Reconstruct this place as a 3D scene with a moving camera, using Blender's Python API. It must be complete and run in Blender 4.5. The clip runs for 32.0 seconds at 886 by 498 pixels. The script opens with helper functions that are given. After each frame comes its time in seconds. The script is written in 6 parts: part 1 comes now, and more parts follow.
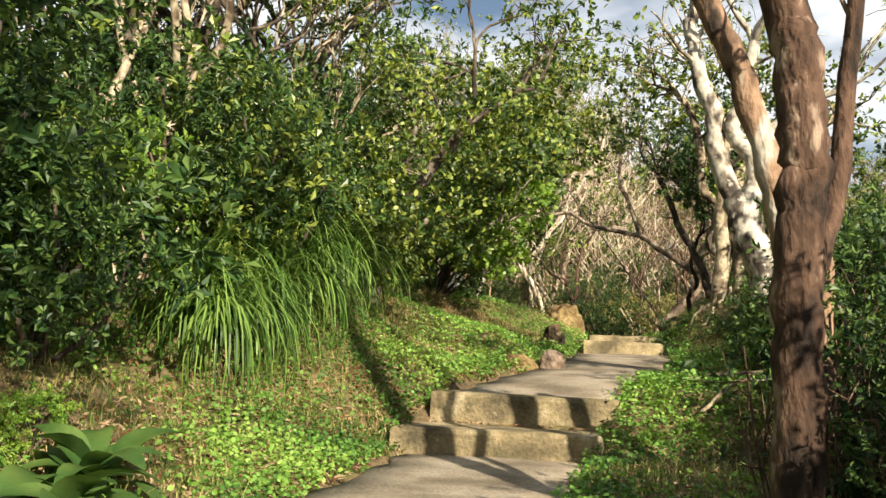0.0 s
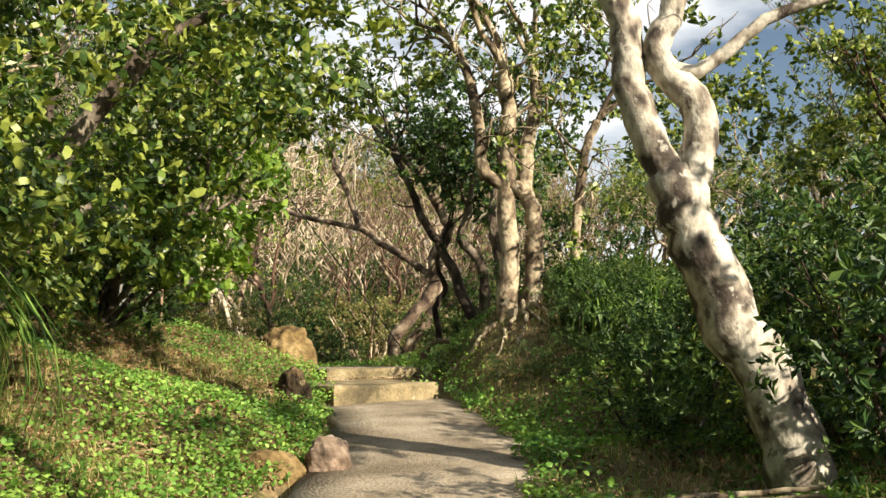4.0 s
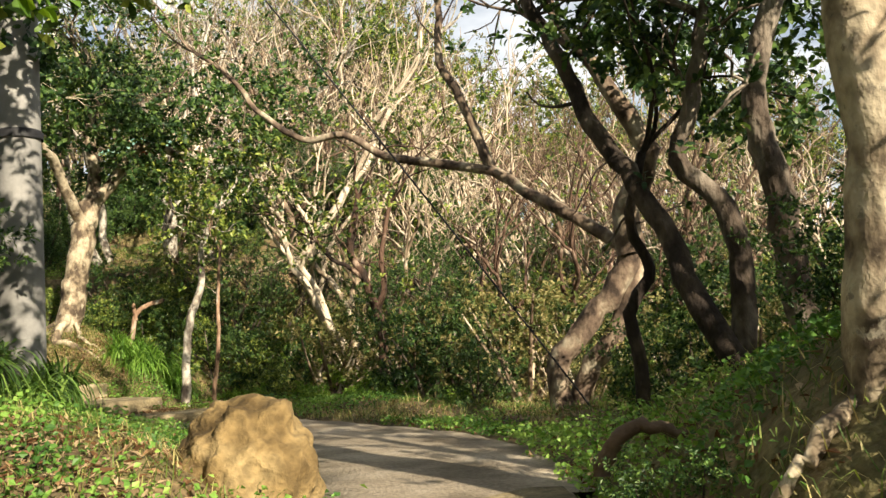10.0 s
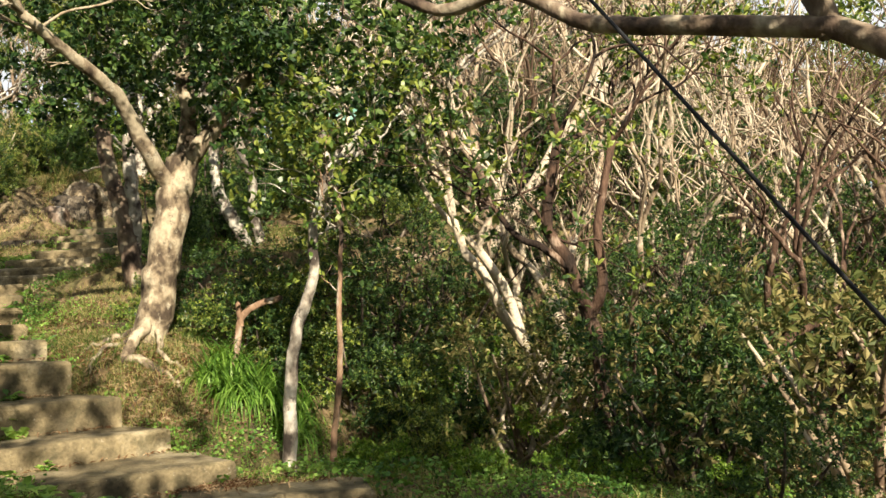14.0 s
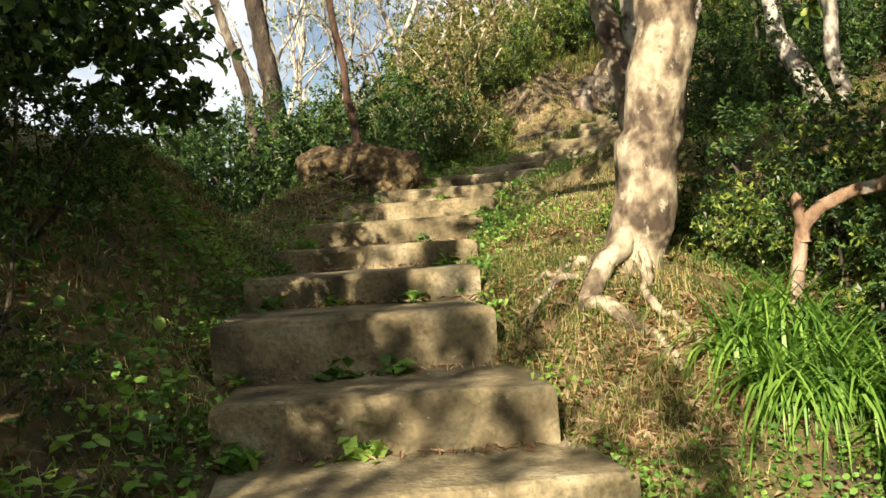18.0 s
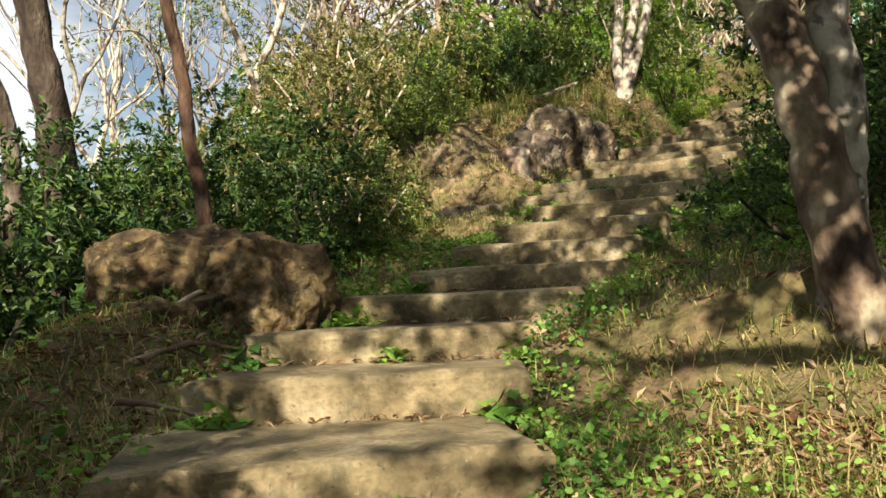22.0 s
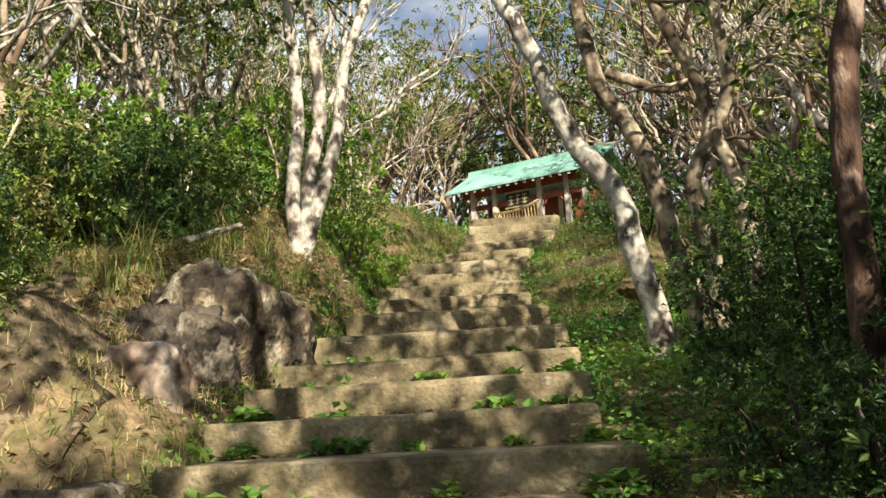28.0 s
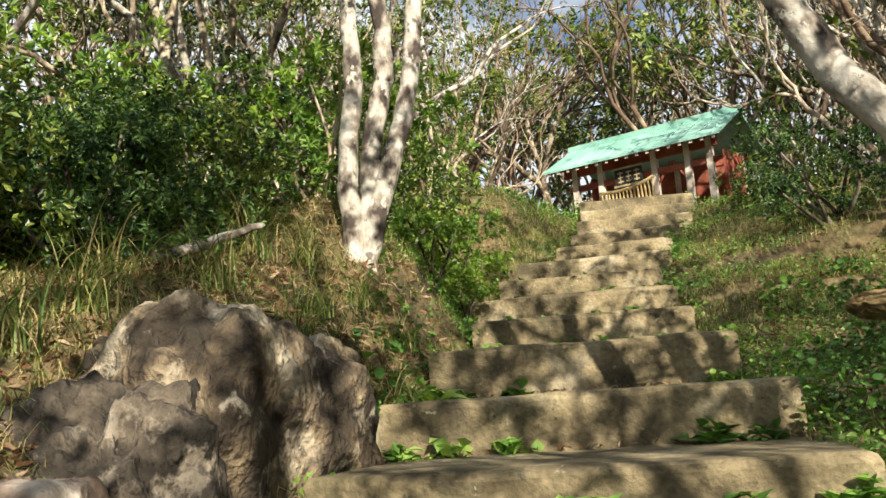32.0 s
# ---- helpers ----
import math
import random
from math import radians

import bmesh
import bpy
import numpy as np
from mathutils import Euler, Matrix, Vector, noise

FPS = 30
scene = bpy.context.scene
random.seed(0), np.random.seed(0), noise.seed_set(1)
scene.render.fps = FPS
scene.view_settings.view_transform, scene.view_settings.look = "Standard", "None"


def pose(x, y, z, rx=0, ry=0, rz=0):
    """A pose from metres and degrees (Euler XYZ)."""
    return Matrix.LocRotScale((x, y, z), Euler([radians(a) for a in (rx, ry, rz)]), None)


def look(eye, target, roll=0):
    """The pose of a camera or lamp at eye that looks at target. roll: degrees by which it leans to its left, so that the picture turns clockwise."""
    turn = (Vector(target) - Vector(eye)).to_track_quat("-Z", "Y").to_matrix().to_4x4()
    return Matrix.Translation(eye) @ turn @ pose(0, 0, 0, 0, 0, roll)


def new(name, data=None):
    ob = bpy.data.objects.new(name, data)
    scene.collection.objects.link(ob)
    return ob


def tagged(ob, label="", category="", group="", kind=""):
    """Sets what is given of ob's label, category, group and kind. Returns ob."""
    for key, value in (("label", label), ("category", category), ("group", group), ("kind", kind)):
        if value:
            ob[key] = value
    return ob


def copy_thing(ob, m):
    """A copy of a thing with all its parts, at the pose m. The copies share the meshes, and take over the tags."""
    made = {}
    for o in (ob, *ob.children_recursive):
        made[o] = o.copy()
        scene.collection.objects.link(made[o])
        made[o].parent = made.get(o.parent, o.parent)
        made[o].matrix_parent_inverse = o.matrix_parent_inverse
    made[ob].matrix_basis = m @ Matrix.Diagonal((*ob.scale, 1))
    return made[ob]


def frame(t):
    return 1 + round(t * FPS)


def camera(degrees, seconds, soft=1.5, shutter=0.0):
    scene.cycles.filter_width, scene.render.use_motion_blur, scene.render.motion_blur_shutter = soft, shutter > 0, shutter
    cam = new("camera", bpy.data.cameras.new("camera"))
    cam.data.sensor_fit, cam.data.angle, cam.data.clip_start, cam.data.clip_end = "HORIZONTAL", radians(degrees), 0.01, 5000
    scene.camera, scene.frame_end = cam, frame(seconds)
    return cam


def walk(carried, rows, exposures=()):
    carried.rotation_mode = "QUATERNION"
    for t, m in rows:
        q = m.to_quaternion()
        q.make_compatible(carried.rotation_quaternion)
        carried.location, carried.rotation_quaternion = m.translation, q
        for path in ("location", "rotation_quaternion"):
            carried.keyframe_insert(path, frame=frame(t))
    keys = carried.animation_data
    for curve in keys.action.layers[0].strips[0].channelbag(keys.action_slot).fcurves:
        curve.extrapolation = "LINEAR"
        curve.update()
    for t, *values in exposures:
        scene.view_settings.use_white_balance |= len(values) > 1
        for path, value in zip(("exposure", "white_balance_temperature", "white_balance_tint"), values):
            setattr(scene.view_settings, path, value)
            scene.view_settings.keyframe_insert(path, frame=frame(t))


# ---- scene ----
cam = camera(52.59, 32.0)
# seconds, place in metres, turn in degrees
PATH = [
    (0.0, 1.046, 1.116, 0.806, 96.36, -2.23, 8.07),
    (0.5, 0.728, 1.622, 0.932, 94.52, -3.08, 3.79),
    (1.0, 0.495, 2.085, 1.107, 92.79, -1.22, -1.18),
    (1.5, 0.345, 2.564, 1.125, 93.13, -0.61, -3.51),
    (2.0, 0.111, 3.081, 1.146, 93.54, -0.30, -3.37),
    (2.5, 0.027, 3.651, 1.155, 94.11, -0.04, -6.24),
    (3.0, -0.083, 4.216, 1.241, 95.78, -0.00, -9.63),
    (3.5, 0.049, 4.683, 1.341, 95.81, 0.61, -12.97),
    (5.5, 0.725, 6.784, 1.433, 96.76, 0.73, -13.91),
    (6.0, 0.781, 7.346, 1.476, 97.28, -0.92, -11.08),
    (6.5, 0.875, 7.831, 1.601, 97.10, -0.54, -13.91),
    (7.0, 0.992, 8.339, 1.752, 96.59, 0.59, -11.66),
    (7.5, 1.103, 8.842, 1.783, 96.22, 1.53, -10.32),
    (8.0, 1.258, 9.307, 1.804, 95.71, 1.53, -6.27),
    (8.5, 1.365, 9.830, 1.820, 95.62, 0.22, -4.40),
    (9.0, 1.538, 10.385, 1.833, 95.86, 0.64, -1.97),
    (9.5, 1.625, 10.934, 1.846, 95.07, 1.91, -1.92),
    (10.0, 1.762, 11.446, 1.880, 94.54, 3.02, -0.80),
    (10.5, 1.819, 12.020, 1.892, 94.76, 2.62, 1.38),
    (11.0, 1.894, 12.622, 1.924, 95.07, 3.21, 3.04),
    (11.5, 1.868, 13.245, 1.911, 94.50, 2.69, 3.63),
    (12.0, 1.828, 13.789, 1.926, 95.19, 2.68, 6.87),
    (12.5, 1.775, 14.403, 1.920, 96.16, 1.67, 7.86),
    (13.0, 1.798, 14.953, 1.933, 95.43, 0.18, 5.82),
    (13.5, 1.834, 15.477, 2.015, 94.67, 0.57, 11.04),
    (14.0, 1.730, 16.068, 2.177, 93.92, 2.30, 14.53),
    (14.5, 1.685, 16.557, 2.255, 92.96, 2.99, 22.45),
    (15.0, 1.455, 17.067, 2.271, 93.90, 1.76, 31.20),
    (15.5, 1.273, 17.590, 2.263, 94.28, 1.86, 36.79),
    (17.5, 0.239, 19.452, 2.218, 89.69, 3.63, 47.12),
    (18.0, -0.098, 19.883, 2.218, 89.40, 3.53, 50.61),
    (18.5, -0.464, 20.249, 2.214, 89.65, 2.24, 51.02),
    (19.0, -0.861, 20.622, 2.343, 88.94, 2.69, 52.52),
    (19.5, -1.349, 20.899, 2.367, 89.65, 4.03, 52.71),
    (20.0, -1.872, 21.215, 2.375, 91.90, 1.37, 53.38),
    (20.5, -2.370, 21.484, 2.483, 92.00, 1.17, 53.35),
    (21.0, -2.884, 21.715, 2.643, 92.29, 1.01, 48.67),
    (21.5, -3.361, 22.027, 2.765, 92.46, 2.49, 44.29),
    (22.0, -3.771, 22.214, 2.889, 92.44, 2.60, 39.51),
    (22.5, -4.087, 22.473, 2.929, 93.73, 1.81, 34.58),
    (23.0, -4.349, 22.789, 3.103, 96.06, 0.96, 32.78),
    (23.5, -4.752, 23.001, 3.206, 97.68, 0.62, 31.82),
    (24.0, -5.076, 23.337, 3.337, 98.07, 1.16, 27.59),
    (24.5, -5.353, 23.593, 3.371, 99.00, 0.10, 25.63),
    (25.0, -5.646, 23.853, 3.556, 99.01, 0.56, 20.00),
    (25.5, -5.797, 24.208, 3.623, 101.23, 0.71, 18.62),
    (26.0, -6.009, 24.584, 3.762, 102.13, 1.25, 17.01),
    (26.5, -6.181, 24.886, 3.781, 100.93, 1.93, 12.82),
    (28.5, -6.939, 26.351, 4.093, 99.55, 3.83, 12.63),
    (29.0, -7.080, 26.784, 4.234, 98.48, 3.99, 9.75),
    (29.5, -7.108, 27.223, 4.315, 99.38, 3.68, 9.53),
    (30.0, -7.209, 27.427, 4.399, 99.41, 2.84, 10.44),
    (30.5, -7.293, 27.675, 4.441, 99.79, 2.93, 9.56),
    (31.0, -7.345, 28.006, 4.552, 100.61, 5.49, 11.36),
    (31.5, -7.488, 28.199, 4.583, 100.50, 5.94, 13.82),
    (32.0, -7.550, 28.513, 4.580, 99.44, 3.93, 18.74),
]
EXPOSURES = [(0.0, 1.08, 6900, 10), (10.0, 1.13, 7000, 10), (13.5, 1.0, 6900, 10), (18.5, 1.18, 7000, 10), (22.0, 1.0, 6900, 10), (26.0, 0.98, 6600, 10), (32.0, 1.03, 6400, 10)]
walk(cam, [(t, pose(x, y, z, rx, ry, rz)) for t, x, y, z, rx, ry, rz in PATH], EXPOSURES)

# ---- light ----
SUN_AZ, SUN_EL = -57.0, 28.0          # degrees: azimuth from +x, height
sky = bpy.data.worlds.new("sky")
scene.world = sky
sky.use_nodes = True
_n, _l = sky.node_tree.nodes, sky.node_tree.links
_n.clear()
_sky = _n.new("ShaderNodeTexSky")
_sky.sky_type, _sky.sun_disc = "NISHITA", False
_sky.sun_elevation, _sky.sun_rotation = radians(SUN_EL), radians(90 - SUN_AZ)
_sky.air_density, _sky.dust_density = 1.0, 1.0
_co, _map, _cl = _n.new("ShaderNodeTexCoord"), _n.new("ShaderNodeMapping"), _n.new("ShaderNodeTexNoise")
_map.inputs["Scale"].default_value = (1.0, 1.0, 2.6)
_cl.inputs["Scale"].default_value, _cl.inputs["Detail"].default_value = 2.6, 6.0
_ra, _mix = _n.new("ShaderNodeValToRGB"), _n.new("ShaderNodeMix")
_ra.color_ramp.elements[0].position, _ra.color_ramp.elements[1].position = 0.41, 0.55
_mix.data_type = "RGBA"
_mix.inputs["B"].default_value = (9.2, 9.8, 10.6, 1)
_bg, _out = _n.new("ShaderNodeBackground"), _n.new("ShaderNodeOutputWorld")
_bg.inputs["Strength"].default_value = 0.053
_l.new(_co.outputs["Generated"], _map.inputs["Vector"])
_l.new(_map.outputs["Vector"], _cl.inputs["Vector"])
_l.new(_cl.outputs["Fac"], _ra.inputs["Fac"])
_l.new(_ra.outputs["Color"], _mix.inputs["Factor"])
_l.new(_sky.outputs["Color"], _mix.inputs["A"])
_l.new(_mix.outputs["Result"], _bg.inputs["Color"])
_l.new(_bg.outputs["Background"], _out.inputs["Surface"])
_sd = bpy.data.lights.new("sun", "SUN")
_sd.energy, _sd.angle, _sd.color = 5.0, radians(0.6), (1.0, 0.91, 0.76)
_sv = Vector((math.cos(radians(SUN_AZ)) * math.cos(radians(SUN_EL)), math.sin(radians(SUN_AZ)) * math.cos(radians(SUN_EL)), math.sin(radians(SUN_EL))))
sun = new("sun", _sd)
sun.matrix_world = look(_sv * 60, (0, 0, 0))


# ---- materials ----
def material(name, colors, scale=4.0, rough=0.85, bump=0.3, bump_scale=30.0, fine=0.35, per_object=0.0, per_island=0.0, translucent=0.0, stretch=(1, 1, 1), spec=0.3, contrast=(0.35, 0.68), world=False, spots=(), deep=0.03):
    """Noise-mixed colours at two scales, with relief; leaves also let light through."""
    m = bpy.data.materials.new(name)
    m.use_nodes = True
    n, l = m.node_tree.nodes, m.node_tree.links
    n.clear()
    out, bs = n.new("ShaderNodeOutputMaterial"), n.new("ShaderNodeBsdfPrincipled")
    co, mp = n.new("ShaderNodeTexCoord"), n.new("ShaderNodeMapping")
    mp.inputs["Scale"].default_value = stretch
    if world:
        geo = n.new("ShaderNodeNewGeometry")
        l.new(geo.outputs["Position"], mp.inputs["Vector"])
    else:
        l.new(co.outputs["Object"], mp.inputs["Vector"])
    big, small = n.new("ShaderNodeTexNoise"), n.new("ShaderNodeTexNoise")
    for t, s, d in ((big, scale, 4.0), (small, bump_scale, 6.0)):
        t.inputs["Scale"].default_value, t.inputs["Detail"].default_value = s, d
        l.new(mp.outputs["Vector"], t.inputs["Vector"])
    ramp = n.new("ShaderNodeValToRGB")
    els = ramp.color_ramp.elements
    els[0].position, els[1].position = contrast
    els[0].color, els[1].color = (*colors[0], 1), (*colors[-1], 1)
    for i, c in enumerate(colors[1:-1], 1):
        e = els.new(contrast[0] + (contrast[1] - contrast[0]) * i / (len(colors) - 1))
        e.color = (*c, 1)
    fac = big.outputs["Fac"]
    if per_island or per_object:
        add = n.new("ShaderNodeMath")
        add.operation = "MULTIPLY_ADD"
        if per_island:
            src = n.new("ShaderNodeNewGeometry").outputs["Random Per Island"]
        else:
            src = n.new("ShaderNodeObjectInfo").outputs["Random"]
        sub = n.new("ShaderNodeMath")
        sub.operation = "SUBTRACT"
        l.new(src, sub.inputs[0])
        sub.inputs[1].default_value = 0.5
        l.new(sub.outputs[0], add.inputs[0])
        add.inputs[1].default_value = per_island or per_object
        l.new(fac, add.inputs[2])
        fac = add.outputs[0]
    l.new(fac, ramp.inputs["Fac"])
    mul = n.new("ShaderNodeMix")
    mul.data_type, mul.blend_type = "RGBA", "MULTIPLY"
    mul.inputs["Factor"].default_value = fine
    gr = n.new("ShaderNodeValToRGB")
    gr.color_ramp.elements[0].position, gr.color_ramp.elements[1].position = 0.3, 0.62
    gr.color_ramp.elements[0].color = (0.25, 0.25, 0.25, 1)
    l.new(small.outputs["Fac"], gr.inputs["Fac"])
    l.new(ramp.outputs["Color"], mul.inputs["A"])
    l.new(gr.outputs["Color"], mul.inputs["B"])
    tint = mul.outputs["Result"]
    for sc, lo, hi, col, amount in spots:
        sp, sr, sm, sx = n.new("ShaderNodeTexNoise"), n.new("ShaderNodeMapRange"), n.new("ShaderNodeMath"), n.new("ShaderNodeMix")
        sp.inputs["Scale"].default_value, sp.inputs["Detail"].default_value, sp.inputs["Roughness"].default_value = sc, 9.0, 0.62
        l.new(mp.outputs["Vector"], sp.inputs["Vector"])
        sr.inputs["From Min"].default_value, sr.inputs["From Max"].default_value = lo, hi
        l.new(sp.outputs["Fac"], sr.inputs["Value"])
        sm.operation = "MULTIPLY"
        sm.inputs[1].default_value = amount
        l.new(sr.outputs["Result"], sm.inputs[0])
        sx.data_type = "RGBA"
        l.new(sm.outputs[0], sx.inputs["Factor"])
        l.new(tint, sx.inputs["A"])
        sx.inputs["B"].default_value = (*col, 1)
        tint = sx.outputs["Result"]
    l.new(tint, bs.inputs["Base Color"])
    bs.inputs["Roughness"].default_value = rough
    bs.inputs["Specular IOR Level"].default_value = spec
    if bump:
        b = n.new("ShaderNodeBump")
        b.inputs["Strength"].default_value, b.inputs["Distance"].default_value = bump, deep
        l.new(small.outputs["Fac"], b.inputs["Height"])
        l.new(b.outputs["Normal"], bs.inputs["Normal"])
    sh = bs.outputs["BSDF"]
    if translucent:
        tr, mx = n.new("ShaderNodeBsdfTranslucent"), n.new("ShaderNodeMixShader")
        hs = n.new("ShaderNodeHueSaturation")
        hs.inputs["Value"].default_value, hs.inputs["Saturation"].default_value, hs.inputs["Hue"].default_value = 1.6, 1.1, 0.485
        l.new(mul.outputs["Result"], hs.inputs["Color"])
        l.new(hs.outputs["Color"], tr.inputs["Color"])
        mx.inputs["Fac"].default_value = translucent
        l.new(sh, mx.inputs[1])
        l.new(tr.outputs["BSDF"], mx.inputs[2])
        sh = mx.outputs["Shader"]
    l.new(sh, out.inputs["Surface"])
    return m


CONCRETE = material("weathered_concrete", [(0.095, 0.078, 0.046), (0.195, 0.156, 0.088), (0.3, 0.24, 0.135), (0.42, 0.355, 0.23)], 2.9, 0.94, 0.5, 38, 0.45, contrast=(0.34, 0.68), world=True, spots=((5.0, 0.56, 0.66, (0.06, 0.058, 0.03), 0.55), (28.0, 0.62, 0.68, (0.05, 0.045, 0.032), 0.6), (16.0, 0.64, 0.69, (0.46, 0.42, 0.32), 0.5)))
PATHMAT = material("path_concrete", [(0.18, 0.145, 0.1), (0.31, 0.257, 0.187), (0.42, 0.36, 0.275)], 1.9, 0.95, 0.5, 45, 0.5, world=True)
SOIL = material("soil_and_litter", [(0.08, 0.062, 0.036), (0.2, 0.14, 0.072), (0.14, 0.125, 0.05), (0.33, 0.235, 0.125)], 1.6, 0.95, 0.9, 22, 0.65, world=True)
EARTH = material("cut_earth", [(0.04, 0.028, 0.015), (0.13, 0.088, 0.045), (0.24, 0.172, 0.085), (0.4, 0.305, 0.16)], 4.0, 0.97, 1.0, 14, 0.75, world=True, spots=((5.0, 0.54, 0.6, (0.035, 0.026, 0.015), 0.75), (9.0, 0.6, 0.66, (0.44, 0.35, 0.2), 0.6)), deep=0.07)
ROCK = material("lichened_rock", [(0.03, 0.026, 0.02), (0.07, 0.057, 0.042), (0.15, 0.12, 0.085), (0.36, 0.32, 0.25)], 3.2, 0.95, 1.0, 17, 0.75, world=True, stretch=(1.0, 1.0, 0.8), contrast=(0.38, 0.68), spots=((4.0, 0.55, 0.61, (0.32, 0.27, 0.2), 0.75), (12.0, 0.55, 0.62, (0.03, 0.025, 0.02), 0.7)), deep=0.08)
CRAG = material("fluted_tan_rock", [(0.045, 0.034, 0.022), (0.13, 0.096, 0.06), (0.3, 0.235, 0.145), (0.5, 0.43, 0.31)], 3.4, 0.95, 1.0, 19, 0.75, world=True, stretch=(1.0, 1.0, 0.85), contrast=(0.4, 0.62), spots=((3.0, 0.5, 0.58, (0.035, 0.028, 0.02), 0.85), (5.5, 0.58, 0.64, (0.42, 0.37, 0.28), 0.6), (14.0, 0.56, 0.62, (0.05, 0.04, 0.03), 0.7)), deep=0.08)
BANK = material("eroded_tan_earth", [(0.05, 0.034, 0.02), (0.13, 0.095, 0.052), (0.21, 0.158, 0.09), (0.32, 0.25, 0.155)], 2.6, 0.97, 1.0, 20, 0.7, world=True, spots=((3.5, 0.52, 0.6, (0.05, 0.04, 0.022), 0.7), (11.0, 0.57, 0.63, (0.36, 0.28, 0.17), 0.6)), deep=0.07)
PINKROCK = material("pinkish_tan_stone", [(0.1, 0.065, 0.04), (0.24, 0.17, 0.12), (0.33, 0.25, 0.19), (0.45, 0.4, 0.33)], 3.0, 0.95, 1.0, 16, 0.65, world=True)
TANROCK = material("tan_sandstone", [(0.1, 0.065, 0.025), (0.24, 0.165, 0.07), (0.34, 0.25, 0.12)], 4.0, 0.95, 1.0, 20, 0.65, world=True)
BARK = material("pale_blotched_bark", [(0.085, 0.062, 0.042), (0.27, 0.21, 0.138), (0.47, 0.395, 0.275)], 7.5, 0.92, 0.45, 24, 0.5, per_object=0.12, stretch=(1, 1, 0.75), contrast=(0.38, 0.58), spots=((11.0, 0.58, 0.63, (0.48, 0.43, 0.32), 0.65), (22.0, 0.6, 0.66, (0.07, 0.055, 0.04), 0.6)))
WHITEBARK = material("whitish_bark", [(0.07, 0.055, 0.045), (0.28, 0.24, 0.19), (0.52, 0.48, 0.4)], 7.0, 0.9, 0.45, 22, 0.5, stretch=(1, 1, 0.75), contrast=(0.38, 0.55), spots=((9.0, 0.57, 0.61, (0.58, 0.55, 0.47), 0.7), (13.0, 0.6, 0.65, (0.05, 0.042, 0.034), 0.75)))
FLAKEBARK = material("flaking_orange_bark", [(0.05, 0.035, 0.026), (0.26, 0.16, 0.1), (0.34, 0.22, 0.14), (0.52, 0.46, 0.38)], 5.0, 0.92, 0.9, 24, 0.5, stretch=(1, 1, 0.45), contrast=(0.36, 0.62))
BROWNBARK = material("reddish_brown_bark", [(0.028, 0.018, 0.013), (0.09, 0.052, 0.034), (0.14, 0.082, 0.055), (0.3, 0.22, 0.165)], 7.0, 0.92, 0.9, 30, 0.55, stretch=(1, 1, 0.4), per_object=0.2, spots=((7.0, 0.57, 0.63, (0.36, 0.27, 0.2), 0.65), (16.0, 0.6, 0.66, (0.03, 0.022, 0.018), 0.6)))
DARKBARK = material("dark_mottled_bark", [(0.035, 0.026, 0.02), (0.1, 0.075, 0.055), (0.27, 0.23, 0.18)], 5.0, 0.92, 0.9, 30, 0.5, stretch=(1, 1, 0.5), per_object=0.2)
LIMBBARK = material("mottled_brown_bark", [(0.05, 0.035, 0.026), (0.15, 0.105, 0.075), (0.24, 0.18, 0.125), (0.42, 0.36, 0.26)], 6.0, 0.92, 0.5, 26, 0.5, stretch=(1, 1, 0.7), contrast=(0.36, 0.64))
TWIG = material("bleached_branches", [(0.15, 0.1, 0.066), (0.4, 0.31, 0.21), (0.62, 0.52, 0.39)], 2.2, 0.9, 0.4, 30, 0.4, per_object=0.5)
LEAF = material("evergreen_leaf", [(0.034, 0.072, 0.014), (0.1, 0.17, 0.026), (0.26, 0.31, 0.06)], 1.3, 0.42, 0.0, 40, 0.2, per_island=0.8, translucent=0.22, spec=0.5)
LEAFDARK = material("dark_glossy_leaf", [(0.018, 0.047, 0.014), (0.045, 0.105, 0.024), (0.11, 0.18, 0.042)], 1.3, 0.5, 0.0, 40, 0.2, per_island=0.65, translucent=0.22, spec=0.35)
# lighter green of some plants, partly standing in for sun on leaves
LEAFLIGHT = material("bright_green_leaf", [(0.0805, 0.172, 0.023), (0.149, 0.265, 0.0345), (0.253, 0.368, 0.0575)], 1.6, 0.45, 0.0, 40, 0.2, per_island=0.5, translucent=0.35, spec=0.45)
LEAFDRY = material("sparse_yellowed_leaf", [(0.085, 0.11, 0.03), (0.2, 0.2, 0.065), (0.34, 0.29, 0.12)], 1.5, 0.6, 0.0, 40, 0.2, per_island=0.7, translucent=0.3)
COVER = material("ground_cover_leaf", [(0.055, 0.14, 0.028), (0.15, 0.31, 0.055), (0.3, 0.46, 0.1)], 1.1, 0.5, 0.0, 40, 0.2, per_island=0.28, translucent=0.3, world=True)
GRASS = material("grass_blade", [(0.07, 0.12, 0.026), (0.18, 0.24, 0.05), (0.46, 0.39, 0.17)], 0.8, 0.55, 0.0, 40, 0.2, per_island=0.6, translucent=0.3, world=True)
STRAP = material("strap_grass", [(0.03, 0.07, 0.014), (0.08, 0.165, 0.03), (0.2, 0.31, 0.07)], 1.2, 0.45, 0.0, 40, 0.15, per_island=0.5, translucent=0.3)
BRIGHTGRASS = material("bright_strap_leaf", [(0.06, 0.14, 0.022), (0.13, 0.27, 0.04), (0.25, 0.41, 0.08)], 1.2, 0.45, 0.0, 40, 0.15, per_island=0.5, translucent=0.35)
LITTER = material("dead_leaf", [(0.14, 0.07, 0.03), (0.3, 0.18, 0.09), (0.45, 0.33, 0.2)], 2.0, 0.8, 0.0, 40, 0.3, per_island=0.8, translucent=0.1)
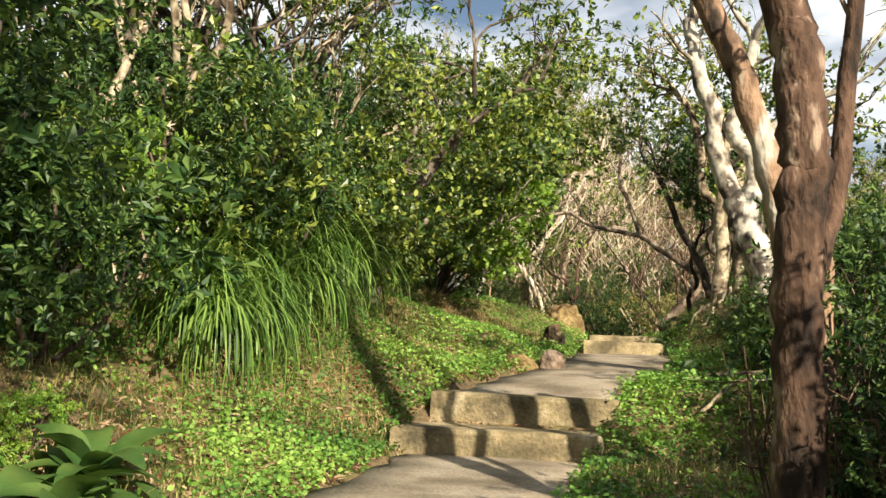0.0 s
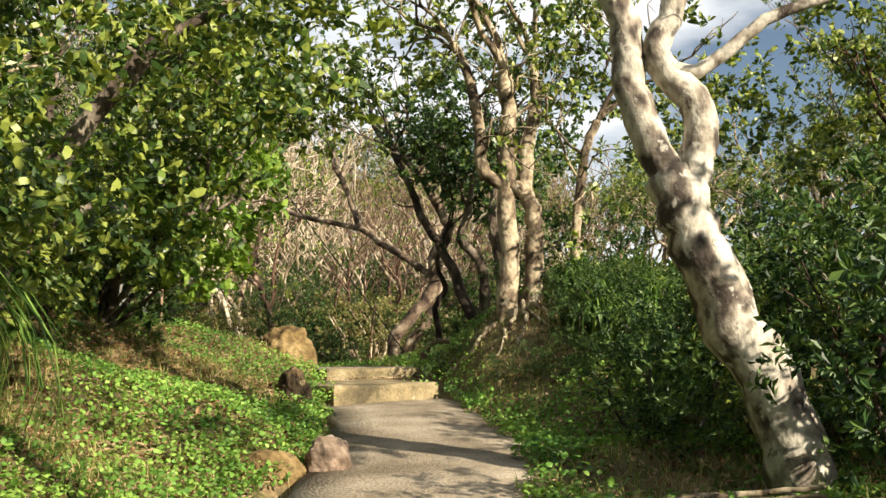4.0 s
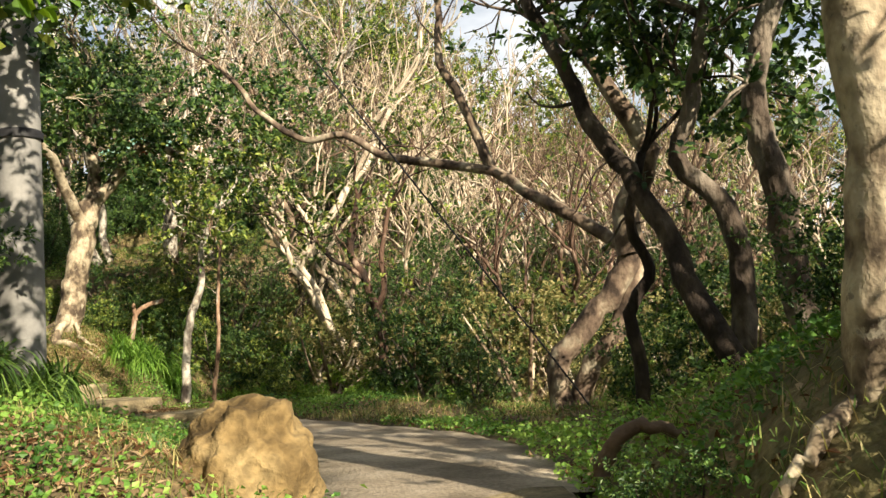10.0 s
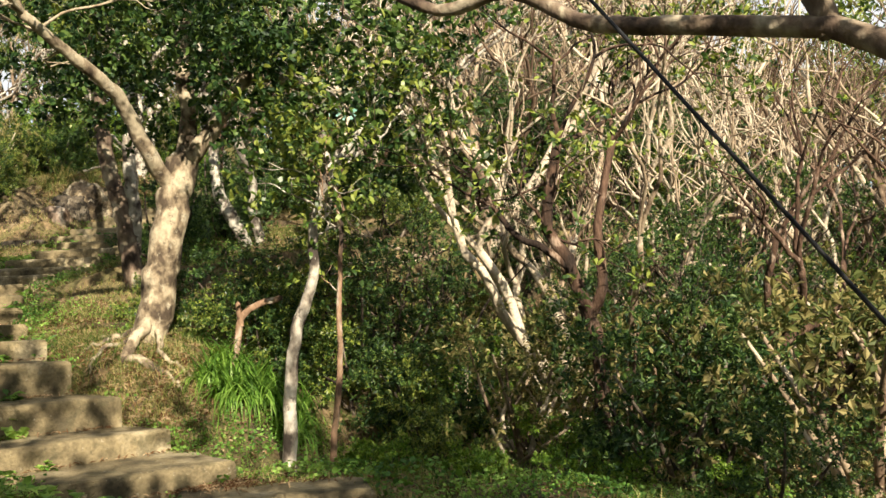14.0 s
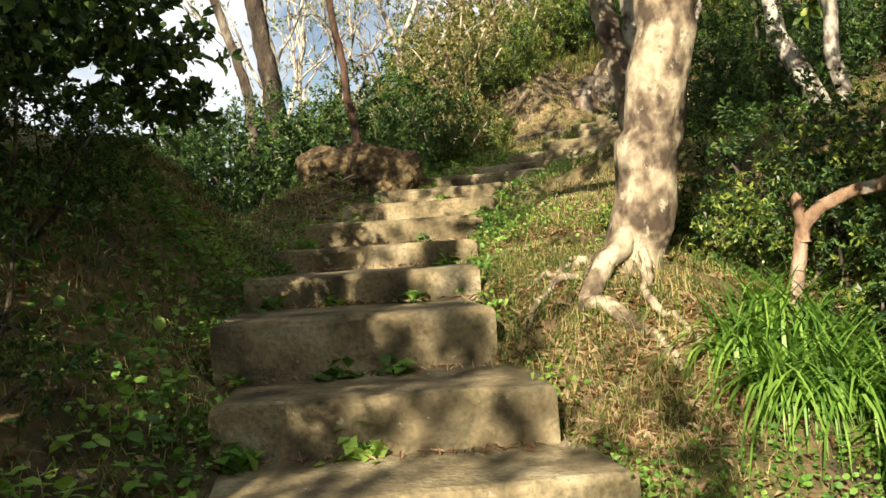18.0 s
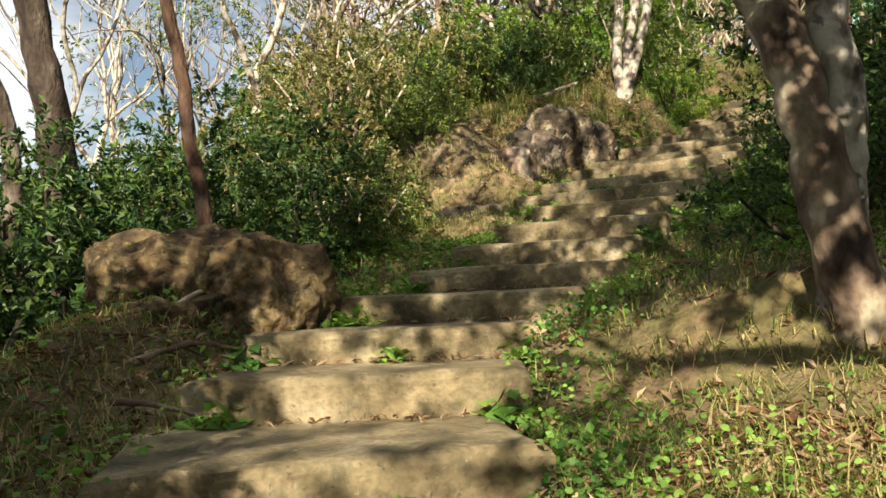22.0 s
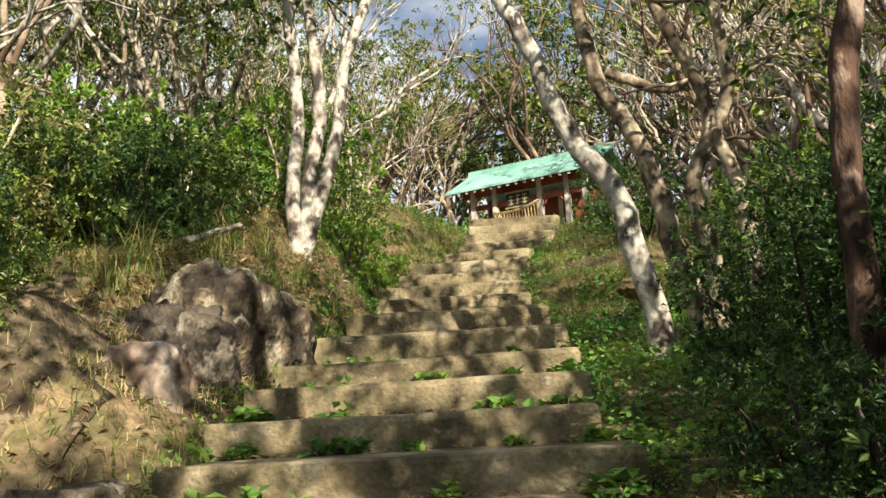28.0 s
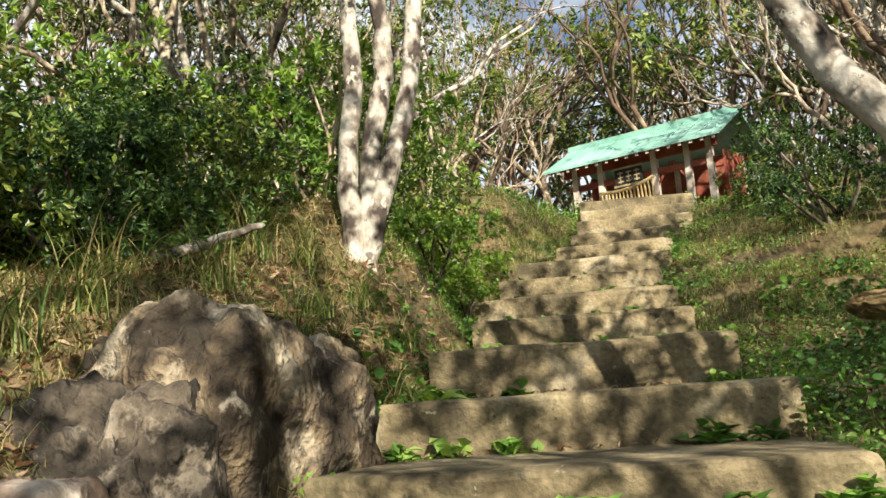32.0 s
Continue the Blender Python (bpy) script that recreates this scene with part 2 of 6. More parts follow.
ROOFGREEN = material("verdigris_sheet_metal", [(0.2, 0.42, 0.33), (0.28, 0.52, 0.42), (0.36, 0.6, 0.5)], 1.2, 0.6, 0.1, 20, 0.2)
REDWOOD = material("faded_red_timber", [(0.2, 0.05, 0.03), (0.33, 0.09, 0.055), (0.42, 0.15, 0.09)], 3.0, 0.75, 0.2, 40, 0.3)
PALEWOOD = material("pale_timber", [(0.5, 0.42, 0.34), (0.66, 0.58, 0.49), (0.75, 0.68, 0.59)], 3.0, 0.75, 0.2, 40, 0.3)
STRAW = material("straw_rope", [(0.4, 0.28, 0.12), (0.55, 0.42, 0.2), (0.66, 0.52, 0.28)], 6.0, 0.85, 0.4, 60, 0.35)
BLACK = material("black_cable", [(0.012, 0.012, 0.013), (0.02, 0.02, 0.022)], 3.0, 0.6, 0.0)
PLAQUE = material("dark_plaque", [(0.02, 0.02, 0.022), (0.04, 0.035, 0.03)], 3.0, 0.5, 0.0)
GOLD = material("worn_gilt_lettering", [(0.4, 0.32, 0.16), (0.55, 0.46, 0.25)], 6.0, 0.5, 0.0)


# ---- mesh tools ----
class Acc:
    """Collects vertices and faces for one mesh."""
    def __init__(self):
        self.v, self.f3, self.f4, self.n = [], [], [], 0

    def add(self, v, tri=None, quad=None):
        v = np.asarray(v, float).reshape(-1, 3)
        self.v.append(v)
        if tri is not None and len(tri):
            self.f3.append(np.asarray(tri).reshape(-1, 3) + self.n)
        if quad is not None and len(quad):
            self.f4.append(np.asarray(quad).reshape(-1, 4) + self.n)
        self.n += len(v)

    def mesh(self, name, smooth=True):
        v = np.concatenate(self.v) if self.v else np.zeros((0, 3))
        f3 = np.concatenate(self.f3) if self.f3 else np.zeros((0, 3), int)
        f4 = np.concatenate(self.f4) if self.f4 else np.zeros((0, 4), int)
        me = bpy.data.meshes.new(name)
        me.vertices.add(len(v))
        me.vertices.foreach_set("co", v.astype(np.float32).ravel())
        loops = np.concatenate([f3.ravel(), f4.ravel()]).astype(np.int32)
        tot = np.concatenate([np.full(len(f3), 3), np.full(len(f4), 4)]).astype(np.int32)
        me.loops.add(len(loops))
        me.loops.foreach_set("vertex_index", loops)
        me.polygons.add(len(tot))
        me.polygons.foreach_set("loop_start", (np.cumsum(tot) - tot).astype(np.int32))
        me.polygons.foreach_set("loop_total", tot)
        me.polygons.foreach_set("use_smooth", np.full(len(tot), smooth))
        me.update(calc_edges=True)
        me.validate()
        return me


def part(name, acc, mat, parent=None, label="", smooth=True):
    """One mesh object, under its thing when a parent is given."""
    me = acc if isinstance(acc, bpy.types.Mesh) else acc.mesh(name, smooth)
    if mat and not me.materials:
        me.materials.append(mat)
    ob = new(name, me)
    if parent:
        ob.parent = parent
    return tagged(ob, label) if label else ob


def thing(name, m, label, category, group=""):
    ob = new(name)
    ob.empty_display_size = 0.1
    ob.matrix_world = m
    return tagged(ob, label, category, group)


def tube(acc, pts, radii, sides=7, rng=None, knobs=0.0):
    """A tapering limb along a line of points, with an uneven surface."""
    p = np.asarray(pts, float)
    r = np.asarray(radii, float)
    tan = np.gradient(p, axis=0)
    tan /= np.linalg.norm(tan, axis=1, keepdims=True) + 1e-9
    ref = np.array([0.31, 0.95, 0.05]) if abs(tan[:, 2]).mean() > 0.5 else np.array([0.05, 0.1, 1.0])
    a = np.cross(tan, ref)
    a /= np.linalg.norm(a, axis=1, keepdims=True) + 1e-9
    b = np.cross(tan, a)
    th = np.arange(sides) * 2 * np.pi / sides
    k = np.ones((len(p), sides))
    if knobs and rng is not None:
        k += rng.normal(0, knobs, k.shape)
    ring = p[:, None] + (a[:, None] * np.cos(th)[None, :, None] + b[:, None] * np.sin(th)[None, :, None]) * (r[:, None] * k)[..., None]
    i = np.arange(len(p) - 1)[:, None] * sides + np.arange(sides)[None]
    j = np.arange(len(p) - 1)[:, None] * sides + (np.arange(sides)[None] + 1) % sides
    q = np.stack([i, j, j + sides, i + sides], -1).reshape(-1, 4)
    v = np.concatenate([ring.reshape(-1, 3), p[-1:] + tan[-1:] * r[-1]])
    e = (len(p) - 1) * sides
    tri = [(e + s, e + (s + 1) % sides, len(v) - 1) for s in range(sides)]
    acc.add(v, tri, q)


def spline(pts, n):
    """n points along a smooth line through the given ones."""
    p = np.asarray(pts, float)
    t = np.linspace(0, len(p) - 1, n)
    i = np.clip(t.astype(int), 0, len(p) - 2)
    u = (t - i)[:, None]
    g = np.concatenate([2 * p[:1] - p[1:2], p, 2 * p[-1:] - p[-2:-1]])
    a, b, c, d = g[i], g[i + 1], g[i + 2], g[i + 3]
    return 0.5 * (2 * b + (c - a) * u + (2 * a - 5 * b + 4 * c - d) * u**2 + (3 * b - a - 3 * c + d) * u**3)


def leaves(acc, centres, size, rng, up=0.4, wide=0.5, droop=0.0, fine=False):
    """Folded leaves at the given places."""
    c = np.asarray(centres, float).reshape(-1, 3)
    n = len(c)
    if not n:
        return
    d = rng.normal(0, 1, (n, 3))
    d[:, 2] = d[:, 2] * 0.5 - droop
    d /= np.linalg.norm(d, axis=1, keepdims=True)
    w = np.cross(d, rng.normal(0, 1, (n, 3)) + np.array([0, 0, up * 4]))
    w /= np.linalg.norm(w, axis=1, keepdims=True) + 1e-9
    nrm = np.cross(w, d)
    s = (size * rng.uniform(0.6, 1.35, n))[:, None]
    base, tip = c - d * s * 0.5, c + d * s * 0.5 - nrm * s * 0.08
    mid = c + d * s * 0.05
    if fine:
        a, b = c - d * s * 0.2, c + d * s * 0.22
        o = w * s * wide * 0.5
        h = nrm * s * 0.07
        v = np.stack([base, a + o * 0.8 + h, b + o * 0.85 + h, tip, b - o * 0.85 + h, a - o * 0.8 + h], 1).reshape(-1, 3)
        k = np.arange(n)[:, None] * 6
        acc.add(v, np.concatenate([k + [0, 1, 5], k + [2, 3, 4]], 1).reshape(-1, 3), (k + [1, 2, 4, 5]).reshape(-1, 4))
        return
    lf, rt = mid + w * s * wide * 0.5 + nrm * s * 0.1, mid - w * s * wide * 0.5 + nrm * s * 0.1
    v = np.stack([base, lf, tip, rt], 1).reshape(-1, 3)
    k = np.arange(n)[:, None] * 4
    acc.add(v, np.concatenate([k + [0, 1, 2], k + [0, 2, 3]], 1).reshape(-1, 3))


def rosettes(acc, tips, dirs, size, rng, per=12, wide=0.42, twig=0.09, fine=False):
    """Whorls of leaves at the ends of twigs, opening along the given directions."""
    t = np.repeat(np.asarray(tips, float).reshape(-1, 3), per, 0)
    a = np.asarray(dirs, float).reshape(-1, 3)
    a = a / (np.linalg.norm(a, axis=1, keepdims=True) + 1e-9)
    a = np.repeat(a, per, 0)
    n = len(t)
    if not n:
        return
    r = rng.normal(0, 1, (n, 3))
    r -= a * (r * a).sum(1, keepdims=True)
    r /= np.linalg.norm(r, axis=1, keepdims=True) + 1e-9
    ang = rng.uniform(0.25, 1.75, n)[:, None]
    d = a * np.cos(ang) + r * np.sin(ang) + np.array([0, 0, -0.12])
    d /= np.linalg.norm(d, axis=1, keepdims=True)
    w = np.cross(d, a + rng.normal(0, 0.28, (n, 3)))
    w /= np.linalg.norm(w, axis=1, keepdims=True) + 1e-9
    nrm = np.cross(w, d)
    s = (size * rng.uniform(0.65, 1.3, n))[:, None]
    base = t - a * rng.uniform(0, twig, n)[:, None] + d * s * 0.12
    tip = base + d * s - nrm * s * 0.1
    o = w * s * wide * 0.5
    if fine:
        p, q = base + d * s * 0.32 + nrm * s * 0.04, base + d * s * 0.72 + nrm * s * 0.03
        h = nrm * s * 0.06
        v = np.stack([base, p + o * 0.85 + h, q + o * 0.8 + h, tip, q - o * 0.8 + h, p - o * 0.85 + h], 1).reshape(-1, 3)
        k = np.arange(n)[:, None] * 6
        acc.add(v, np.concatenate([k + [0, 1, 5], k + [2, 3, 4]], 1).reshape(-1, 3), (k + [1, 2, 4, 5]).reshape(-1, 4))
        return
    m = base + d * s * 0.6 + nrm * s * 0.09
    v = np.stack([base, m + o, tip, m - o], 1).reshape(-1, 3)
    k = np.arange(n)[:, None] * 4
    acc.add(v, np.concatenate([k + [0, 1, 2], k + [0, 2, 3]], 1).reshape(-1, 3))


def shell(acc, lobes, count, size, rng, wide=0.45, per=12, fine=False, inner=0.3, low=None, flat=0.78):
    """Leaf whorls over loose rounded masses (x, y, z, radius), with hollows between them."""
    total = sum(r * r for *_, r in lobes)
    for x, y, z, r in lobes:
        n = max(3, int(count * r * r / total / per))
        v = rng.normal(0, 1, (n * 2, 3))
        v /= np.linalg.norm(v, axis=1, keepdims=True)
        gap = np.sin(v[:, 0] * 4.3 + x * 3) * np.sin(v[:, 1] * 4.9 + y * 3) + np.sin(v[:, 2] * 5.5 + z * 2) * 0.6
        v = v[np.argsort(-gap + rng.normal(0, 0.45, len(v)))[:n]]
        rad = r * np.cbrt(rng.uniform(inner**3, 1.15, len(v))) * (1 + 0.22 * np.sin(v[:, 0] * 5 + x) * np.sin(v[:, 1] * 6 + y + z))
        c = v * rad[:, None] * np.array([1, 1, flat]) + [x, y, z]
        d = v * 0.9 + np.array([0, 0, 0.55]) + rng.normal(0, 0.35, v.shape)
        if low is not None:
            k = c[:, 2] > low
            c, d = c[k], d[k]
        rosettes(acc, c, d, size, rng, per, wide, size * 1.4, fine)


def blades(acc, roots, length, width, rng, bend=0.6, segs=3):
    """Bent tapering grass blades."""
    c = np.asarray(roots, float).reshape(-1, 3)
    n = len(c)
    az = rng.uniform(0, 2 * np.pi, n)
    out = np.stack([np.cos(az), np.sin(az), 0 * az], -1)
    side = np.stack([-np.sin(az), np.cos(az), 0 * az], -1)
    ln = length * rng.uniform(0.5, 1.3, n)
    bd = bend * rng.uniform(0.3, 1.5, n)
    rows = []
    for k in range(segs + 1):
        u = k / segs
        p = c + out * (ln * np.sin(bd * u) * u)[:, None] + np.array([0, 0, 1.0]) * (ln * u * np.cos(bd * u * 1.1))[:, None]
        w = (width * (1 - u) ** 0.7 + 0.0008) * 0.5
        rows += [p - side * w, p + side * w]
    v = np.stack(rows, 1).reshape(-1, 3)
    m = 2 * (segs + 1)
    k = np.arange(n)[:, None] * m
    q = np.concatenate([k + [2 * s, 2 * s + 1, 2 * s + 3, 2 * s + 2] for s in range(segs)], 1).reshape(-1, 4)
    acc.add(v, None, q)


# ---- the stairs: left and right front corner of each tread, and its height ----
STEPS_LOW = [
    (-0.24, 7.62, 1.30, 7.62, 0.24), (-0.05, 8.25, 1.44, 8.13, 0.47), (1.21, 13.45, 2.33, 13.92, 1.0), (1.30, 15.0, 2.38, 15.05, 1.11),
    (-1.42, 21.20, -0.26, 21.79, 1.02), (-2.15, 21.0, -1.39, 22.02, 1.17), (-2.98, 21.10, -2.18, 22.45, 1.34), (-3.64, 21.45, -2.74, 22.62, 1.58), (-4.19, 21.75, -3.48, 22.98, 1.87),
    (-4.99, 22.34, -4.08, 23.42, 2.05), (-5.87, 23.06, -4.84, 24.09, 2.21), (-6.17, 23.50, -5.30, 24.55, 2.40), (-6.80, 24.25, -5.72, 25.10, 2.57),
    (-7.13, 24.83, -6.04, 25.58, 2.71), (-7.32, 25.62, -6.14, 26.23, 2.86), (-7.73, 26.64, -6.40, 27.13, 3.01), (-7.95, 27.41, -6.60, 27.80, 3.19)]
STEPS_HIGH = [
    (-8.17, 28.24, -6.71, 28.44, 3.38), (-8.38, 29.14, -6.95, 29.42, 3.59), (-9.0, 29.75, -6.78, 29.95, 3.77), (-9.09, 30.41, -7.00, 30.57, 3.95), (-9.14, 31.01, -7.08, 31.12, 4.14),
    (-9.23, 31.72, -7.17, 31.80, 4.31), (-9.30, 32.60, -7.33, 32.95, 4.57), (-9.45, 33.90, -7.60, 34.20, 4.87), (-9.45, 34.86, -7.88, 35.20, 5.12), (-9.75, 35.75, -8.04, 36.0, 5.37),
    (-9.66, 36.60, -8.2, 36.90, 5.62), (-9.75, 37.35, -8.13, 37.45, 5.87), (-9.40, 38.15, -8.15, 38.25, 6.12), (-9.35, 38.90, -8.10, 39.0, 6.37), (-9.35, 39.45, -8.0, 39.7, 6.62),
    (-9.40, 40.05, -8.0, 40.40, 6.87), (-9.50, 40.65, -8.0, 41.0, 7.12)]
STEPS = STEPS_LOW + STEPS_HIGH

# ---- the ground ----
# centre line of the walk: x, y, height, half width, then rises at 1, 3, 8 m to the left and to the right
A_, B_, C_, D_ = (0.25, 1.0, 1.6, 0.05, 0.1, 0.0), (0.3, 0.9, 1.3, 0.55, 0.65, 0.3), (0.2, 0.75, 1.2, -0.05, -0.1, 0.1), (1.0, 1.55, 0.7, 0.1, 0.0, 0.0)
FE_ = (0.85, 0.6, -0.9, 0.08, 0.2, 0.5)
DE_ = (0.7, 1.1, 1.0, 0.1, 0.0, 0.0)
E_, F_, G_ = (0.02, -0.6, -2.2, 0.15, 0.3, 0.7), (0.95, 1.2, 0.1, 0.08, 0.2, 0.5), (0.6, 0.9, 1.0, 0.1, 0.25, 0.5)
LINE = [(0.9, -30, -1.2, 0.65, A_), (0.7, -6, -0.35, 0.65, A_), (0.2, 4, -0.02, 0.65, A_), (0.5, 7.5, 0.03, 0.75, A_), (0.7, 8.6, 0.48, 0.8, A_), (1.5, 11, 0.66, 0.7, A_),
        (1.75, 13.4, 0.82, 0.65, B_), (1.85, 15.2, 1.09, 0.65, B_), (1.55, 17.4, 1.04, 0.72, C_), (0.5, 19.8, 0.93, 0.75, C_), (-0.75, 21.4, 0.9, 0.7, C_)]
for i_, (lx_, ly_, rx_, ry_, z_) in enumerate(STEPS[5:], 5):
    LINE.append(((lx_ + rx_) / 2, (ly_ + ry_) / 2, STEPS[i_ - 1][4] - 0.02, 0.5 * math.hypot(rx_ - lx_, ry_ - ly_), C_ if i_ < 6 else DE_ if i_ < 7 else D_ if i_ < 11 else E_ if i_ < 20 else FE_ if i_ < 22 else F_ if i_ < 26 else G_))
FLAT_ = (0.05, 0.1, 0.3, 0.05, 0.1, 0.3)
LINE += [(-9.0, 42.0, 7.1, 1.2, FLAT_), (-9.2, 50.0, 7.2, 1.2, FLAT_), (-9.2, 60, 7.4, 1.2, FLAT_), (-9.2, 90, 6.0, 1.2, FLAT_)]
LP = np.array([(a, b, c, d, *e) for a, b, c, d, e in LINE])


HUMPS = [(-1.75, 7.9, 0.45, 0.6), (-1.7, 9.4, 0.5, 0.7), (-3.0, 23.7, 0.27, 0.5), (-10.1, 34.2, 0.5, 0.55), (3.2, 14.05, 0.42, 0.6), (-10.0, 35.6, 0.35, 0.6), (-8.1, 25.2, 0.25, 0.7)]


def survey(x, y, bare=False):
    """Height of the ground (under the path and the stairs a little lower) and the signed distance from the walk's edge, right positive."""
    x, y = np.asarray(x, float), np.asarray(y, float)
    shape = np.broadcast(x, y).shape
    q = np.stack(np.broadcast_arrays(x, y), -1).reshape(-1, 2)
    best = np.full(len(q), 1e9)
    row, lat = np.zeros((len(q), 8)), np.zeros(len(q))
    for k in range(len(LP) - 1):
        a, b = LP[k, :2], LP[k + 1, :2]
        d = b - a
        u = np.clip(((q - a) @ d) / (d @ d), 0, 1)
        w = q - (a + u[:, None] * d)
        s = np.hypot(w[:, 0], w[:, 1])
        m = s < best
        best[m] = s[m]
        lat[m] = np.where(d[0] * w[m, 1] - d[1] * w[m, 0] > 0, -s[m], s[m])
        row[m] = LP[k, 2:] + u[m, None] * (LP[k + 1, 2:] - LP[k, 2:])
    z, hw = row[:, 0], row[:, 1]
    s = np.maximum(best - hw, 0)
    lo, ro = row[:, 2:5], row[:, 5:8]
    rise = np.where((lat < 0)[:, None], lo, ro)
    # keys at 0, 1, 3, 8 m from the edge
    h = np.where(s < 1, rise[:, 0] * s, np.where(s < 3, rise[:, 0] + (rise[:, 1] - rise[:, 0]) * (s - 1) / 2, rise[:, 1] + (rise[:, 2] - rise[:, 1]) * np.clip((s - 3) / 5, 0, 1)))
    wob = 0.06 * np.sin(q[:, 0] * 2.1 + 1.3 * np.sin(q[:, 1] * 1.7)) + 0.05 * np.sin(q[:, 1] * 2.9 + q[:, 0] * 1.1) + 0.025 * np.sin(q[:, 0] * 7.3) * np.sin(q[:, 1] * 6.1)
    near = z + h + wob * np.clip(s * 1.5, 0, 1) + np.where(bare, 0, np.where(best < hw - 0.02, -0.07, 0.02))
    far = 0.5 + 0.085 * np.clip(q[:, 1] - 16, 0, 70) + 1.2 * np.clip((-q[:, 0] - 4) / 8, 0, 1) * np.clip((20 - q[:, 1]) / 8, 0, 1) + 0.5 * np.sin(q[:, 0] * 0.21) * np.sin(q[:, 1] * 0.17)
    far -= 0.12 * np.clip(-q[:, 0] - 14, 0, 60) * np.clip((34 - q[:, 1]) / 10, 0, 1)
    for hx, hy, hh, hr in HUMPS:
        near = near + hh * np.exp(-((q[:, 0] - hx) ** 2 + (q[:, 1] - hy) ** 2) / (2 * hr * hr)) * np.clip(s * 3, 0, 1)
    k = np.clip((s - 6) / 7, 0, 1)
    k = k * k * (3 - 2 * k)
    return (near * (1 - k) + far * k).reshape(shape), np.where(lat < 0, -1, 1).reshape(shape), (best - hw).reshape(shape)


def ground(x, y, bare=False):
    return survey(x, y, bare)[0]


def g(x, y):
    return float(ground(x, y, True))


def steps_axis(dense0, dense1, fine, reach):
    mid = np.arange(dense0, dense1, fine)
    side = np.concatenate([np.linspace(0.5, 12, 14), np.geomspace(14, reach, 22)])
    return np.concatenate([(dense0 - side)[::-1], mid, dense1 + side])


def build_ground():
    xs, ys = steps_axis(-14, 8, 0.14, 1500), steps_axis(-2, 48, 0.14, 1500)
    X, Y = np.meshgrid(xs, ys)
    Z = ground(X, Y)
    i = (np.arange(len(ys) - 1)[:, None] * len(xs) + np.arange(len(xs) - 1)[None]).reshape(-1)
    acc = Acc()
    acc.add(np.stack([X, Y, Z], -1), None, np.stack([i, i + 1, i + 1 + len(xs), i + len(xs)], -1))
    tagged(part("ground", acc, SOIL), "brown soil with leaf litter under the woodland plants", "ground", kind="structure")


build_ground()


def slab(acc, outline, top, thick, rng, bevel=0.025):
    """A cast block with softened, uneven edges: outline of (x, y), height of its top."""
    o = np.asarray(outline, float)
    c = o.mean(0)
    d = c - o
    d /= np.linalg.norm(d, axis=1, keepdims=True)
    t = np.broadcast_to(np.asarray(top, float), (len(o),)).copy()
    rings = [np.c_[o, t - thick], np.c_[o + rng.normal(0, 0.004, o.shape), t - bevel * 1.3], np.c_[o + d * bevel * 0.45, t - bevel * 0.35], np.c_[o + d * bevel * 1.4, t]]
    n = len(o)
    quad = []
    for r in range(3):
        for k in range(n):
            quad.append((r * n + k, r * n + (k + 1) % n, (r + 1) * n + (k + 1) % n, (r + 1) * n + k))
    v = np.concatenate(rings + [np.r_[c, t.mean()][None]])
    tri = [(3 * n + k, 3 * n + (k + 1) % n, 4 * n) for k in range(n)]
    acc.add(v, tri, quad)


def build_steps():
    rng = np.random.default_rng(4)
    for k, (lx, ly, rx, ry, z) in enumerate(STEPS):
        a, b = np.array([lx, ly]), np.array([rx, ry])
        w = b - a
        back = np.array([-w[1], w[0]]) / np.hypot(*w)
        if k + 1 < len(STEPS) and k not in (1, 3):
            na, nb = np.array(STEPS[k + 1][:2]), np.array(STEPS[k + 1][2:4])
            depth = float(((na + nb) / 2 - (a + b) / 2) @ back) + 0.12
            depth = min(max(depth, 0.5), 1.5)
        else:
            depth = 0.55
        n = 9
        u = np.linspace(0, 1, n)[:, None]
        front = a + (b - a) * u + rng.normal(0, 0.006, (n, 2))
        rear = b + back * depth + (a - b) * u
        side1 = b + back * depth * np.array([[0.33], [0.66]])
        side2 = a + back * depth * np.array([[0.66], [0.33]])
        o = np.concatenate([front, side1, rear, side2])
        top = z + rng.normal(0, 0.004, len(o)) + np.where(np.arange(len(o)) >= n, -0.01, 0)
        acc = Acc()
        slab(acc, o, top, 0.42, rng, 0.028)
        tagged(part("stair_step", acc, CONCRETE, smooth=False), "weathered tan concrete step with worn edges and lichen", "step", "steps of the woodland stairs", "structure")


def strip(name, keys, width, mat, label):
    """A cast path slab along keyed points (x, y, z)."""
    rng = np.random.default_rng(9)
    c = spline(keys, 40)
    t = np.gradient(c[:, :2], axis=0)
    t /= np.linalg.norm(t, axis=1, keepdims=True)
    nrm = np.stack([t[:, 1], -t[:, 0]], -1)
    wl = width / 2 * (1 + 0.05 * np.sin(np.arange(40) * 1.3) + rng.normal(0, 0.02, 40))
    cols = [-1.0, -0.97, -0.5, 0, 0.5, 0.97, 1.0]
    dz = [-0.15, 0.0, 0.006, 0.01, 0.006, 0.0, -0.15]
    v = np.stack([np.c_[c[:, :2] + nrm * (wl * s)[:, None], c[:, 2] + d] for s, d in zip(cols, dz)], 1).reshape(-1, 3)
    m = len(cols)
    i = (np.arange(39)[:, None] * m + np.arange(m - 1)[None]).reshape(-1)
    acc = Acc()
    acc.add(v, None, np.stack([i, i + 1, i + 1 + m, i + m], -1))
    tagged(part(name, acc, mat), label, "path", kind="structure")


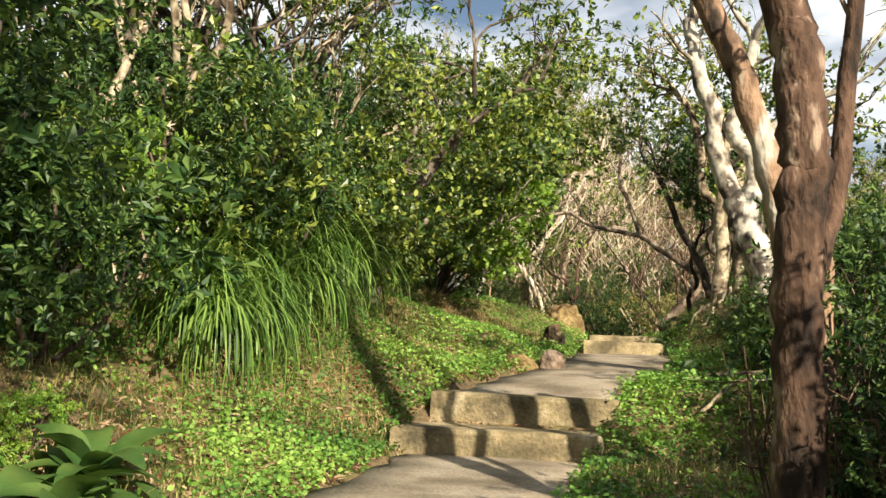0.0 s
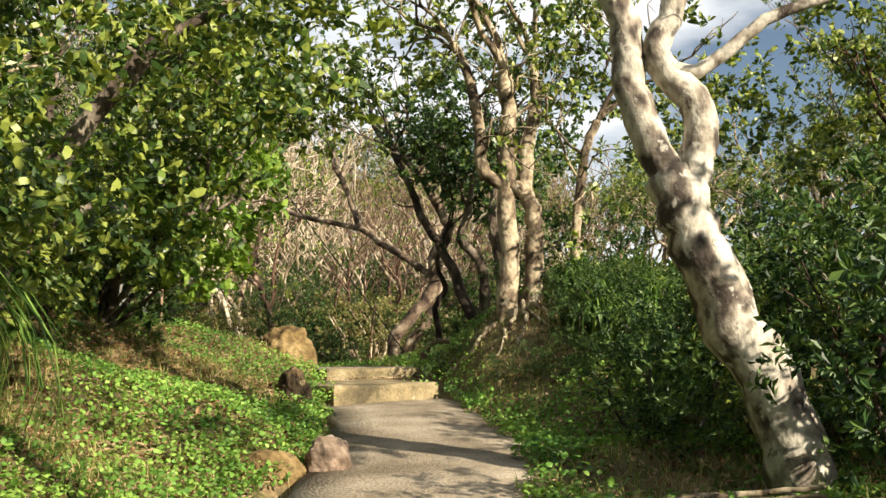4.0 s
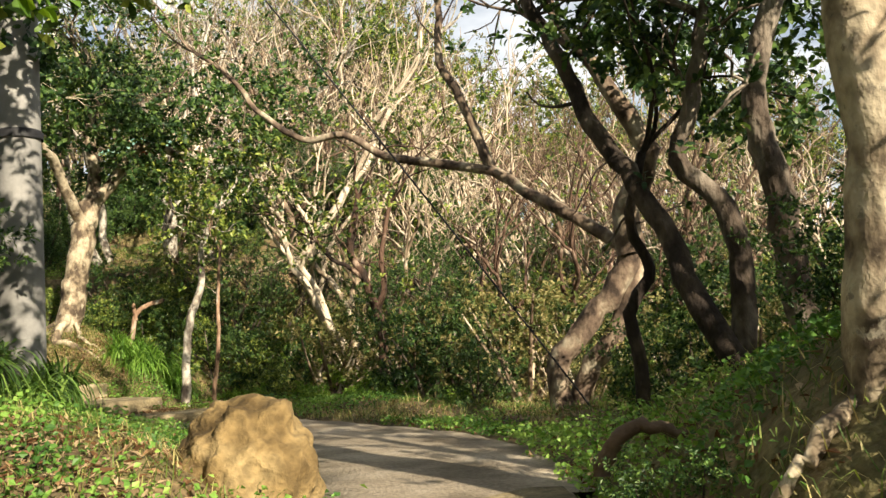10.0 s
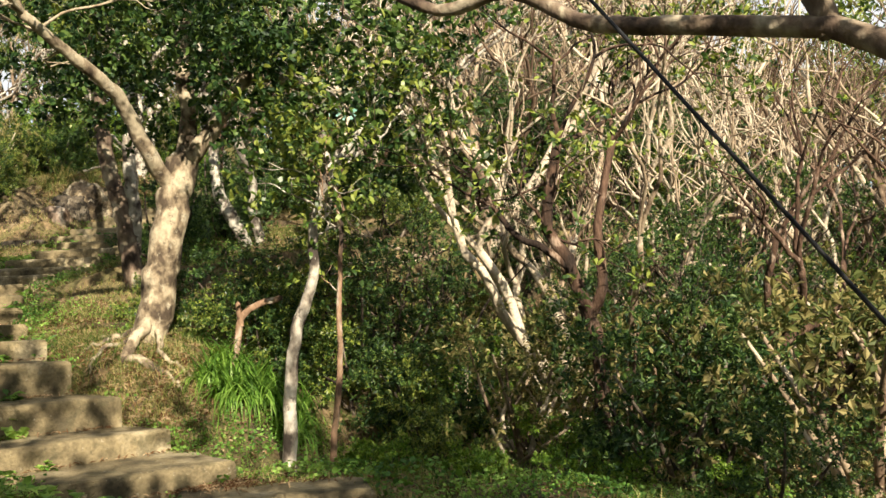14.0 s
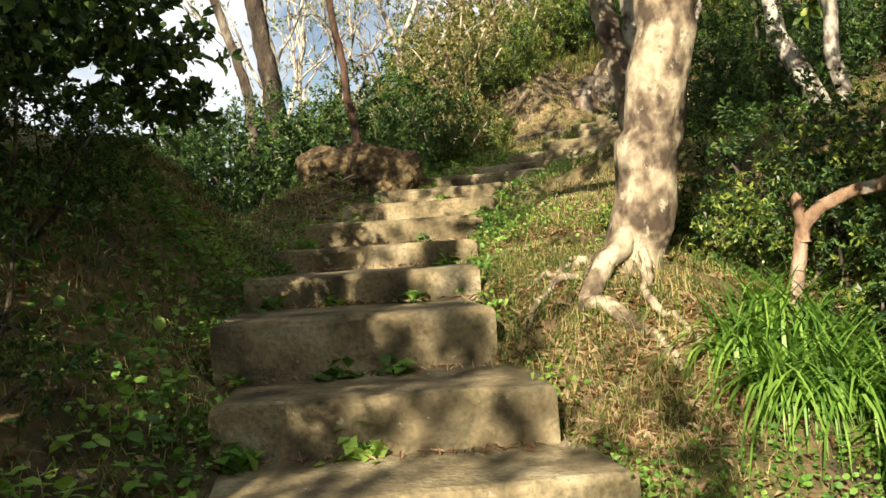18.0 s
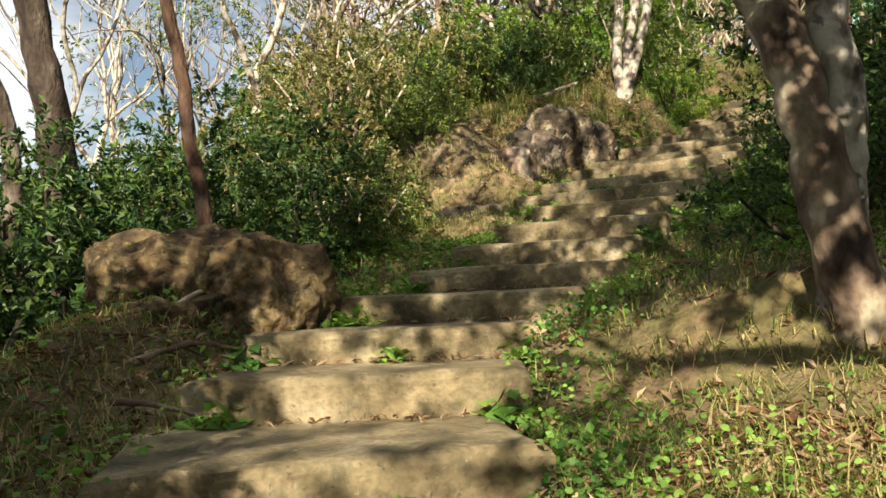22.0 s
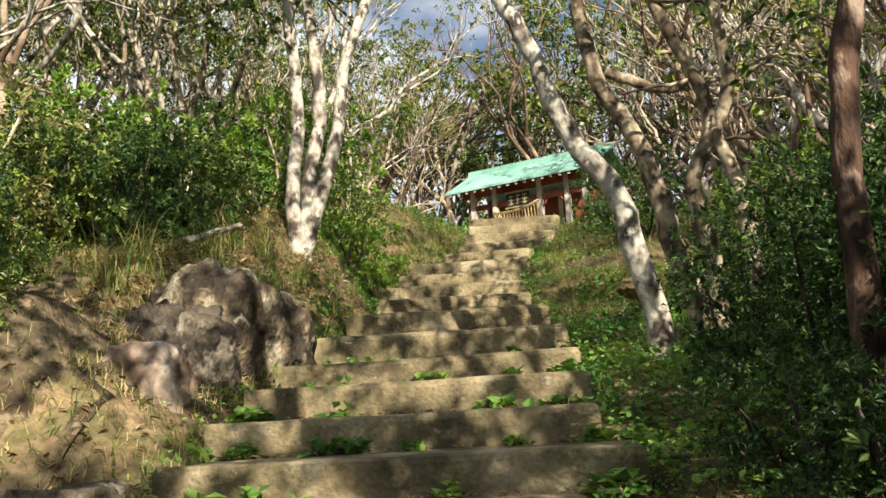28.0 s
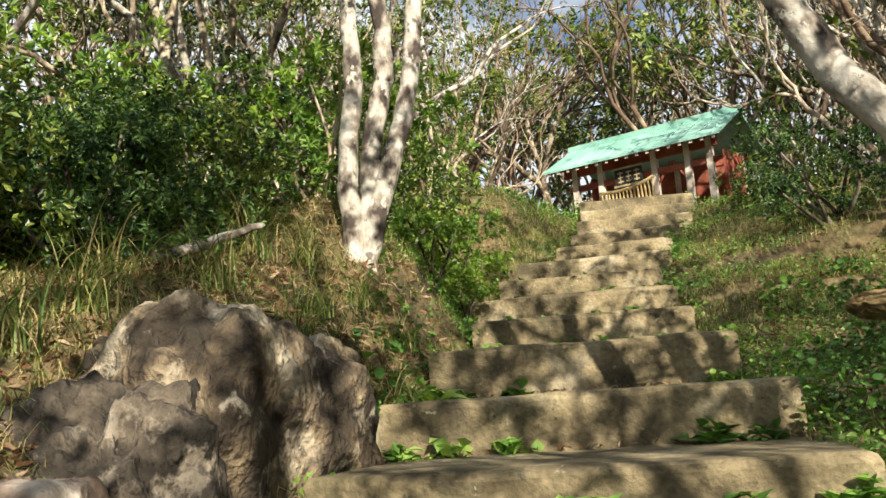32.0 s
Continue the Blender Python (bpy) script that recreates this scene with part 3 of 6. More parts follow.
build_steps()
strip("path", [(0.8, -8, -0.42), (0.6, -2, -0.2), (0.25, 3.5, 0.0), (0.45, 6.6, 0.03), (0.52, 7.75, 0.045)], 1.35, PATHMAT, "worn grey concrete footpath dappled with shade")
strip("path_middle", [(0.78, 8.45, 0.458), (1.0, 9.2, 0.55), (1.5, 10.8, 0.68), (1.75, 12.4, 0.78), (1.78, 14.3, 0.84)], 1.35, PATHMAT, "worn concrete footpath between two flights of steps")
strip("path_bend", [(1.84, 15.4, 1.095), (1.75, 16.3, 1.09), (1.35, 17.8, 1.05), (0.55, 19.5, 0.96), (-0.45, 20.9, 0.92), (-1.2, 21.6, 0.90)], 1.4, PATHMAT, "curving concrete footpath under the trees")


# ---- plants: building blocks ----
def grow(wood, tips, rng, start, heading, length, radius, depth, spread=0.7, wiggle=0.16, lift=0.12, sides=6, keep=None):
    """A limb that forks again and again."""
    n = 6 if depth >= 2 else 4 if depth == 1 else 3
    p, d = np.array(start, float), np.array(heading, float)
    d /= np.linalg.norm(d)
    pts = [p.copy()]
    for _ in range(n):
        d = d + rng.normal(0, wiggle, 3) + np.array([0, 0, lift * wiggle])
        d /= np.linalg.norm(d)
        p = p + d * length / n
        pts.append(p.copy())
    if keep is not None and not keep(pts):
        return
    rad = radius * np.linspace(1, 0.62, n + 1)
    tube(wood, pts, rad, max(3, sides), rng, 0.05)
    if depth <= 0:
        tips += [pts[-1], pts[-3], pts[-2]]
        return
    for k in range(rng.integers(2, 4)):
        e = d + rng.normal(0, spread, 3) + np.array([0, 0, lift])
        at = pts[-1] if k < 2 else pts[rng.integers(1, n)]
        grow(wood, tips, rng, at, e, length * rng.uniform(0.6, 0.85), radius * 0.6 * rng.uniform(0.8, 1.05), depth - 1, spread, wiggle, lift, sides - 1, keep)


def crown(acc, tips, rng, per_tip, reach, size, wide=0.45, flat=0.7, fine=False):
    """Leaf whorls round the ends of the twigs; per_tip leaves for each."""
    t = np.asarray(tips)
    if not len(t):
        return
    per = min(per_tip, 11)
    if per_tip < 7:
        per = 8
        t = t[rng.uniform(0, 1, len(t)) < per_tip / 8]
    c = np.repeat(t, max(1, round(per_tip / per)), 0)
    off = rng.normal(0, reach, c.shape)
    off[:, 2] *= flat
    rosettes(acc, c + off, off / reach * 0.6 + np.array([0, 0, 0.8]) + rng.normal(0, 0.4, c.shape), size, rng, per, wide, size, fine)


def tree_proto(seed, height, radius, bark, leaf, per_tip, reach, size, depth=4, stems=1, lean=0.25, label="", category="tree", group="", spread=0.6, fork=0.35):
    rng = np.random.default_rng(seed)
    root = thing("tree", pose(0, 0, -60), label, category, group)
    wood, tips, foliage = Acc(), [], Acc()
    for s in range(stems):
        d = np.array([rng.normal(0, lean), rng.normal(0, lean), 1.0])
        n = 9
        p = np.array([rng.normal(0, 0.05) * stems, rng.normal(0, 0.05) * stems, -0.15])
        pts = [p.copy()]
        d /= np.linalg.norm(d)
        for _ in range(n):
            d = d + rng.normal(0, 0.1, 3) + np.array([0, 0, 0.05])
            d /= np.linalg.norm(d)
            p = p + d * height * fork / n * 1.15
            pts.append(p.copy())
        rad = radius * np.concatenate([[1.5, 1.15], np.linspace(1.0, 0.72, n - 1)])
        tube(wood, pts, rad, 9, rng, 0.05)
        for k in range(3):
            e = d + rng.normal(0, spread, 3) + np.array([0, 0, 0.35])
            grow(wood, tips, rng, pts[-1 - (k == 2) * 2], e, height * 0.3, radius * 0.6, depth - 1, spread)
    part("trunk", wood, bark, root)
    if per_tip:
        crown(foliage, tips, rng, per_tip, reach, size)
        part("crown", foliage, leaf, root, smooth=False)
    return root


def wavy_proto(seed, height, radius, bark, leaf, per_tip, size, stems, label, reach=0.24, keep=1.0, bend=0.2, forks=4, spread=0.34):
    """A tree of the thicket: several winding, upright stems that fork into ascending limbs."""
    rng = np.random.default_rng(seed)
    root = thing("tree", pose(0, 0, -60), label, "tree")
    tips, foliage = [], Acc()

    def limb(wood, p, d, length, r, depth):
        n = 5 if depth else 4
        pts = [p.copy()]
        d = d.copy()
        for _ in range(n):
            d = d + rng.normal(0, bend, 3) + np.array([0, 0, 0.07])
            d /= np.linalg.norm(d)
            p = p + d * length / n
            pts.append(p.copy())
        end = r * (0.8 if depth else 0.45)
        tube(wood, pts, np.linspace(r, end, n + 1), 7 if r > 0.03 else 5 if r > 0.012 else 4, rng, 0.06)
        if depth == 0:
            tips.append(pts[-1])
            tips.append(pts[-2])
            return
        side = rng.normal(0, 1, 3)
        side -= d * (side @ d)
        side /= np.linalg.norm(side) + 1e-9
        for k in range(2 if rng.uniform() < 0.7 else 3):
            e = d + side * spread * (1 if k == 0 else -1 if k == 1 else 0.3) * rng.uniform(0.6, 1.5) + rng.normal(0, 0.14, 3) + np.array([0, 0, 0.14])
            limb(wood, pts[-1], e / np.linalg.norm(e), length * rng.uniform(0.66, 0.95), end * rng.uniform(0.6, 0.86), depth - 1)
    for s in range(stems):
        wood = Acc()
        az = rng.uniform(0, 6.3)
        d = np.array([math.cos(az) * 0.3, math.sin(az) * 0.3, 1.0])
        p = np.array([math.cos(az) * radius * 1.2, math.sin(az) * radius * 1.2, -0.2]) * (stems > 1) + np.array([0, 0, -0.2]) * (stems == 1)
        limb(wood, p, d / np.linalg.norm(d), height * rng.uniform(0.26, 0.4), radius * rng.uniform(0.75, 1.1), forks)
        part("trunk" if s == 0 else "stem", wood, bark, root)
    if per_tip:
        t = np.array(tips)
        t = t[rng.uniform(0, 1, len(t)) < keep]
        crown(foliage, t, rng, per_tip, reach, size)
        part("crown", foliage, leaf, root, smooth=False)
    return root


def twiggy_proto(seed, height, label):
    """A brush of thin bare stems with a few leaves at the top."""
    rng = np.random.default_rng(seed)
    root = thing("shrub", pose(0, 0, -60), label, "shrub")
    foliage, tips = Acc(), []
    for k in range(16):
        wood = Acc()
        az, lean = rng.uniform(0, 6.3), rng.uniform(0.1, 0.5)
        b = np.array([math.cos(az) * 0.12, math.sin(az) * 0.12, -0.05])
        e = np.array([math.cos(az) * lean, math.sin(az) * lean, 1.0]) * height * rng.uniform(0.6, 1.1)
        pts = spline([b, (b + e) * 0.5 + rng.normal(0, 0.06, 3), e], 8)
        tube(wood, pts, np.linspace(0.011, 0.004, 8), 5, rng, 0.1)
        for j in (4, 6):
            f = pts[j] + rng.normal(0, 0.16, 3) + [0, 0, 0.14]
            tube(wood, spline([pts[j], (pts[j] + f) / 2 + rng.normal(0, 0.02, 3), f], 4), np.linspace(0.005, 0.002, 4), 4)
            tips.append(f)
        tips.append(e)
        part("stem", wood, BROWNBARK, root)
    crown(foliage, tips, rng, 9, 0.08, 0.06)
    part("foliage", foliage, LEAFDARK, root, smooth=False)
    return root


def shrub_proto(seed, size, height, leaf, count, leaf_size, label, category="shrub", wide=0.45, stems=7, bark=None, per=12):
    rng = np.random.default_rng(seed)
    root = thing("shrub", pose(0, 0, -60), label, category)
    foliage = Acc()
    lobes = [(rng.uniform(-0.65, 0.65) * size, rng.uniform(-0.65, 0.65) * size, rng.uniform(0.2, 0.9) * height, rng.uniform(0.25, 0.55) * size) for _ in range(11)]
    shell(foliage, lobes, count, leaf_size, rng, wide, per, low=0.0)
    tips = [(x, y, z) for x, y, z, r in lobes]
    for k in range(stems):
        x, y, z = tips[k % 11]
        b = np.array([rng.normal(0, 0.1), rng.normal(0, 0.1), -0.1])
        m = (b + [x, y, z]) / 2 + rng.normal(0, 0.1, 3)
        wood = Acc()
        tube(wood, spline([b, m, (x, y, z)], 7), np.linspace(0.02, 0.007, 7) * (0.6 + size), 4, rng, 0.06)
        part("stem", wood, bark or DARKBARK, root)
    part("foliage", foliage, leaf, root, smooth=False)
    return root


PROTOS = []


def put(proto, x, y, yaw=0.0, scale=1.0, dz=0.0, lean=0.0):
    m = pose(x, y, g(x, y) + dz, lean, 0, yaw) @ Matrix.Scale(scale, 4)
    if proto not in PROTOS:
        PROTOS.append(proto)
        proto.matrix_world = m
        return proto
    return copy_thing(proto, m)


bush_a = shrub_proto(11, 1.0, 1.5, LEAF, 5200, 0.064, "dense evergreen shrub with small green leaves on the bank")
bush_b = shrub_proto(12, 1.1, 1.7, LEAFDARK, 5600, 0.064, "dark glossy evergreen shrub beside the walk")
bush_c = shrub_proto(13, 0.8, 1.0, LEAFLIGHT, 3000, 0.072, "bright green leafy bush in the sun", wide=0.6)
bush_d = shrub_proto(14, 1.2, 1.4, LEAFDRY, 2200, 0.07, "sparse yellowish shrub with bare twigs", stems=11, bark=TWIG)
bush_e = shrub_proto(15, 1.0, 1.9, LEAFLIGHT, 3600, 0.075, "tall sunlit shrub with loose yellow-green sprays", stems=10, bark=TWIG)
far_bush = shrub_proto(16, 1.1, 1.5, LEAF, 1500, 0.12, "evergreen shrub deep in the woods")
far_dark = shrub_proto(17, 1.1, 1.6, LEAFDARK, 1500, 0.12, "dark evergreen shrub deep in the woods")
far_tree = wavy_proto(24, 6.5, 0.1, BARK, LEAF, 40, 0.15, 2, "evergreen tree of the far woods", 0.36, forks=3)
far_pale = wavy_proto(25, 6.5, 0.09, TWIG, LEAFDRY, 10, 0.11, 2, "pale-branched tree of the far woods", 0.3, keep=0.35, forks=4)
ever_a = tree_proto(21, 6.0, 0.11, BARK, LEAF, 30, 0.24, 0.085, 4, 1, 0.2, "evergreen tree with blotched pale bark and a dense crown")
ever_b = tree_proto(22, 7.0, 0.12, DARKBARK, LEAFDARK, 20, 0.26, 0.09, 4, 2, 0.3, "twin-stemmed evergreen tree with dark mottled bark")
ever_c = tree_proto(23, 5.2, 0.09, BARK, LEAF, 18, 0.25, 0.085, 4, 3, 0.16, "many-stemmed evergreen tree with pale stems")
bare_a = wavy_proto(31, 6.0, 0.1, TWIG, LEAFDRY, 8, 0.06, 2, "pale bare-limbed tree with several winding stems", keep=0.1, forks=4)
bare_b = wavy_proto(32, 6.6, 0.11, TWIG, LEAFDRY, 8, 0.06, 2, "tall pale tree with forked ascending bare limbs", keep=0.1, forks=4, bend=0.24)
bare_c = wavy_proto(33, 5.0, 0.07, BROWNBARK, LEAF, 10, 0.075, 2, "reddish winding tree with a light crown", keep=0.5, forks=4)
wavy_a = wavy_proto(34, 5.6, 0.085, BARK, LEAF, 44, 0.085, 3, "winding pale-stemmed evergreen tree with leaf tufts", 0.24, forks=4)
wavy_b = wavy_proto(35, 6.4, 0.1, WHITEBARK, LEAF, 20, 0.085, 2, "whitish forked evergreen tree with a loose olive crown", 0.22, keep=0.65, forks=4)
wavy_c = wavy_proto(36, 5.0, 0.075, DARKBARK, LEAFDARK, 44, 0.085, 3, "dark many-stemmed evergreen tree with dense tufts", 0.24, forks=4)
brush = twiggy_proto(37, 1.0, "brush of thin bare brown stems with few leaves")


KEEP = [(1.95, 4.82), (2.3, 6.0), (2.95, 9.1), (3.2, 14.0), (3.0, 19.4), (3.55, 16.6), (-3.1, 23.75), (-1.3, 22.85), (1.1, 23.4), (-4.73, 25.85), (-8.3, 25.4), (-10.1, 25.4), (-10.0, 34.1), (-6.6, 32.2), (-1.2, 18.0)]


def clear(x, y, gap):
    """Whether a place is at least gap metres from the line of the walk and off the single trees."""
    q = np.array([x, y])
    if any((x - a) ** 2 + (y - b) ** 2 < 0.6**2 for a, b in KEEP):
        return False
    for k in range(len(LP) - 1):
        a, b = LP[k, :2], LP[k + 1, :2]
        d = b - a
        u = min(max((q - a) @ d / (d @ d), 0), 1)
        if np.hypot(*(q - a - u * d)) < gap + LP[k, 3]:
            return False
    return True


def scatter(protos, box, count, seed, gap, smin=0.8, smax=1.25, apart=0.8):
    rng = np.random.default_rng(seed)
    done = []
    for _ in range(count * 12):
        if len(done) >= count:
            break
        x, y = rng.uniform(box[0], box[2]), rng.uniform(box[1], box[3])
        if not clear(x, y, gap) or any((x - a) ** 2 + (y - b) ** 2 < apart**2 for a, b in done):
            continue
        done.append((x, y))
        put(protos[rng.integers(len(protos))], x, y, rng.uniform(0, 360), rng.uniform(smin, smax), -0.05, rng.uniform(-5, 5))



# left wall of green along the first path
scatter([bush_a, bush_b, bush_e], (-5.0, -3.0, -0.8, 15.0), 40, 1, 1.5, 0.8, 1.3, 0.85)
scatter([bush_b, bush_b, bush_a], (-6.0, 1.5, -2.4, 14.5), 18, 51, 2.2, 1.5, 2.0, 1.1)
scatter([ever_a, ever_b], (-9.0, -4.0, -3.0, 16.0), 20, 2, 3.4, 0.9, 1.15, 1.4)
scatter([bush_a, bush_b], (-7.0, 15.0, -1.5, 20.5), 16, 31, 1.5, 0.7, 1.1, 1.0)
# right of the first path
scatter([bush_b, bush_b, bush_a], (3.0, 0.5, 6.5, 13.0), 24, 3, 1.5, 0.7, 1.05, 1.0)
scatter([bare_c, ever_c], (4.5, 8.0, 10.0, 18.0), 7, 4, 3.0, 0.7, 0.9, 2.0)
# thicket ahead of the bend
scatter([bare_a, bare_b, bare_c, bare_a], (0.2, 24.4, 9.0, 36.0), 60, 5, 1.8, 0.65, 1.0, 0.9)
scatter([wavy_c], (-1.2, 24.6, 9.0, 33.0), 30, 61, 1.6, 0.45, 0.75, 1.1)
scatter([bush_a, bush_c, bush_b, bush_b, bush_d], (-1.0, 22.6, 8.0, 27.2), 36, 6, 1.2, 0.6, 1.1, 0.85)
scatter([bush_a, bush_d], (3.2, 17.0, 8.0, 24.0), 16, 32, 1.3, 0.4, 0.7, 0.9)
# right of the stairs
scatter([wavy_b, bare_b, bare_a, bare_b], (-4.3, 27.0, -0.5, 44.0), 30, 8, 2.3, 0.75, 1.05, 1.1)
scatter([wavy_b, bare_a], (-3.5, 33.0, 3.0, 46.0), 14, 38, 2.0, 0.8, 1.05, 1.5)
scatter([bush_b, bush_a], (-5.0, 24.5, -1.0, 44.0), 22, 9, 1.0, 0.5, 0.85, 1.0)
# left of the stairs
scatter([bush_a, bush_b, bush_d], (-12.8, 26.0, -8.5, 44.0), 26, 10, 1.6, 0.5, 0.9, 1.1)
scatter([wavy_a, wavy_b, wavy_a, bare_b], (-17.0, 33.0, -10.6, 48.0), 46, 12, 2.2, 0.75, 1.05, 1.25)
scatter([wavy_b, bush_a, bush_d], (-22.0, 29.0, -11.0, 37.0), 20, 33, 3.0, 0.7, 1.0, 1.6)
# far woods, joined
def far_woods(protos, box, count, seed, gap, smin, smax, apart):
    rng = np.random.default_rng(seed)
    done = []
    for _ in range(count * 12):
        if len(done) >= count:
            break
        x, y = rng.uniform(box[0], box[2]), rng.uniform(box[1], box[3])
        if not clear(x, y, gap) or any((x - a) ** 2 + (y - b) ** 2 < apart**2 for a, b in done):
            continue
        done.append((x, y))
        m = np.array(pose(x, y, g(x, y) - 0.05, rng.uniform(-5, 5), 0, rng.uniform(0, 360)))
        m[:3, :3] *= rng.uniform(smin, smax)
        for ob in protos[rng.integers(len(protos))].children:
            me = ob.data
            v = np.empty(len(me.vertices) * 3, np.float32)
            me.vertices.foreach_get("co", v)
            tot = np.empty(len(me.polygons), np.int32)
            me.polygons.foreach_get("loop_total", tot)
            ix = np.empty(len(me.loops), np.int32)
            me.loops.foreach_get("vertex_index", ix)
            n3 = int((tot == 3).sum()) * 3
            acc = FAR.setdefault(me.materials[0].name, (me.materials[0], Acc()))[1]
            acc.add(v.reshape(-1, 3) @ m[:3, :3].T + m[:3, 3], ix[:n3], ix[n3:])


FAR = {}
FARPROTOS = [far_bush, far_dark, far_tree, far_pale]
far_woods([far_bush, far_dark], (1.0, 30.0, 16.0, 42.0), 34, 37, 3.0, 1.0, 1.6, 1.2)
far_woods([far_bush, far_dark], (-0.5, 27.2, 9.0, 32.0), 34, 71, 1.6, 0.7, 1.15, 0.9)
far_woods([far_bush, far_dark], (-18.0, 27.0, -12.8, 45.0), 30, 72, 3.0, 0.7, 1.2, 1.0)
far_woods([far_bush, far_dark], (8.0, 14.0, 16.0, 30.0), 26, 39, 3.0, 1.0, 1.5, 1.4)
far_woods([far_pale, far_pale, far_tree], (-2.0, 36.0, 16.0, 52.0), 46, 7, 3.0, 0.9, 1.2, 1.7)
far_woods([far_tree, far_pale], (-45, 52, 35, 75), 46, 13, 4.0, 1.1, 1.5, 3.0)
far_woods([far_pale, far_tree, far_pale], (-24, 50.5, 4, 62), 60, 41, -1.0, 1.1, 1.6, 1.5)
far_woods([far_bush, far_dark], (-20, 49.5, 0, 56), 26, 42, -1.0, 1.0, 1.5, 1.3)
far_woods([far_tree], (16, 14, 40, 50), 26, 14, 3.0, 0.9, 1.3, 3.0)
far_woods([far_tree], (-32, -20, -9, 20), 26, 15, 3.0, 0.9, 1.3, 3.0)
for name_, (mat_, acc_) in FAR.items():
    leafy_ = "leaf" in name_
    tagged(part("far_foliage" if leafy_ else "far_branches", acc_, mat_, smooth=not leafy_), "green foliage of the woods farther off" if leafy_ else "trunks and branches of the woods farther off", "woods", kind="stuff")
for ob_ in FARPROTOS:
    for ch_ in list(ob_.children):
        bpy.data.objects.remove(ch_)
    bpy.data.objects.remove(ob_)
scatter([wavy_b, bare_a, bare_b], (-6.0, 40.5, -2.0, 50.0), 8, 43, 2.2, 0.8, 1.05, 1.2)
scatter([ever_a, ever_b], (-10, -30, -3, -5), 8, 16, 1.6, 1.0, 1.3, 2.5)


# ---- single trees ----
def single_tree(label, stems, bark, leaf=None, per_tip=0, size=0.08, seed=1, twigs=2, lobes=(), lobe_leaves=0, reach=0.2, category="tree", branch=0.8, roots=(), root_bark=None):
    """A tree on its own place: stems as (points, first radius, last radius)."""
    rng = np.random.default_rng(seed)
    x0, y0, z0 = stems[0][0][0]
    gz = g(x0, y0)
    root = thing("tree", pose(x0, y0, min(gz, z0)), label, category)
    o = np.array([x0, y0, min(gz, z0)])
    tips, foliage = [], Acc()

    def off_walk(pts):
        q = np.array(pts) + o
        gz_, _, sd = survey(q[:, 0], q[:, 1], True)
        return bool(np.all((sd > 0.35) | (q[:, 2] > gz_ + 2.9)))
    for k, (pts, r0, r1) in enumerate(stems):
        p = np.array(pts, float)
        first = abs(p[0, 2] - z0) < 0.5 and np.hypot(p[0, 0] - x0, p[0, 1] - y0) < 0.9
        if first:
            p = np.concatenate([[[p[0, 0], p[0, 1], min(p[0, 2], g(p[0, 0], p[0, 1])) - 0.4]], p])
        p = p - o
        c = spline(p, max(12, 4 * len(p)))
        rad = np.linspace(r0, r1, len(c))
        if first:
            rad[:3] *= [1.55, 1.25, 1.08]
        wood = Acc()
        tube(wood, c + rng.normal(0, r0 * 0.08, c.shape), rad, 12, rng, 0.05)
        end = c[-1] - c[-3]
        if branch and r1 <= 0.085:
            for b in range(3):
                grow(wood, tips, rng, c[-1], end / np.linalg.norm(end) + rng.normal(0, 0.5, 3) + [0, 0, 0.3], branch * rng.uniform(0.8, 1.2), r1 * 0.62, twigs, 0.6, 0.2, keep=off_walk)
            for b in range(max(1, len(p) - 3)):
                at = rng.integers(len(c) * 3 // 4, len(c) - 1)
                grow(wood, tips, rng, c[at], rng.normal(0, 0.8, 3) + [0, 0, 0.9], branch * rng.uniform(0.5, 0.9), min(rad[at] * 0.3, 0.022), twigs - 1, 0.6, 0.25, keep=off_walk)
        part("trunk" if k == 0 else "limb", wood, bark[k] if isinstance(bark, list) else bark, root)
    for pts, r in roots:
        wood = Acc()
        p = spline(np.array(pts, float), 22)
        p[:, :2] += np.cumsum(rng.normal(0, 0.014, (22, 2)), 0)
        low = ground(p[:, 0], p[:, 1], True) + 0.05 + r * 0.5 + 0.02 * np.sin(np.arange(22) * 1.1 + seed)
        k = np.clip(np.arange(22) / 2.5, 0, 1)
        p[:, 2] = np.minimum(p[:, 2], p[:, 2] * (1 - k) + low * k)
        tube(wood, p - o, r * np.linspace(1.1, 0.35, 22) * (1 + 0.15 * np.sin(np.arange(22) * 0.9 + seed)), 9, rng, 0.05)
        part("root", wood, root_bark or bark, root)
    if per_tip and tips:
        t = np.array(tips)
        gz_, _, sd = survey(t[:, 0] + o[0], t[:, 1] + o[1], True)
        t = t[(sd > 0.5) | (t[:, 2] + o[2] > gz_ + 3.3)]
        crown(foliage, t, rng, per_tip, reach, size, fine=True)
    if lobes:
        shell(foliage, [(x - o[0], y - o[1], z - o[2], r) for x, y, z, r in lobes], lobe_leaves, size, rng, 0.5, 11, fine=True, inner=0.2)
    if foliage.n:
        part("crown", foliage, leaf or LEAF, root, smooth=False)
    return root


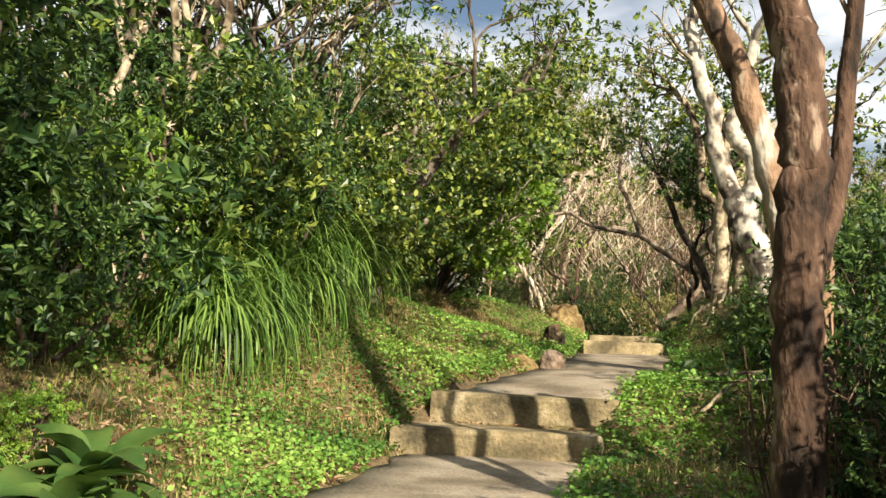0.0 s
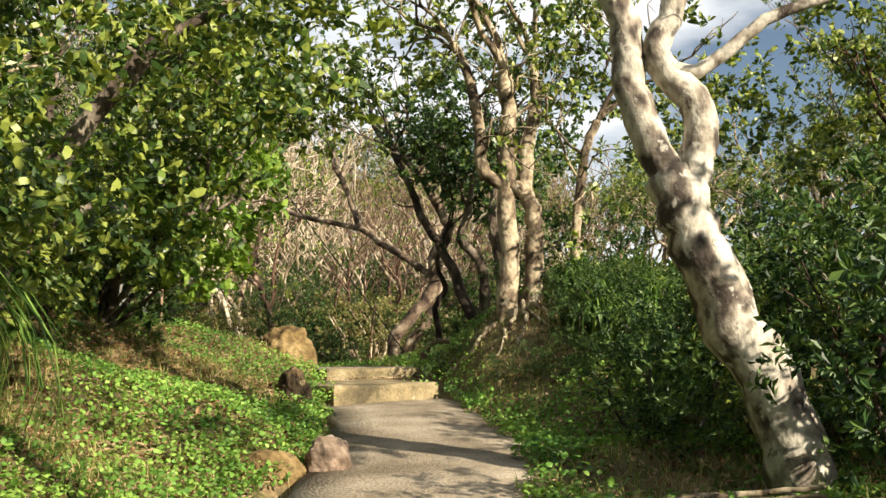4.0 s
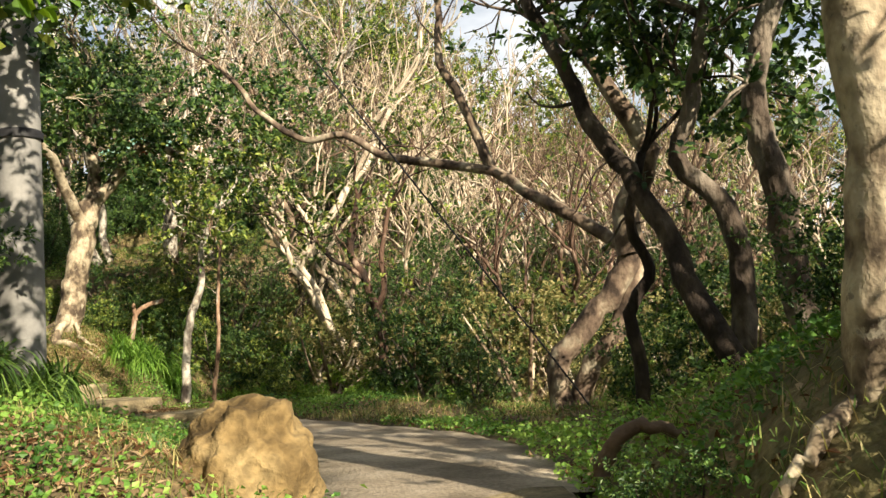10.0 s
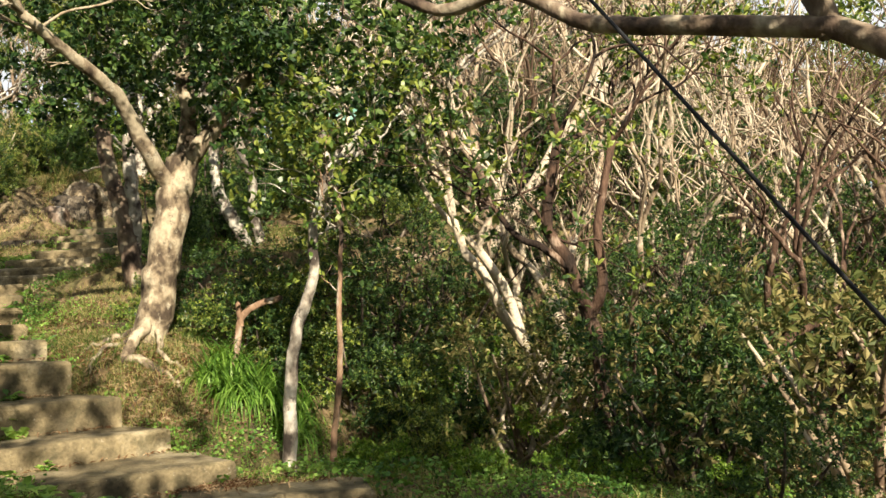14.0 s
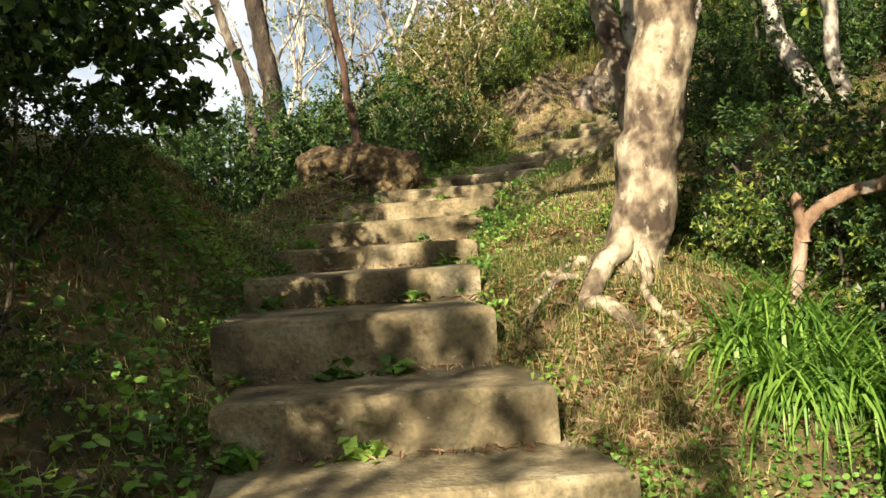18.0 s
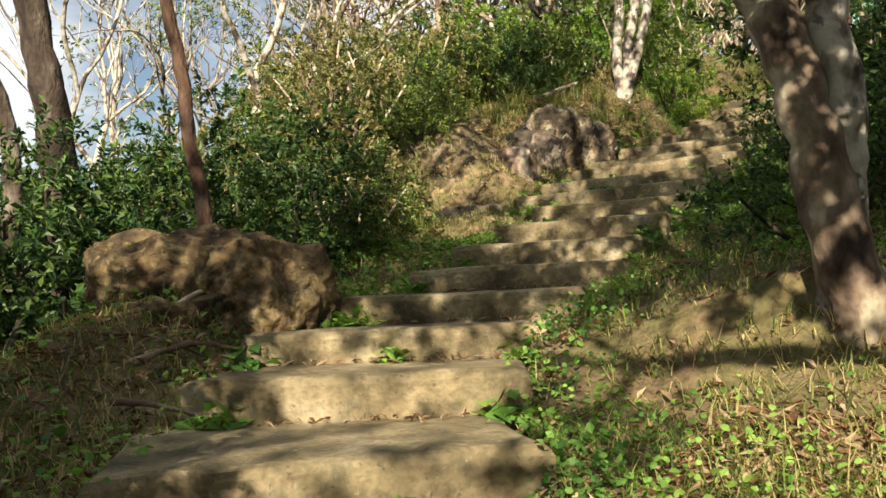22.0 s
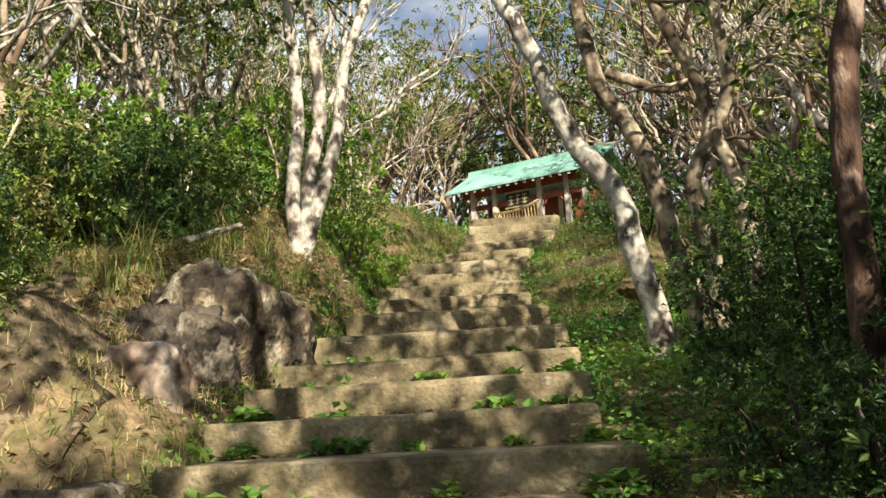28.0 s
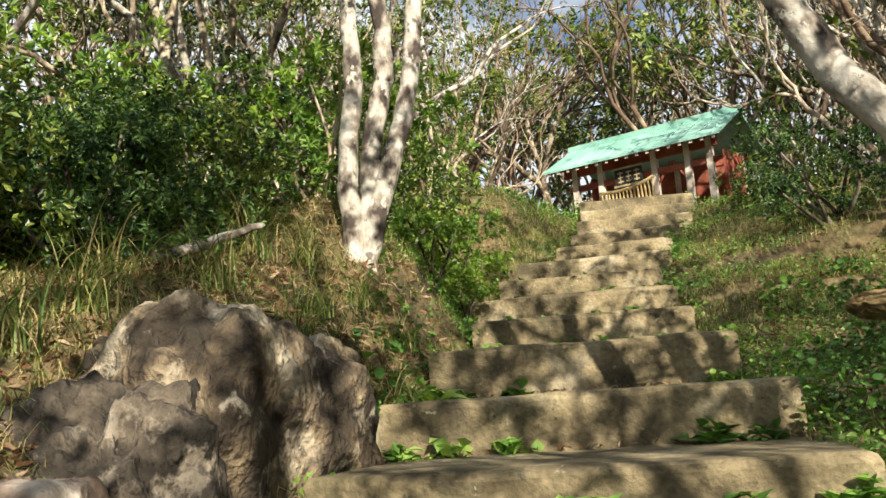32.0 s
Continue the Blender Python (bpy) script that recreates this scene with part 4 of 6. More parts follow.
# its leaf lobes hang above the view, added to dapple path and bank
single_tree("dark reddish tree with flaking bark and a creeper beside the path", [
    ([(1.94, 4.84, 0.3), (1.93, 4.83, 0.9), (1.94, 4.83, 1.35), (1.96, 4.82, 1.6), (1.95, 4.82, 1.81), (1.93, 4.83, 2.05), (1.88, 4.84, 2.3), (1.8, 4.86, 3.0), (1.75, 4.9, 3.8)], 0.105, 0.09),
    ([(1.97, 4.85, 1.15), (2.1, 4.93, 1.45), (2.16, 4.97, 1.9), (2.22, 5.0, 2.5)], 0.05, 0.035)], BROWNBARK, LEAF, 2, 0.07, 101, branch=0.7, lobes=[(3.2, 6.4, 3.7, 0.5), (3.9, 6.8, 3.5, 0.5), (2.6, 5.6, 4.4, 0.6), (4.2, 5.6, 4.3, 0.6), (0.9, 4.5, 4.2, 0.6), (1.3, 3.6, 4.6, 0.7), (0.2, 5.2, 4.1, 0.5)], lobe_leaves=2200)
single_tree("leaning tree with orange flaking bark and white patches", [
    ([(2.3, 6.0, 0.5), (2.24, 6.0, 1.05), (2.18, 6.01, 1.3), (2.1, 6.03, 1.75), (2.0, 6.06, 2.15), (1.89, 6.08, 2.47), (1.75, 6.1, 2.8), (1.5, 6.15, 3.4), (1.45, 6.2, 4.1)], 0.095, 0.06)], FLAKEBARK, LEAF, 2, 0.07, 131, branch=0.8)
single_tree("broken pale trunk with a stubby top", [
    ([(2.38, 6.3, 0.6), (2.4, 6.25, 1.2), (2.38, 6.25, 1.45), (2.34, 6.25, 1.65), (2.28, 6.25, 1.9)], 0.07, 0.045)], FLAKEBARK, seed=132, branch=0)
single_tree("forked tree with smooth whitish bark", [
    ([(2.96, 9.10, 0.85), (2.73, 9.24, 1.52), (2.59, 9.31, 1.97), (2.52, 9.35, 2.23)], 0.171, 0.135),
    ([(2.51, 9.36, 2.17), (2.33, 9.42, 2.61), (2.30, 9.43, 3.03), (2.17, 9.47, 3.45), (2.10, 9.66, 4.02)], 0.099, 0.063),
    ([(2.57, 9.32, 2.17), (2.65, 9.30, 2.55), (2.45, 9.38, 2.87), (2.55, 9.33, 3.17), (2.63, 9.31, 3.67)], 0.099, 0.054),
    ([(2.47, 9.35, 2.79), (2.68, 9.28, 2.81), (2.96, 9.16, 3.04), (3.25, 9.04, 3.14)], 0.045, 0.027)], WHITEBARK, LEAF, 2, 0.08, 102, branch=0.8)
single_tree("twin-trunked tree with blotched bark on a rooted mound", [
    ([(3.06, 14.07, 1.55), (3.12, 14.05, 2.21), (3.10, 14.06, 2.87), (3.13, 14.04, 3.46), (3.10, 14.06, 4.2)], 0.125, 0.08),
    ([(3.34, 13.96, 1.58), (3.35, 13.96, 2.21), (3.37, 13.95, 2.59), (3.27, 13.99, 2.94), (3.04, 14.08, 3.06), (2.86, 14.14, 3.25), (2.81, 14.16, 3.85), (2.68, 14.2, 4.4)], 0.115, 0.05),
    ([(3.27, 13.99, 2.90), (3.34, 14.07, 3.40), (3.47, 14.13, 3.99), (3.48, 14.23, 4.5)], 0.09, 0.05),
    ([(3.36, 13.95, 2.04), (3.58, 13.90, 2.01), (3.74, 13.87, 2.09), (3.80, 13.89, 2.51), (3.90, 13.88, 3.29), (4.05, 13.84, 3.7)], 0.07, 0.045)],
    # the first four lobes are unseen, set over the bend to shade the stairs
    BARK, LEAF, 3, 0.085, 103, 3, branch=0.75, lobes=[(1.0, 15.6, 5.7, 0.8), (0.2, 16.3, 5.8, 0.8), (-0.6, 16.9, 5.9, 0.7), (1.9, 16.3, 5.6, 0.6), (3.4, 14.0, 4.9, 1.0), (4.4, 14.0, 4.4, 0.8), (4.7, 13.4, 3.6, 0.6), (3.9, 14.6, 5.2, 0.8), (1.6, 15.4, 4.7, 0.6), (2.3, 14.6, 5.0, 0.6), (2.6, 15.6, 4.6, 0.5)], lobe_leaves=7000,
    roots=[([(3.2, 13.9, 1.8), (3.16, 13.68, 1.64), (3.08, 13.5, 1.45), (3.04, 13.38, 1.2)], 0.022), ([(3.12, 13.9, 1.75), (2.95, 13.72, 1.62), (2.82, 13.6, 1.48), (2.7, 13.45, 1.3)], 0.02), ([(3.28, 13.88, 1.78), (3.42, 13.68, 1.64), (3.6, 13.62, 1.58), (3.85, 13.6, 1.35)], 0.024), ([(3.22, 13.85, 1.72), (3.27, 13.62, 1.55), (3.32, 13.45, 1.3), (3.4, 13.3, 1.15)], 0.018), ([(3.05, 14.05, 1.6), (2.8, 14.0, 1.5), (2.6, 14.1, 1.4), (2.45, 14.3, 1.3)], 0.03), ([(3.6, 13.5, 1.5), (3.75, 13.3, 1.4), (3.85, 13.05, 1.3)], 0.03)], root_bark=BARK)
single_tree("thick twisted tree with a long low limb over the path", [
    ([(2.95, 19.35, 0.80), (2.84, 19.37, 1.38), (3.10, 19.33, 1.74), (3.40, 19.26, 2.10), (3.55, 19.22, 2.43)], 0.1, 0.1),
    ([(3.54, 19.22, 2.39), (3.12, 19.55, 2.76), (2.78, 19.83, 3.01), (2.44, 20.09, 3.30), (1.88, 20.33, 3.45), (1.37, 20.53, 3.59), (0.98, 20.72, 3.86), (0.52, 20.87, 3.87), (0.05, 21.0, 4.19), (-0.29, 21.14, 4.65), (-0.68, 21.25, 4.98)], 0.064, 0.022),
    ([(2.96, 19.51, 0.80), (3.16, 19.47, 1.36), (3.40, 19.41, 1.69), (3.58, 19.36, 2.14), (3.59, 19.36, 2.44)], 0.09, 0.09),
    ([(2.44, 20.11, 3.28), (2.29, 20.14, 3.74), (2.14, 20.14, 4.11), (1.98, 20.15, 4.44), (2.0, 20.2, 5.0)], 0.055, 0.035),
    ([(3.54, 19.22, 2.35), (3.52, 19.15, 2.79), (3.69, 19.02, 3.20), (3.47, 19.01, 3.66), (3.20, 19.0, 4.1)], 0.13, 0.06)],
    LIMBBARK, LEAFDARK, 3, 0.08, 104, 2, branch=0.7, lobes=[(3.9, 18.9, 4.3, 0.8), (3.2, 18.6, 4.8, 0.7), (4.4, 18.4, 3.6, 0.7)], lobe_leaves=3400)
single_tree("dark crooked tree leaning over the bend", [
    ([(3.54, 16.53, 1.45), (3.33, 16.74, 1.95), (3.25, 16.91, 2.32), (3.07, 17.09, 2.74), (2.88, 17.27, 3.12), (2.76, 17.43, 3.55), (2.56, 17.6, 4.1)], 0.085, 0.045),
    ([(3.55, 16.63, 1.45), (3.60, 16.68, 2.08), (3.55, 16.76, 2.50), (3.34, 16.90, 2.78), (3.45, 16.92, 3.13), (3.57, 16.95, 3.7)], 0.085, 0.045),
    ([(3.11, 17.29, 1.5), (3.07, 17.30, 1.87), (3.21, 17.27, 2.13), (3.10, 17.29, 2.47), (3.21, 17.26, 2.9)], 0.05, 0.03),
    ([(3.80, 16.23, 1.5), (3.71, 16.24, 2.20), (3.67, 16.26, 2.64), (3.61, 16.29, 3.03), (3.75, 16.24, 3.6)], 0.10, 0.06)],
    DARKBARK, LEAFDARK, 5, 0.075, 105, 2, branch=0.65, lobes=[(2.9, 17.3, 4.0, 0.7), (3.5, 16.8, 4.1, 0.8), (3.9, 16.2, 3.9, 0.7), (3.3, 17.0, 3.5, 0.5), (3.0, 17.4, 4.7, 0.8), (4.0, 16.8, 3.2, 0.5), (3.5, 17.0, 5.1, 0.8), (4.3, 16.3, 4.9, 0.8), (4.6, 17.2, 4.2, 0.7)], lobe_leaves=9500)
single_tree("broad old tree with mottled pale bark beside the stairs", [
    ([(-3.16, 23.71, 2.0), (-3.07, 23.77, 2.54), (-2.99, 23.83, 3.16), (-2.88, 23.90, 3.74)], 0.175, 0.155),
    ([(-2.96, 23.85, 3.45), (-3.01, 23.52, 3.75), (-3.04, 23.20, 4.12), (-3.06, 22.88, 4.33), (-3.16, 22.48, 4.52), (-3.22, 22.08, 4.7)], 0.085, 0.04),
    ([(-2.88, 23.90, 3.68), (-2.56, 23.96, 4.08), (-2.26, 24.0, 4.51), (-1.90, 24.05, 4.51), (-1.45, 24.12, 4.32), (-0.86, 24.21, 4.34)], 0.09, 0.04),
    ([(-2.88, 23.90, 3.65), (-2.82, 23.94, 4.22), (-2.88, 23.90, 4.77), (-2.79, 23.96, 5.3)], 0.10, 0.06)],
    # most lobes above 5.5 m are added overhead to shade the stairs
    BARK, LEAFDARK, 9, 0.08, 106, 3, branch=0.9, lobes=[(-2.7, 23.5, 5.2, 0.9), (-3.3, 22.9, 5.2, 0.7), (-1.7, 23.8, 4.9, 0.7), (-1.7, 23.4, 3.9, 0.5), (-4.2, 23.8, 4.7, 0.6), (-3.6, 24.6, 4.6, 0.8), (-2.4, 24.4, 4.5, 0.7), (-1.3, 23.9, 4.4, 0.8), (-0.5, 23.6, 4.1, 0.7), (-4.8, 24.8, 4.9, 0.7), (-2.0, 23.0, 5.0, 0.7), (-0.9, 24.3, 3.6, 0.6), (-4.4, 22.8, 5.7, 0.6), (-5.0, 23.5, 5.6, 0.5), (-3.2, 23.3, 4.6, 0.5), (-2.2, 23.5, 4.5, 0.6), (-3.9, 23.2, 5.0, 0.6), (-1.2, 23.3, 5.1, 0.8), (-0.2, 23.2, 4.9, 0.7), (-2.7, 24.6, 5.6, 1.0), (-4.2, 23.2, 6.9, 0.8), (-5.2, 24.0, 7.1, 0.8), (-2.2, 22.6, 6.9, 0.8), (-1.9, 22.2, 6.2, 0.7), (-1.3, 21.5, 6.9, 0.7)], lobe_leaves=23000,
    roots=[([(-3.1, 23.62, 2.2), (-3.15, 23.31, 1.98), (-2.92, 23.3, 1.80), (-2.72, 23.3, 1.70), (-2.53, 23.28, 1.55), (-2.41, 23.2, 1.38)], 0.052), ([(-3.15, 23.6, 2.15), (-3.4, 23.4, 2.05), (-3.5, 23.2, 1.95), (-3.45, 23.05, 1.85)], 0.028), ([(-3.0, 23.55, 2.1), (-2.85, 23.4, 1.95), (-2.65, 23.42, 1.75), (-2.5, 23.4, 1.6)], 0.026), ([(-3.25, 23.75, 2.15), (-3.5, 23.7, 2.1), (-3.7, 23.55, 2.05)], 0.035)])
single_tree("slender pale tree with a knotted stem by the stairs", [([(-1.34, 22.83, 1.12), (-1.32, 22.84, 1.68), (-1.26, 22.87, 2.11), (-1.13, 22.93, 2.50), (-1.13, 22.93, 2.85), (-0.99, 22.99, 3.4)], 0.062, 0.035)],
    WHITEBARK, LEAF, 9, 0.075, 107, 3, branch=0.6, lobes=[(-0.9, 22.9, 3.5, 0.5), (-1.3, 23.0, 3.9, 0.5)], lobe_leaves=700)
single_tree("thin straight sapling with tan bark", [([(-1.03, 22.98, 1.05), (-0.96, 23.01, 1.74), (-0.95, 23.01, 2.27), (-0.9, 23.0, 2.9)], 0.032, 0.018)], FLAKEBARK, LEAF, 7, 0.07, 108, 2, branch=0.45)
single_tree("dead forked stump with a broken branch", [([(-2.39, 23.84, 1.5), (-2.33, 23.88, 1.95), (-2.28, 23.90, 2.19), (-2.14, 23.98, 2.31), (-1.96, 24.07, 2.36)], 0.04, 0.03), ([(-2.29, 23.89, 2.1), (-2.31, 23.87, 2.32)], 0.032, 0.025)], FLAKEBARK, seed=109, branch=0, category="dead tree")
single_tree("forked tree with reddish bark in the thicket", [
    ([(1.10, 23.42, 0.85), (1.12, 23.42, 1.66), (1.04, 23.41, 2.08), (0.89, 23.40, 2.55), (0.75, 23.38, 2.85), (0.85, 23.4, 3.5)], 0.075, 0.04),
    ([(0.91, 23.40, 2.48), (0.70, 23.37, 2.66), (0.50, 23.34, 2.76), (0.33, 23.31, 2.99)], 0.035, 0.022), ([(1.04, 23.41, 2.05), (1.16, 23.42, 2.32), (1.15, 23.42, 2.8), (1.3, 23.5, 3.5)], 0.05, 0.03)], BROWNBARK, LEAF, 6, 0.07, 110, 3, branch=0.7)
# upper stem and lobes extended above the view to shade stairs and rock
single_tree("tall tree with blotched white bark at the edge of the stairs", [
    ([(-4.70, 25.85, 2.7), (-4.82, 25.84, 3.20), (-4.88, 25.83, 3.59), (-4.98, 25.81, 3.93), (-5.07, 25.79, 4.3), (-5.2, 25.8, 5.2), (-5.6, 26.1, 6.5), (-6.0, 26.5, 7.7)], 0.125, 0.075),
    ([(-4.80, 25.92, 3.05), (-4.77, 25.93, 3.42), (-4.78, 25.92, 3.83), (-4.83, 25.92, 4.3), (-4.8, 26.0, 5.2)], 0.11, 0.07)], [LIMBBARK, WHITEBARK], LEAF, 9, 0.08, 111, 3, branch=0.55, lobes=[(-5.2, 26.6, 6.2, 0.7), (-4.4, 26.2, 6.6, 0.8), (-5.8, 26.2, 6.6, 0.6), (-5.4, 27.4, 6.8, 0.6), (-6.1, 26.8, 6.3, 0.45), (-4.9, 25.6, 6.9, 0.6), (-6.2, 27.8, 7.0, 0.5), (-7.0, 27.5, 8.3, 0.7), (-6.3, 26.5, 8.8, 0.8), (-7.7, 28.3, 8.9, 0.7), (-8.3, 28.8, 8.3, 0.6), (-7.3, 26.8, 9.3, 0.7), (-6.6, 27.9, 8.0, 0.5), (-4.4, 25.0, 6.9, 0.8), (-3.6, 24.4, 7.4, 0.8), (-3.6, 26.6, 6.5, 0.8), (-2.8, 25.4, 7.1, 0.8), (-4.6, 27.2, 6.2, 0.6)], lobe_leaves=10500)
# lobes added out of view to block sky light over the stairs
single_tree("slim brown tree standing on the earth outcrop", [([(-8.32, 25.52, 3.2), (-8.37, 25.44, 3.84), (-8.39, 25.41, 4.27), (-8.45, 25.33, 4.9), (-8.4, 25.3, 5.8)], 0.05, 0.035)], BROWNBARK, LEAF, 7, 0.08, 112, 2, branch=0.6, lobes=[(-8.0, 25.6, 6.7, 0.7), (-7.3, 26.3, 7.0, 0.7), (-8.7, 26.4, 6.9, 0.7), (-7.9, 27.2, 7.3, 0.7)], lobe_leaves=3600)
single_tree("stout dark tree behind the outcrop", [([(-10.1, 25.55, 3.0), (-10.12, 25.5, 4.06), (-10.15, 25.44, 4.61), (-10.2, 25.34, 5.4), (-10.3, 25.3, 6.4)], 0.15, 0.10), ([(-10.16, 25.2, 3.2), (-10.16, 25.18, 3.98), (-10.2, 25.1, 4.47), (-10.3, 24.9, 5.2), (-10.6, 24.7, 6.2)], 0.08, 0.05)], DARKBARK, LEAFDARK, 8, 0.085, 113, 3, branch=1.0)
single_tree("triple-stemmed tree with white blotched bark on the bank", [
    ([(-10.0, 34.08, 5.55), (-10.02, 34.07, 6.19), (-9.96, 34.10, 6.80), (-9.97, 34.09, 7.44), (-10.1, 34.2, 8.4)], 0.085, 0.055),
    ([(-9.96, 34.15, 5.55), (-9.87, 34.19, 6.40), (-9.77, 34.23, 6.94), (-9.79, 34.22, 7.6), (-9.9, 34.3, 8.4)], 0.09, 0.055),
    ([(-9.92, 34.12, 5.6), (-9.68, 34.21, 6.42), (-9.57, 34.25, 6.91), (-9.50, 34.27, 7.5), (-9.2, 34.3, 8.3)], 0.085, 0.05)], WHITEBARK, LEAF, 12, 0.08, 114, 3, branch=0.9,
    # canopy lobes added over the stairs for shade, partly in view
    lobes=[(-9.6, 33.6, 8.9, 0.8), (-9.0, 34.3, 9.3, 0.8), (-10.7, 33.4, 8.9, 0.8), (-8.6, 33.0, 9.4, 0.7), (-10.3, 32.4, 8.7, 0.7), (-9.3, 31.6, 9.0, 0.7), (-10.8, 34.6, 8.6, 0.7)], lobe_leaves=6500)
# several lobes added high over the steps to darken them
single_tree("leaning tree with pale patches over the stairs", [
    ([(-6.63, 32.22, 4.35), (-6.77, 32.23, 5.01), (-6.86, 32.23, 5.41), (-7.10, 32.24, 5.79), (-7.28, 32.23, 6.18), (-7.36, 32.23, 6.49), (-7.6, 32.2, 7.0)], 0.095, 0.06)], WHITEBARK, LEAF, 10, 0.08, 115, 3, branch=0.9, lobes=[(-6.5, 34.4, 8.8, 0.7), (-7.2, 35.2, 9.1, 0.6), (-6.0, 35.2, 8.6, 0.7), (-6.9, 33.2, 8.6, 0.7), (-5.8, 33.4, 8.2, 0.6), (-7.4, 30.8, 8.5, 0.7), (-8.3, 30.0, 8.4, 0.7), (-6.6, 31.2, 8.3, 0.7), (-7.6, 36.6, 9.8, 0.7), (-8.6, 37.6, 10.2, 0.7)], lobe_leaves=6500)
single_tree("grey-brown leaning tree with pale patches beside the stairs", [
    ([(-6.36, 32.29, 4.4), (-6.51, 32.31, 5.07), (-6.56, 32.31, 5.36), (-6.71, 32.32, 5.85), (-6.92, 32.33, 6.28), (-7.02, 32.34, 6.9)], 0.085, 0.055),
    ([(-6.27, 31.97, 4.4), (-6.27, 31.97, 4.83), (-6.34, 31.98, 5.33), (-6.20, 31.96, 5.71), (-6.28, 31.97, 6.13), (-6.5, 32.0, 6.7)], 0.065, 0.045),
    ([(-6.0, 31.94, 4.4), (-6.07, 31.94, 5.29), (-6.17, 31.96, 5.67), (-6.06, 31.94, 5.99), (-6.1, 31.94, 6.6)], 0.055, 0.04),
    ([(-6.95, 33.2, 6.7), (-6.68, 33.3, 6.59), (-6.41, 33.3, 6.47), (-6.12, 33.3, 6.48)], 0.05, 0.035)], BARK, LEAF, 8, 0.08, 116, 3, branch=0.9)
# both lobes added as overhead cover against the sky
single_tree("upright brown tree among the dark shrubs", [([(-5.81, 30.08, 3.9), (-5.81, 30.08, 4.91), (-5.78, 30.08, 5.33), (-5.65, 30.07, 5.93), (-5.65, 30.07, 6.6)], 0.075, 0.055)], BROWNBARK, LEAF, 8, 0.08, 117, 3, branch=0.9, lobes=[(-6.3, 28.8, 7.6, 0.7), (-5.2, 28.4, 7.2, 0.7)], lobe_leaves=1900)
single_tree("crooked grey-brown tree beyond the shrubs", [([(-5.24, 30.03, 4.0), (-5.18, 30.02, 4.71), (-5.09, 30.01, 5.03), (-5.16, 30.02, 5.59), (-4.99, 29.99, 6.2)], 0.06, 0.04)], DARKBARK, LEAF, 8, 0.08, 118, 3, branch=0.9)
single_tree("dense evergreen tree hanging over the path", [([(-1.3, 11.6, 1.4), (-1.1, 11.6, 2.2), (-0.7, 11.4, 2.8), (-0.2, 11.2, 3.4)], 0.10, 0.06), ([(-1.1, 11.6, 2.0), (-0.8, 12.2, 2.4), (-0.4, 12.7, 2.5), (0.0, 13.1, 2.5)], 0.05, 0.03)],
    DARKBARK, LEAF, 10, 0.085, 119, 3, branch=0.8, lobes=[(0.6, 10.4, 3.1, 0.7), (0.1, 11.4, 3.2, 0.8), (-0.1, 12.9, 2.9, 0.75), (-0.7, 12.3, 2.3, 0.8), (-0.9, 10.2, 2.3, 0.9), (0.3, 12.2, 3.9, 0.8), (-0.6, 13.8, 2.4, 0.7), (-0.8, 11.2, 3.8, 0.9), (0.4, 14.6, 3.8, 0.6), (0.9, 15.6, 4.3, 0.6), (0.0, 15.6, 4.1, 0.8), (1.2, 15.3, 3.9, 0.45), (0.7, 14.9, 3.5, 0.4), (1.7, 16.0, 4.4, 0.45), (-0.5, 14.8, 3.6, 0.8), (0.5, 13.5, 3.8, 0.6), (-0.3, 16.4, 4.8, 0.7)], lobe_leaves=15500)
single_tree("sunlit broad-leaved tree reaching over the bank", [([(-0.9, 14.6, 1.6), (-0.7, 14.3, 2.3), (-0.3, 14.0, 2.9), (0.2, 13.9, 3.3)], 0.06, 0.03)], DARKBARK, LEAFLIGHT, 8, 0.1, 120, 2, branch=0.6,
    lobes=[(0.3, 13.3, 2.6, 0.42), (0.4, 13.8, 3.0, 0.4), (0.1, 13.1, 2.1, 0.4), (-0.4, 13.6, 2.5, 0.6), (0.3, 14.2, 3.4, 0.5), (-0.6, 14.3, 3.0, 0.6)], lobe_leaves=3000)
# lobes above 5 m are unseen, added to shade the steps farther up
single_tree("dark evergreen tree on top of the cut bank", [([(-5.6, 20.6, 2.6), (-5.5, 20.8, 3.4), (-5.3, 21.0, 4.0), (-5.0, 21.2, 4.8)], 0.09, 0.05)], DARKBARK, LEAFDARK, 12, 0.09, 121, 3, branch=0.8,
    lobes=[(-4.4, 21.0, 3.5, 0.45), (-4.9, 21.4, 3.6, 0.5), (-5.6, 22.0, 3.6, 0.5), (-6.0, 22.3, 3.3, 0.45), (-4.9, 20.7, 3.2, 0.7), (-5.9, 21.9, 4.4, 0.7), (-3.6, 20.1, 3.4, 0.7), (-2.6, 19.5, 3.5, 0.6), (-5.3, 21.1, 3.7, 0.6), (-5.8, 21.4, 4.3, 0.8), (-6.3, 21.9, 3.7, 0.7), (-3.7, 21.0, 6.5, 0.8), (-4.6, 22.0, 6.6, 0.8), (-3.0, 20.0, 6.9, 0.7), (-5.4, 22.9, 6.4, 0.7), (-3.8, 21.3, 5.7, 0.6), (-4.6, 22.4, 5.3, 0.5)], lobe_leaves=18500)

